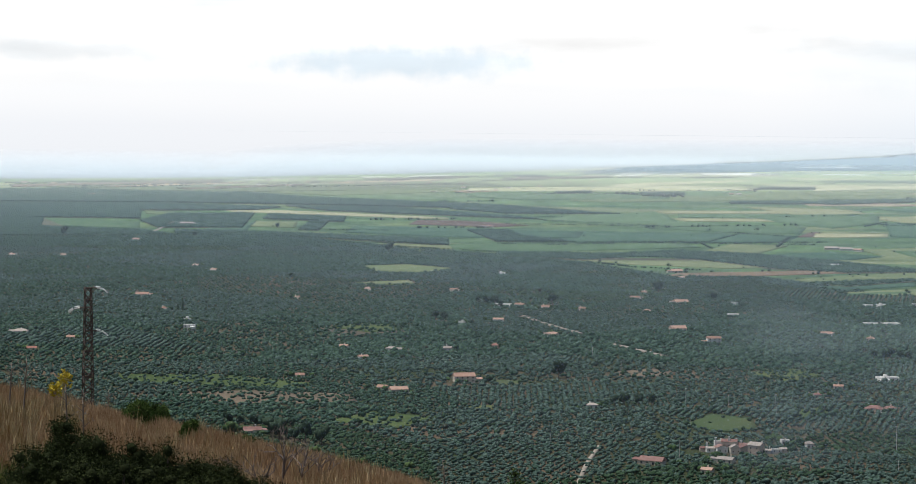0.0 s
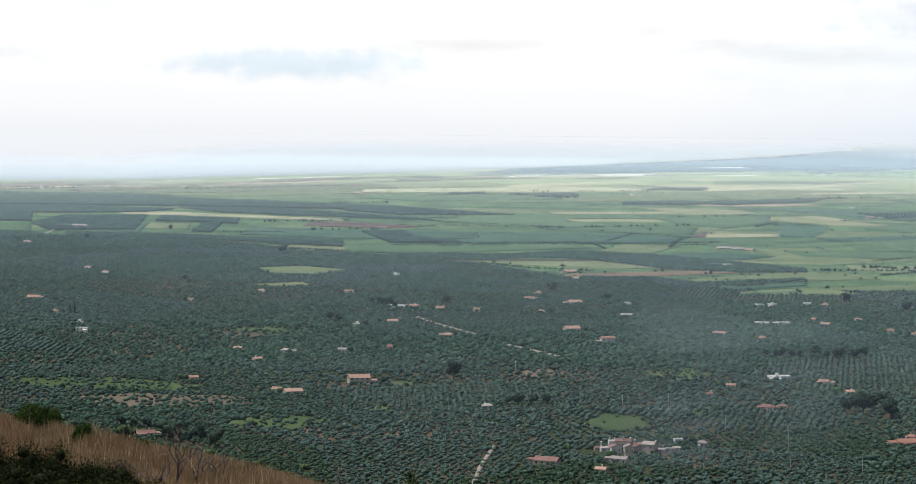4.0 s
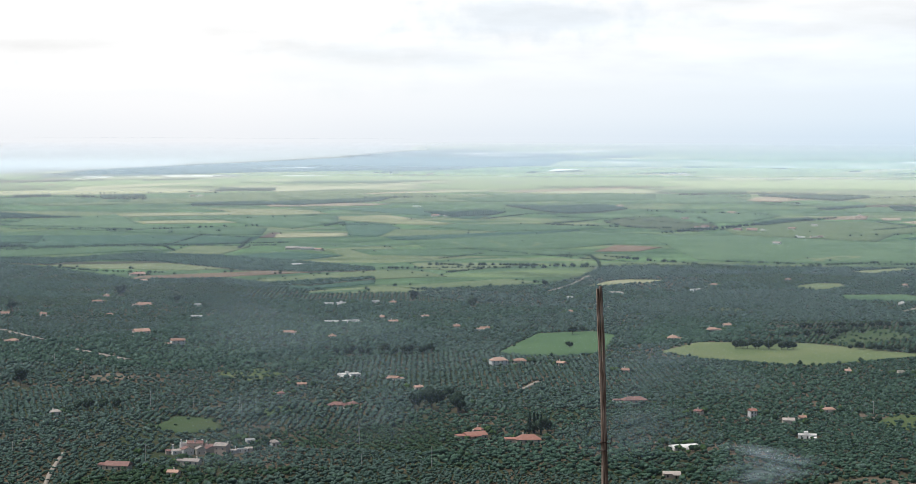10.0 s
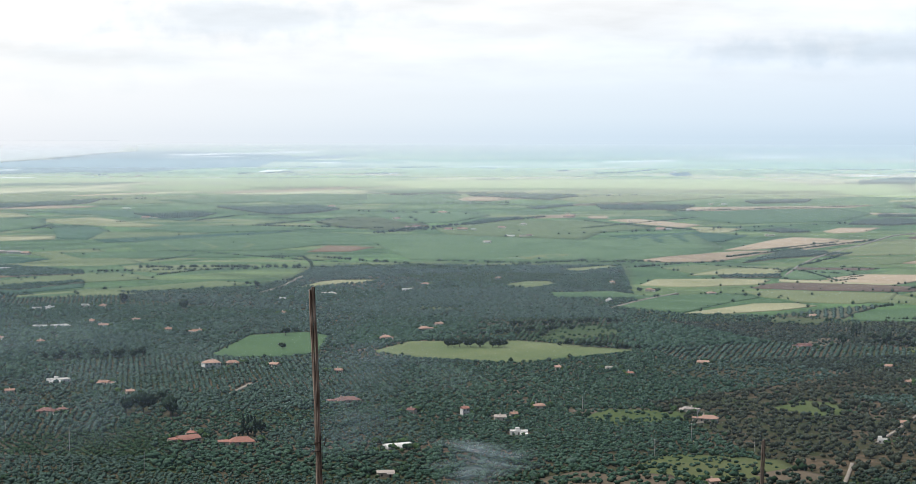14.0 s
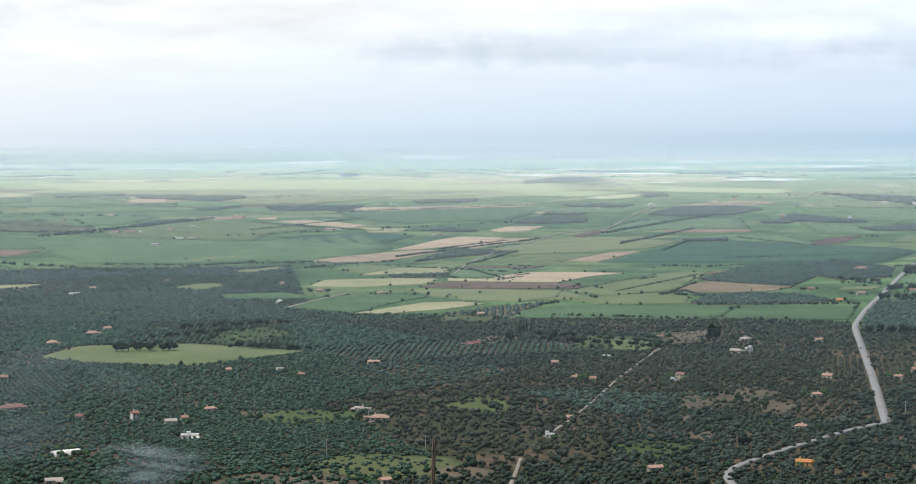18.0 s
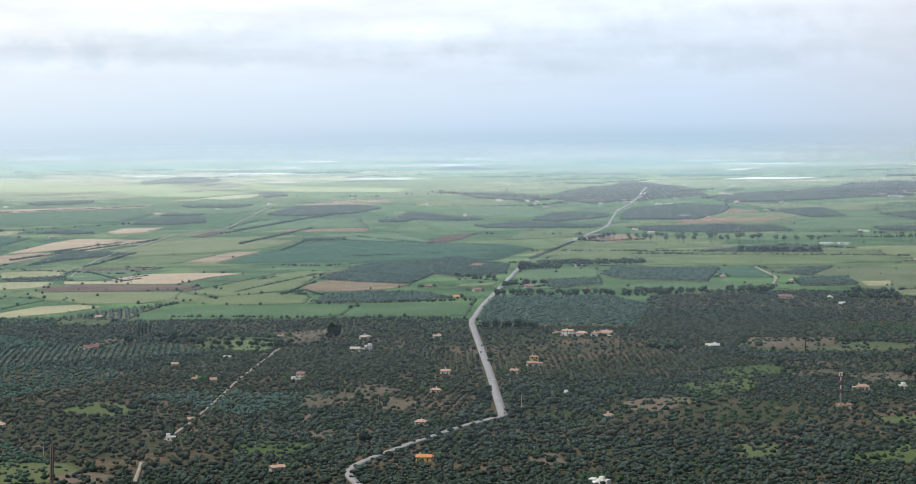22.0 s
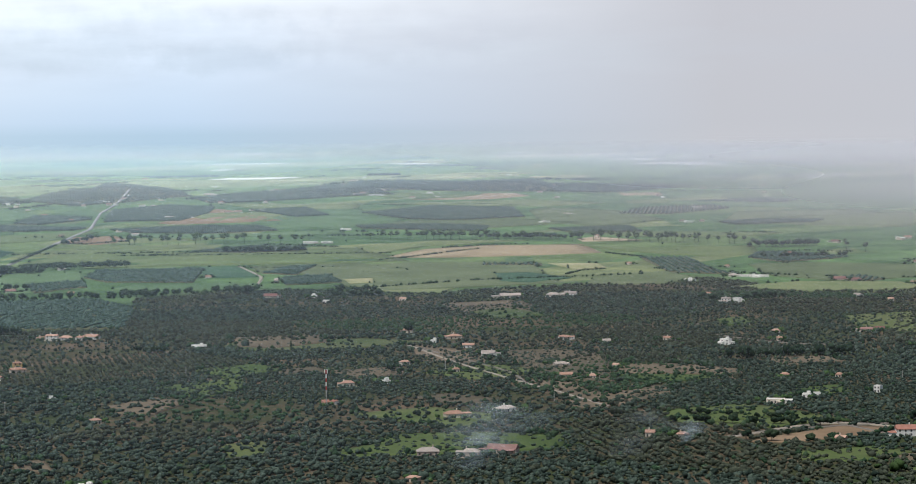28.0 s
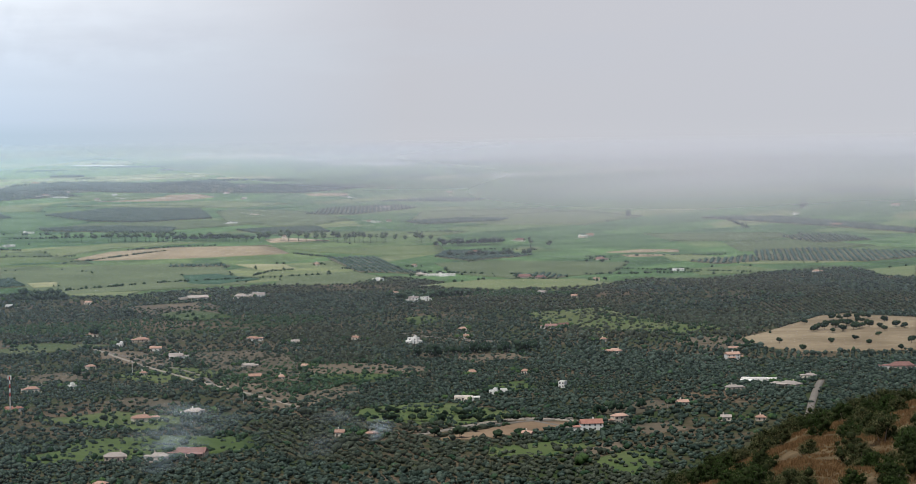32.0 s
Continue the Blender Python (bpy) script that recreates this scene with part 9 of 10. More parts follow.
def wood_pole(az_top, el_top, az_low, el_low, r, width, mat, label, iron):
    """An old leaning timber pole, split along its length, standing on the slope."""
    top, low = sight(az_top, el_top, r), sight(az_low, el_low, r)
    way = (low - top).normalized()
    foot = Vector(low)
    while foot.z > float(hill(np.array(math.degrees(math.atan2(foot.x, foot.y))), np.array(math.hypot(foot.x, foot.y)))) - 0.8:
        foot += way * 0.2
    base = new("utility_pole")
    base.location = foot
    tagged(base, label, "pole")
    ln = (top - foot).length
    side = Vector((math.cos(radians(az_top)), -math.sin(radians(az_top)), 0))
    k = np.random.default_rng(int(r))
    for part_no, off in enumerate((-0.25, 0.27)):
        bm = bmesh.new()
        rings, n = [], 34
        for i in range(n + 1):
            u = i / n
            c = (top - foot) * u + side * (width * off * (0.9 + 0.25 * math.sin(u * 9 + part_no))) + side * 0.10 * math.sin(u * 3.1) * width
            if part_no == 0 and u > 0.985:
                c = c - Vector((0, 0, 0.12))
            rad = width * (0.34 - 0.07 * u) * (1 + 0.08 * math.sin(u * 31 + part_no * 2))
            ring = []
            for j in range(10):
                a = 2 * math.pi * j / 10
                q = rad * (1 + 0.16 * math.sin(3 * a + part_no) + k.normal(0, 0.03))
                ring.append(bm.verts.new(c + side * math.cos(a) * q + Vector((-side.y, side.x, 0)) * math.sin(a) * q))
            rings.append(ring)
        for ra, rb in zip(rings, rings[1:]):
            for j in range(10):
                bm.faces.new((ra[j], ra[(j + 1) % 10], rb[(j + 1) % 10], rb[j]))
        bm.faces.new(rings[-1])
        part("timber", bm, mat, base)
    if iron:
        p = Vector(sight(az_low, el_low, r) - foot) + (top - low).normalized() * 1.75
        bm = bmesh.new()
        rod(bm, p - side * 0.28, p + side * 0.36, 0.018, 0.018)
        rod(bm, p + side * 0.30 - Vector((0, 0, 0.1)), p + side * 0.40 + Vector((0, 0, 0.32)), 0.02, 0.02)
        rod(bm, p + side * 0.22, p + side * 0.22 + Vector((0, 0, -0.7)), 0.012, 0.012)
        part("iron_bracket", bm, "rusty_steel", base, "rusty iron bracket")
        for zz in (-0.35, 0.05):
            bm = bmesh.new()
            rod(bm, p + Vector((0, 0, zz)), p + Vector((0, 0, zz + 0.05)), width * 0.66, width * 0.66, 12)
            part("strap", bm, "rusty_steel", base)


def pylon(az, el_top, r):
    """A narrow square lattice mast with three single arms."""
    foot = on_hill(az, r)
    foot.z -= 0.5
    top = EYE + r * math.tan(radians(el_top)) - foot.z
    base = new("lattice_pylon")
    base.matrix_world = Matrix.Translation(foot) @ pose(0, 0, 0, 0, 0, -az + 14)
    tagged(base, "rusty brown steel lattice power pylon on the slope", "pylon")

    def half(z):
        return 0.52 - 0.22 * z / top
    for sx in (-1, 1):
        for sy in (-1, 1):
            bm = bmesh.new()
            rod(bm, (sx * half(0), sy * half(0), 0), (sx * half(top), sy * half(top), top), 0.055, 0.045, 4)
            part("leg", bm, "rusty_steel", base)
    n = int(top / 0.62)
    for face in range(4):
        bm = bmesh.new()
        for i in range(n):
            z0, z1 = top * i / n, top * (i + 1) / n
            a, b = half(z0), half(z1)
            s = 1 if i % 2 else -1
            p, q = (s * a, -a, z0), (-s * b, -b, z1)
            m = Matrix.Rotation(face * math.pi / 2, 3, "Z")
            rod(bm, m @ Vector(p), m @ Vector(q), 0.05, 0.05, 4)
            if i % 4 == 0:
                rod(bm, m @ Vector((-a, -a, z0)), m @ Vector((a, -a, z0)), 0.045, 0.045, 4)
        part("bracing", bm, "rusty_steel", base)
    for z, s in ((top - 0.1, 1), (top - 2.0, -1), (top - 4.3, 1)):
        bm = bmesh.new()
        rod(bm, (-0.3 * s, -0.25, z), (0.95 * s, 0, z), 0.07, 0.05, 4)
        rod(bm, (-0.3 * s, 0.25, z), (0.95 * s, 0, z), 0.07, 0.05, 4)
        rod(bm, (0.3 * s, 0, z - 0.5), (0.9 * s, 0, z), 0.04, 0.04, 4)
        arm = part("cross_arm", bm, "rusty_steel", base)
        for a, b in (((0.8, 0.2, 0.1), (1.3, 0.25, 0.05)), ((0.85, -0.1, -0.02), (1.4, -0.15, -0.1)), ((1.45, 0.25, -0.05), (1.9, 0.3, -0.4)), ((1.5, -0.15, -0.15), (1.95, -0.2, -0.52))):
            bm = bmesh.new()
            a, b = Vector((a[0] * s, a[1], z + a[2])), Vector((b[0] * s, b[1], z + b[2]))
            rod(bm, a, b, 0.03, 0.03, 5)
            for j in range(6):
                c = a.lerp(b, (j + 0.2) / 6)
                rod(bm, c, a.lerp(b, (j + 0.75) / 6), 0.085, 0.05, 8)
            part("insulator", bm, "glass_insulator", arm, "pale glass insulator string")


def leaves(k, blobs, count, leaf):
    """Loose leaf blades filling the given clumps (centre, radius)."""
    V = []
    tot = sum(q[1] ** 2 for q in blobs)
    for c, rad in blobs:
        n = int(count * rad ** 2 / tot)
        d = k.normal(0, 1, (n, 3))
        d /= np.linalg.norm(d, axis=1)[:, None]
        p = np.array(c) + d * rad * k.uniform(0.5, 1.25, (n, 1))
        a, b = k.normal(0, 1, (n, 3)), k.normal(0, 1, (n, 3))
        a = a / np.linalg.norm(a, axis=1)[:, None] * leaf * k.uniform(0.6, 1.3, (n, 1))
        b = b / np.linalg.norm(b, axis=1)[:, None] * leaf * 0.5
        V.append(np.stack([p - b, p + b, p + a], 1))
    V = np.concatenate(V)
    return V.reshape(-1, 3), np.arange(len(V) * 3).reshape(-1, 3)


def shrub(az, r, width, tall, mat, count, label, leaf=0.05, seed=0):
    k = np.random.default_rng(int(az * 37 + r * 11 + seed) % 99991)
    base = new("shrub")
    base.location = on_hill(az, r)
    tagged(base, label, "shrub", "shrubs of the hillside")
    m = int(np.clip(24 * width / max(tall, 0.4), 24, 60))
    blobs = []
    for _ in range(m):
        size = min(tall, width) * k.uniform(0.13, 0.24)
        d = k.normal(0, 1, 3)
        d = d / np.linalg.norm(d) * k.uniform(0.25, 1.0) ** 0.6
        lobe = 1 + 0.18 * math.sin(3 * math.atan2(d[1], d[0]) + az * 9)
        blobs.append(((d[0] * (width / 2 - size) * lobe, d[1] * (width / 2 - size) * lobe, size * 0.5 + abs(d[2]) * (tall - 1.5 * size)), size))
    v, f = leaves(k, blobs, count, leaf)
    tagged(new("foliage", quick_mesh("foliage", v, f, mat)), kind="stuff").parent = base
    # dark lumps stand in for the shade deep inside the shrub
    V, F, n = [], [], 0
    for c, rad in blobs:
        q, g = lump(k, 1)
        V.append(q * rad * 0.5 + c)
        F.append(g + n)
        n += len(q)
    inner = tagged(new("inner_growth", quick_mesh("inner_growth", np.vstack(V), np.vstack(F), "shrub_shade")), kind="stuff")
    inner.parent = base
    bm = bmesh.new()
    for c, rad in blobs[:6]:
        rod(bm, (c[0] * 0.25, c[1] * 0.25, -0.3), c, 0.035, 0.012, 5)
    part("stems", bm, "twig", base)


def crest_shrub(az, el, r, width, mat, count, label, leaf):
    """A shrub whose top stands at that elevation from the viewpoint."""
    tall = float(sight(az, el, r).z - on_hill(az, r).z)
    shrub(az, r, width, max(tall, 0.3), mat, count, label, leaf)


def grass(name, label, az0, az1, r0, r1, count, tall, mat, seed, blade=0.012, keep=None):
    k = np.random.default_rng(seed)
    az, r = k.uniform(az0, az1, count), np.sqrt(k.uniform(r0 ** 2, r1 ** 2, count))
    if keep is not None:
        on = keep(az, r, k)
        az, r = az[on], r[on]
    n, per = len(az), 9
    x, y, z = np.sin(np.radians(az)) * r, np.cos(np.radians(az)) * r, hill(az, r)
    x, y, z = np.repeat(x, per), np.repeat(y, per), np.repeat(z, per)
    t = np.repeat(tall * k.uniform(0.5, 1.25, n), per) * k.uniform(0.6, 1.15, n * per)
    x, y = x + k.normal(0, 0.07, n * per), y + k.normal(0, 0.07, n * per)
    a = k.uniform(0, 2 * math.pi, n * per)
    lean = t * k.uniform(0.05, 0.5, n * per)
    ba = -np.arctan2(x, y) + k.normal(0, 0.6, n * per)
    w = blade * (1 + r.mean() / 80) * k.uniform(0.6, 1.4, n * per)
    p0 = np.stack([x - np.cos(ba) * w, y - np.sin(ba) * w, z - 0.05], -1)
    p1 = np.stack([x + np.cos(ba) * w, y + np.sin(ba) * w, z - 0.05], -1)
    p2 = np.stack([x + np.cos(a) * lean, y + np.sin(a) * lean, z + t], -1)
    V = np.stack([p0, p1, p2], 1).reshape(-1, 3)
    me = quick_mesh(name, V, np.arange(len(V)).reshape(-1, 3), mat)
    tagged(new(name, me), label, "grass", kind="stuff")


def tall_plant(az, r, tall, flower, seed):
    """A dry giant-fennel stalk, with a yellow head if flower."""
    k = random.Random(seed)
    base = new("fennel_plant")
    base.location = on_hill(az, r)
    tagged(base, "tall fennel with yellow flower heads in dry grass" if flower else "dry leafless fennel stalk in tall grass", "plant", "fennel stalks")
    bm = bmesh.new()
    lean = Vector((k.uniform(-0.12, 0.12), 0, 1)) * tall
    rod(bm, (0, 0, -0.2), lean, 0.028, 0.014)
    tips = []
    for i in range(7):
        u = (0.8 + 0.2 * i / 6) if flower else 0.55 + 0.45 * i / 6
        a = i * 2.4
        tip = lean * u + Vector((math.cos(a), math.sin(a), 0.9)) * tall * (0.055 if flower else 0.13)
        rod(bm, lean * u, tip, 0.012, 0.006, 4)
        tips.append(tip)
    part("stalk", bm, "straw_grass" if flower else "dry_stalk", base)
    bm = bmesh.new()
    for tip in tips + [lean]:
        for j in range(26 if flower else 7):
            d = Vector((k.gauss(0, 1), k.gauss(0, 1), abs(k.gauss(0, 0.7)))).normalized()
            e = tip + d * k.uniform(0.03, 0.12)
            q = Vector((k.gauss(0, 1), k.gauss(0, 1), k.gauss(0, 1))).normalized() * (0.04 if flower else 0.014)
            bm.faces.new([bm.verts.new(c) for c in (e - q, e + q, e + d * 0.06)])
    head = part("flower_head", bm, "yellow_flower" if flower else "dry_stalk", base)
    tagged(head, kind="stuff")


def bare_bush(az, r, tall, seed):
    """A leafless thorny shrub of thin grey branches."""
    k = random.Random(seed)
    base = new("bare_shrub")
    base.location = on_hill(az, r)
    tagged(base, "leafless grey shrub of thin branches on the grassy slope", "shrub", "shrubs of the hillside")
    bm = bmesh.new()

    def grow(p, d, ln, rad, depth_):
        q = p + d * ln
        rod(bm, p, q, rad, rad * 0.7, 4)
        if depth_ < 5:
            for _ in range(2 if depth_ else 5):
                grow(q, (d + Vector((k.gauss(0, 0.45), k.gauss(0, 0.45), k.gauss(0.05, 0.3)))).normalized(), ln * k.uniform(0.6, 0.85), rad * 0.65, depth_ + 1)
    grow(Vector((0, 0, -0.2)), Vector((0.1, 0, 1)), tall * 0.3, 0.03, 0)
    part("bramble", bm, "twig", base)


def hillside():
    wood_pole(*POLE_A, 100, 0.27, "weathered_wood", "old split timber pole, leaning, with an iron bracket", True)
    wood_pole(*POLE_B, 150, 0.24, "pale_wood", "bare pale timber pole on the slope", False)
    pylon(*PYLON, 215)
    # dry grass of the near spur
    grass("dry_grass", "tall dry reddish grass on the hillside", -14.5, 3, 14, 78, 46000, 0.30, "dry_grass", 1, 0.0045, keep=lambda a, r, k: r > 44 - 2.2 * np.abs(a + 9) + k.normal(0, 3, len(a)))
    grass("dry_grass", "pale straw-coloured grass tufts on the hillside", -14.5, -9.4, 30, 60, 5200, 0.45, "straw_grass", 2, 0.007, keep=lambda a, r, k: np.sin(a * 6.1 + 1.0) + np.sin(a * 2.3 + r * 0.35) + k.normal(0, 0.25, len(a)) > 0.45 - 0.5 * (a < -11))
    grass("dry_grass", "scattered pale seed stems above the dry grass", -14.5, 3, 34, 78, 3600, 0.46, "straw_grass", 9, 0.006, keep=lambda a, r, k: np.sin(a * 3.3 + r * 0.3) + k.normal(0, 0.6, len(a)) > 0.0)
    grass("green_grass", "low green grass at the foot of the dry grass", -14.5, -6, 12, 36, 9000, 0.4, "green_grass", 3, 0.007, keep=lambda a, r, k: k.random(len(a)) < 0.6)
    grass("dry_grass", "dry reddish grass between dark shrubs on the slope", 66, 77, 95, 215, 44000, 0.2, "heath_grass", 4, 0.009, keep=lambda a, r, k: k.random(len(a)) > 0.15)
    dark = "dense dark green evergreen shrub on the grassy slope"
    for az, el, r, w in NEAR_SHRUBS:
        crest_shrub(az, el, r, w, "shrub_leaf", 13000, dark, 0.026)
    for az, el, r, w in RIDGE_SHRUBS:
        crest_shrub(az, el + 0.12, r, 1.7 * w, "bush_leaf", 6500, "low green bushy shrub on the ridge", 0.05)
    for az, r, tall, fl in ((-10.45, 52, 1.55, True), (-11.35, 50, 1.5, False), (-10.15, 46, 1.3, False), (-9.75, 48, 1.15, False), (-11.7, 55, 1.1, False), (-0.2, 62, 1.3, False), (-10.58, 50, 1.05, True), (-9.2, 60, 0.9, False)):
        tall_plant(az, r, tall, fl, int(r * 10))
    for az, r, tall in ((-4.6, 44, 1.6), (-4.1, 46, 1.3), (-5.2, 44, 1.2), (-3.6, 47, 0.9), (-5.8, 43, 0.9), (-0.15, 70, 1.3)):
        bare_bush(az, r, tall, int(az * -10 + 5))
    k = random.Random(12)
    count = 0
    while count < 230:
        az, r = k.uniform(66.6, 77), k.uniform(108, 224)
        if math.sin(az * 1.9 + r * 0.045) + math.sin(az * 4.3 - r * 0.07) + k.gauss(0, 0.35) < (-1.6 if r > 176 else 0.05):
            continue
        w = k.uniform(1.5, 3.3) * (1.1 if r > 176 else 1.0)
        shrub(az, r, w, w * k.uniform(0.55, 0.8), k.choice(("heath_leaf", "heath_leaf", "heath_leaf", "shrub_leaf", "green_leaf", "green_leaf")), 2300, "rounded dark green shrub on the dry slope", 0.08, count)
        count += 1


POLE_A = (17.924, -3.974, 18.111, -9.086)
POLE_B = (29.868, -7.887, 29.812, -9.105)
PYLON = (-9.657, -4.231)
NEAR_SHRUBS = [(-10.37, -7.35, 34, 0.62), (-10.07, -7.22, 33, 0.83), (-9.76, -7.42, 34, 0.59), (-10.27, -7.7, 33, 1.07), (-9.85, -7.73, 33, 0.9), (-11.05, -8.02, 31, 1.1), (-10.6, -7.91, 31, 1.1), (-10.15, -7.79, 31, 1.17), (-9.62, -7.75, 31, 1.17), (-9.09, -7.9, 31, 1.17), (-8.6, -7.98, 31, 1.17), (-8.1, -8.07, 31, 1.17), (-7.57, -8.17, 31, 1.1), (-7.11, -8.34, 31, 1.1), (-6.62, -8.49, 31, 1.02), (-6.11, -8.69, 31, 0.99), (-5.65, -8.88, 31, 0.8), (-11.05, -8.54, 28, 1.15), (-9.99, -8.26, 28, 1.49), (-8.94, -8.35, 28, 1.49), (-7.87, -8.51, 28, 1.49), (-6.8, -8.72, 28, 1.33), (-5.2, -8.85, 31, 0.8), (-4.6, -9.0, 31, 0.7), (-5.9, -9.0, 28, 1.1)]
RIDGE_SHRUBS = [(-8.56, -7.32, 66, 0.6), (-8.24, -7.2, 66, 0.78), (-7.85, -7.33, 67, 0.79), (-6.96, -7.76, 60, 0.42), (-6.01, -8.11, 60, 0.65), (-5.58, -8.22, 61, 0.59), (1.58, -8.86, 62, 0.73)]

hillside()


# ---------------------------------------------------------------- poles, mast
def line_pole(x, y, tall):
    base = new("power_pole")
    base.location = place(x, y, 0.0)
    tagged(base, "thin grey concrete power pole above the olive trees", "pole", "power poles of the plain")
    bm = bmesh.new()
    rod(bm, (0, 0, -0.5), (0, 0, tall), 0.22, 0.15)
    part("shaft", bm, "concrete_pole", base)
    bm = bmesh.new()
    rod(bm, (-0.8, 0, tall - 0.3), (0.8, 0, tall - 0.3), 0.06, 0.06, 4)
    part("cross_arm", bm, "concrete_pole", base)


def radio_mast(x, y, tall):
    base = new("radio_mast")
    base.location = place(x, y, 0.0)
    tagged(base, "red and white banded lattice radio mast with white antennas", "mast")
    n = 9
    for i in range(n):
        z0, z1 = tall * i / n, tall * (i + 1) / n
        bm = bmesh.new()
        for j in range(3):
            a, b = 2 * math.pi * j / 3, 2 * math.pi * (j + 1) / 3
            p, q = Vector((0.4 * math.cos(a), 0.4 * math.sin(a), 0)), Vector((0.4 * math.cos(b), 0.4 * math.sin(b), 0))
            rod(bm, p + Vector((0, 0, z0)), p + Vector((0, 0, z1)), 0.19, 0.19, 6)
            rod(bm, p + Vector((0, 0, z0)), q + Vector((0, 0, z1)), 0.12, 0.12, 4)
        tint = ("concrete_pole", "red_paint", "white_paint")[0 if i < 4 else 1 + i % 2]
        part("section", bm, tint, base, dict(concrete_pole="grey section", red_paint="red painted section", white_paint="white painted section")[tint])
    for j in range(3):
        a = 2 * math.pi * j / 3 + 0.5
        bm = bmesh.new()
        box(bm, -0.4, 0.4, -0.25, 0.25, -1.4, 1.4)
        bmesh.ops.translate(bm, verts=bm.verts, vec=(math.cos(a) * 1.1, math.sin(a) * 1.1, tall - 1.0))
        part("antenna", bm, "white_paint", base, "white antenna panel")
    bm = bmesh.new()
    rod(bm, (0, 0, tall), (0, 0, tall + 2), 0.08, 0.04)
    part("spike", bm, "rusty_steel", base)


line_pole(137, 1311, 12.0)
line_pole(226, 1514, 10.8)
line_pole(252, 1437, 11.1)
line_pole(279, 1360, 12.0)
line_pole(200, 1576, 7.8)
line_pole(263, 1275, 7.0)
line_pole(137, 1786, 9.7)
line_pole(121, 1909, 8.3)
line_pole(61, 1374, 7.0)
line_pole(169, 1580, 12.0)
line_pole(3, 2177, 7.1)
line_pole(284, 1386, 12.0)
line_pole(231, 1557, 11.1)
line_pole(303, 1260, 12.0)
line_pole(615, 1206, 11.1)
line_pole(718, 1343, 9.9)
line_pole(670, 1430, 10.3)
line_pole(684, 1202, 9.0)
line_pole(1465, 1074, 7.9)
line_pole(1336, 880, 7.0)
line_pole(670, 1261, 11.7)
line_pole(985, 1242, 9.5)
line_pole(1067, 1176, 9.5)
line_pole(1320, 1235, 8.8)
line_pole(1529, 956, 7.8)
line_pole(1404, 571, 7.0)
line_pole(1598, 721, 7.0)
radio_mast(1228, 1009, 26.5)


# ---------------------------------------------------------------- smoke
haze_material("smoke_air", (0.62, 0.74, 0.82))
SMOKES = []


def smoke(x, y, wide, tall, density, puffs, label, lean=0.4, rise=2.0, drift=2.0):
    """Drifting smoke in a few soft sheets, thin at the rim."""
    k = np.random.default_rng(int(abs(x) + y))
    base = new("smoke")
    base.location = place(x, y, 0.5)
    base.rotation_euler = (0, 0, -math.atan2(x, y))
    base.scale = [float(shrink(x, y))] * 3
    tagged(base, label, "smoke", "smoke over the groves")
    for i in range(puffs):
        u = (i + 0.5) / puffs
        w, h = wide * (0.45 + 0.8 * u) * k.uniform(0.8, 1.1), tall * (0.42 + 0.3 * u)
        g = np.linspace(-1, 1, 25)
        A, B = np.meshgrid(g, g, indexing="ij")
        rad = np.hypot(A, B)
        wisp = 0.72 + 0.28 * np.sin(A * 5 + 2.0 * np.sin(B * 4 + i * 2) + i) * np.sin(B * 6 + i * 1.3 + 1.5 * np.sin(A * 3))
        d = density * np.clip(1 - rad, 0, 1) ** 1.3 * np.clip(wisp, 0.05, 1) * (1.15 - 0.5 * u)
        V = np.stack([A * w / 2 + 0.06 * w * np.sin(B * 5 + i), 0.15 * w * np.sin(A * 2 + i) + (i - puffs / 2) * wide * 0.22, B * h / 2 + 0.06 * h * np.sin(A * 4 + i)], -1).reshape(-1, 3)
        n = len(g)
        a, b = np.meshgrid(np.arange(n - 1), np.arange(n - 1), indexing="ij")
        F = np.stack([a * n + b, (a + 1) * n + b, (a + 1) * n + b + 1, a * n + b + 1], -1).reshape(-1, 4)
        me = quick_mesh("puff", V, F, "smoke_air", True)
        carry(me, "veil", d.ravel())
        puff = new("puff", me)
        puff.parent = base
        home = Vector((lean * tall * u + k.uniform(-0.1, 0.1) * wide, 0, tall * (0.15 + 0.8 * u)))
        puff.location = home
        SMOKES.append((puff, home, drift * (0.6 + u), rise * (0.6 + u), k.uniform(0, 6)))


smoke(191, 1285, 224, 116, 0.29, 3, "broad thin veil of blue smoke over the groves", 0.1, 2, 2)
smoke(271, 1301, 165, 90, 0.28, 2, "broad thin veil of blue smoke over the groves", 0.2, 2, 2)
smoke(453, 1136, 63, 22, 0.6, 5, "thin white-blue smoke rising from the groves", 1.0, 2, 2)
smoke(432, 1236, 134, 74, 0.34, 2, "broad thin veil of blue smoke over the groves", 0.2, 2, 2)
smoke(514, 1508, 47, 26, 0.22, 2, "faint wisp of smoke over the olive trees", 0.4, 2, 2)
smoke(1198, 691, 19, 11, 0.8, 4, "white smoke from a garden fire beside a house", 0.4, 0.8, 0.6)
smoke(1055, 757, 60, 29, 0.46, 5, "drifting white-blue smoke above the groves", 0.5, 2, 2)
smoke(1108, 681, 46, 28, 0.26, 2, "faint wisp of smoke over the olive trees", 0.3, 2, 2)
smoke(1108, 1026, 130, 114, 0.06, 2, "faint broad haze of smoke over the groves", 0.1, 2, 2)
smoke(-798, 7698, 146, 38, 0.6, 2, "distant white smoke over the far fields", 0.5, 1, 1)


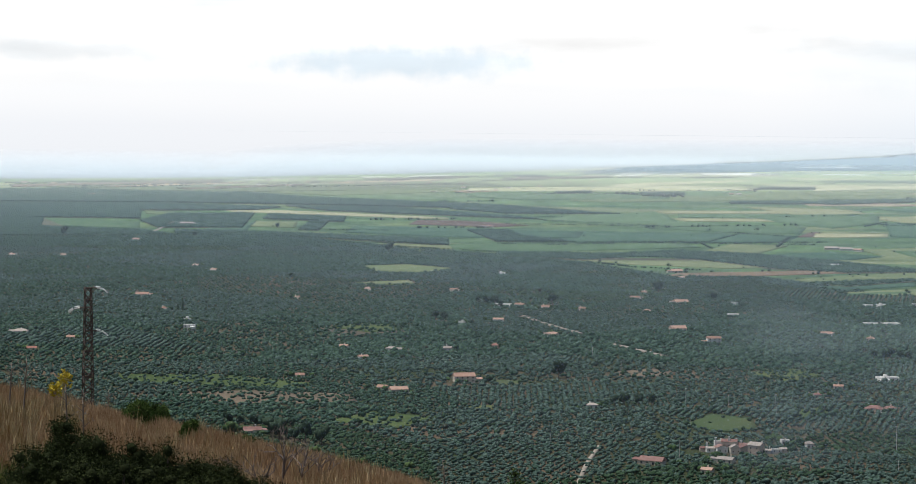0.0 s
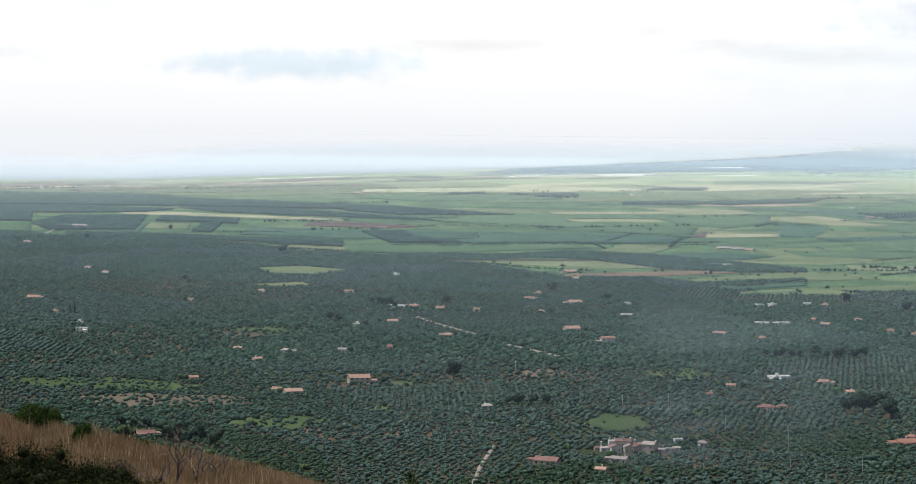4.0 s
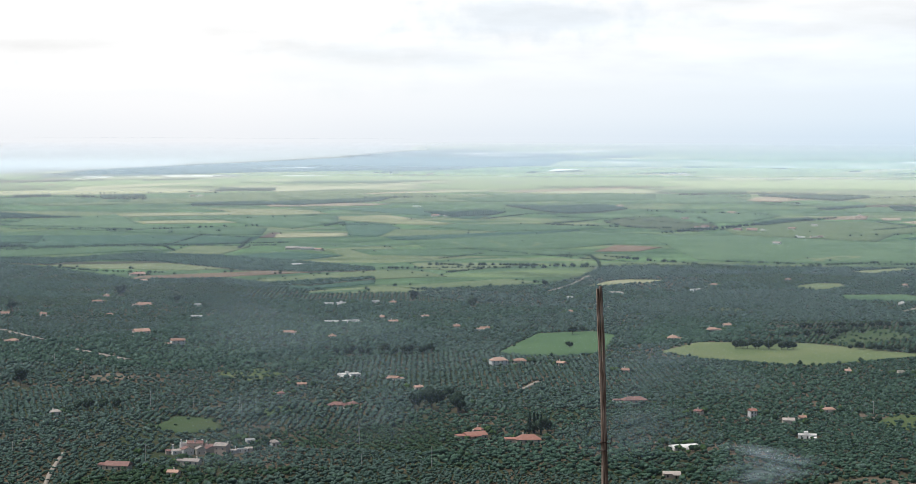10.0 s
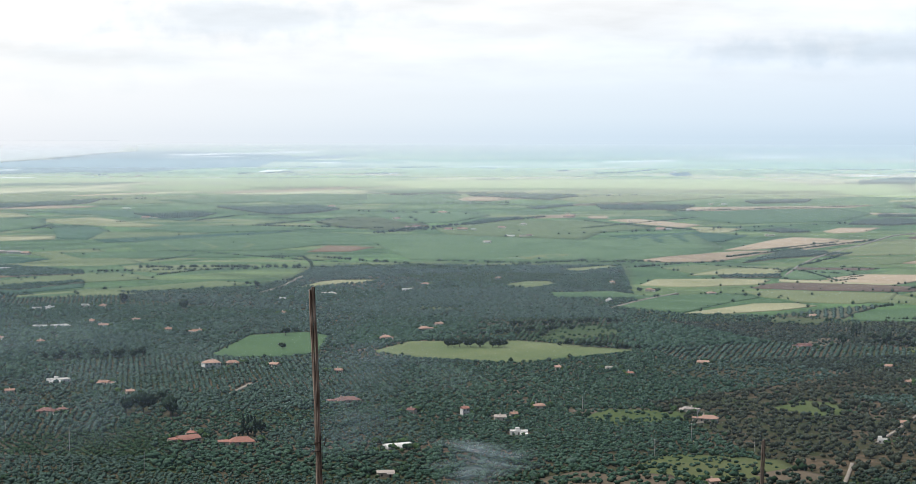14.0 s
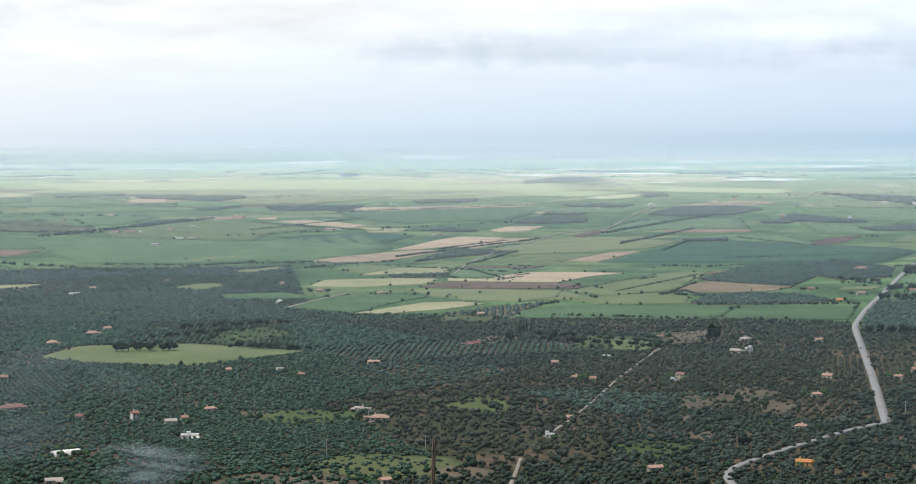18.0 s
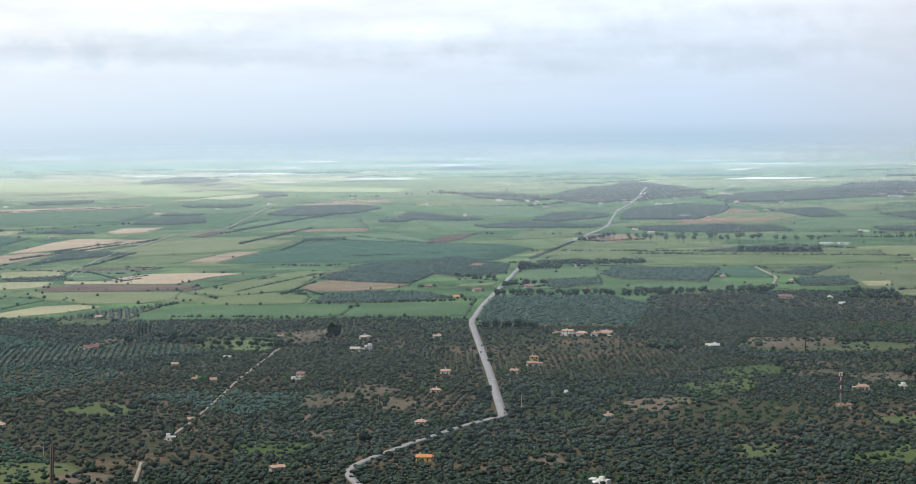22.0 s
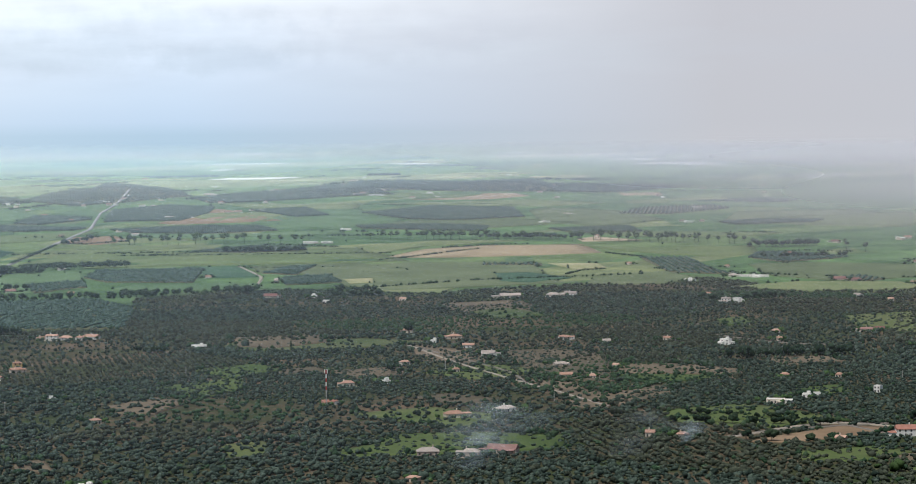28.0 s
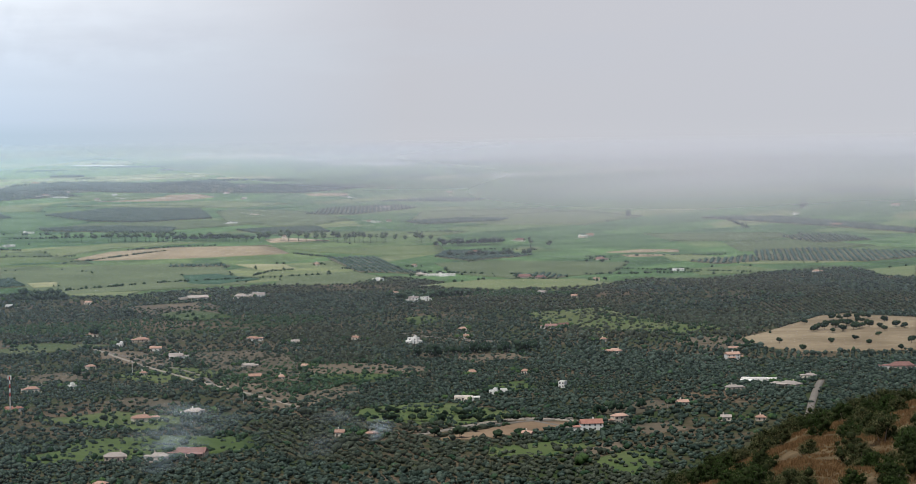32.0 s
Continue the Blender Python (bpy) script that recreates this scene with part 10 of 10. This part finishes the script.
surface("car_white", [(0.70, 0.70, 0.70), (0.76, 0.76, 0.76), (0.8, 0.8, 0.8)], 0.5, 0.35, 0)
surface("car_dark", [(0.03, 0.03, 0.035), (0.04, 0.04, 0.045), (0.05, 0.05, 0.055)], 0.5, 0.35, 0)
surface("car_grey", [(0.30, 0.31, 0.32), (0.35, 0.36, 0.37), (0.4, 0.41, 0.42)], 0.5, 0.35, 0)
surface("tyre", [(0.02, 0.02, 0.02), (0.03, 0.03, 0.03), (0.04, 0.04, 0.04)], 4.0, 0.9, 0)
CARS = []


def car(paint, label, rows):
    """A small hatchback that drives along the road; rows: seconds, x, y, heading."""
    base = new("car")
    tagged(base, label, "car", "cars on the road")
    bm = bmesh.new()
    box(bm, -0.86, 0.86, -2.05, 2.05, 0.32, 0.92)
    bmesh.ops.bevel(bm, geom=bm.edges[:], offset=0.16, segments=2, affect="EDGES")
    part("body", bm, paint, base)
    bm = bmesh.new()
    v = [bm.verts.new(q) for q in ((-0.8, -1.75, 0.9), (0.8, -1.75, 0.9), (0.8, 1.0, 0.9), (-0.8, 1.0, 0.9), (-0.64, -1.35, 1.42), (0.64, -1.35, 1.42), (0.64, 0.3, 1.42), (-0.64, 0.3, 1.42))]
    for q in ((0, 1, 5, 4), (1, 2, 6, 5), (2, 3, 7, 6), (3, 0, 4, 7), (4, 5, 6, 7)):
        bm.faces.new([v[i] for i in q])
    part("windows", bm, "opening", base, "dark glass cabin")
    bm = bmesh.new()
    box(bm, -0.63, 0.63, -1.34, 0.29, 1.425, 1.47)
    part("roof", bm, paint, base)
    for sx in (-1, 1):
        for yy in (-1.3, 1.3):
            bm = bmesh.new()
            rod(bm, (sx * 0.72, yy, 0.31), (sx * 0.9, yy, 0.31), 0.31, 0.31, 14)
            part("wheel", bm, "tyre", base)
    CARS.append((base, rows))


car("car_white", "small white hatchback driving down the asphalt road", [(0, 1263.3, 1442.2, 140.9), (16, 1228.2, 1398.9, 140.9), (17, 1218.2, 1386.6, 140.9), (18.5, 1203.1, 1368.0, 140.6), (19.0, 1198.0, 1361.9, 140.4), (20.0, 1187.9, 1349.6, 140.4), (21.0, 1177.7, 1337.4, 140.4), (22.0, 1162.5, 1319.0, 140.4), (23.0, 1152.4, 1306.7, 140.4), (25.0, 1132.1, 1282.1, 140.4), (26, 1121.9, 1269.9, 140.4), (27.5, 1106.7, 1251.4, 140.4), (29, 1091.5, 1233.0, 140.4), (32, 1061.1, 1196.2, 140.4)])
car("car_dark", "dark car driving away along the asphalt road", [(0, 1250.9, 1421.5, -39.1), (16, 1286.0, 1464.8, -39.1), (17, 1296.1, 1477.2, -39.1), (18.5, 1311.1, 1495.7, -39.1), (19.0, 1316.1, 1501.9, -39.1), (20.0, 1326.2, 1514.3, -39.1), (21.0, 1336.2, 1526.6, -39.1), (22.0, 1346.2, 1539.0, -39.1), (23.0, 1356.3, 1551.4, -39.1), (25.0, 1381.4, 1582.3, -39.1), (26, 1392.7, 1596.2, -39.1), (27.5, 1409.7, 1617.2, -39.1), (29, 1426.7, 1638.2, -39.1), (32, 1460.8, 1680.1, -39.1)])
car("car_dark", "dark car coming down the asphalt road", [(0, 1409.1, 1621.9, 140.9), (16, 1373.8, 1578.4, 140.9), (17, 1363.7, 1566.0, 140.9), (18.5, 1348.6, 1547.3, 140.9), (19.0, 1338.6, 1535.0, 140.9), (20.0, 1328.5, 1522.6, 140.9), (21.0, 1318.5, 1510.2, 140.9), (22.0, 1303.5, 1491.7, 140.9), (23.0, 1293.4, 1479.3, 140.9), (25.0, 1273.3, 1454.6, 140.9), (26, 1263.3, 1442.2, 140.9), (27.5, 1248.3, 1423.7, 140.9), (29, 1233.2, 1405.1, 140.9), (32, 1203.1, 1368.0, 140.6)])
car("car_grey", "grey car driving up the asphalt road", [(0, 1025.6, 1148.0, -39.6), (16, 1025.6, 1148.0, -39.6), (17, 1025.6, 1148.0, -39.6), (22.0, 1028.2, 1151.1, -39.6), (23.0, 1038.3, 1163.4, -39.6), (25.0, 1058.6, 1187.9, -39.6), (26, 1068.7, 1200.2, -39.6), (27.5, 1084.0, 1218.6, -39.6), (29, 1099.2, 1237.0, -39.6), (32, 1129.6, 1273.8, -39.6)])


def motions():
    for puff, home, drift, rise, phase in SMOKES:
        rows = []
        for i in range(9):
            t = 4.0 * i
            q = i / 8 - 0.5
            rows.append((t, pose(home.x + drift * q * 4 + 0.5 * math.sin(phase + i), home.y, home.z + rise * q * 2 + 0.4 * math.sin(phase + i * 0.8), 0, 0, 4 * math.sin(phase + i * 0.7))))
        walk(puff, rows)
    for base, rows in CARS:
        walk(base, [(t, Matrix.Translation(place(x, y, 0.5 + 0.0003 * math.hypot(x, y) + 0.02)) @ pose(0, 0, 0, 0, 0, turn)) for t, x, y, turn in rows])


motions()
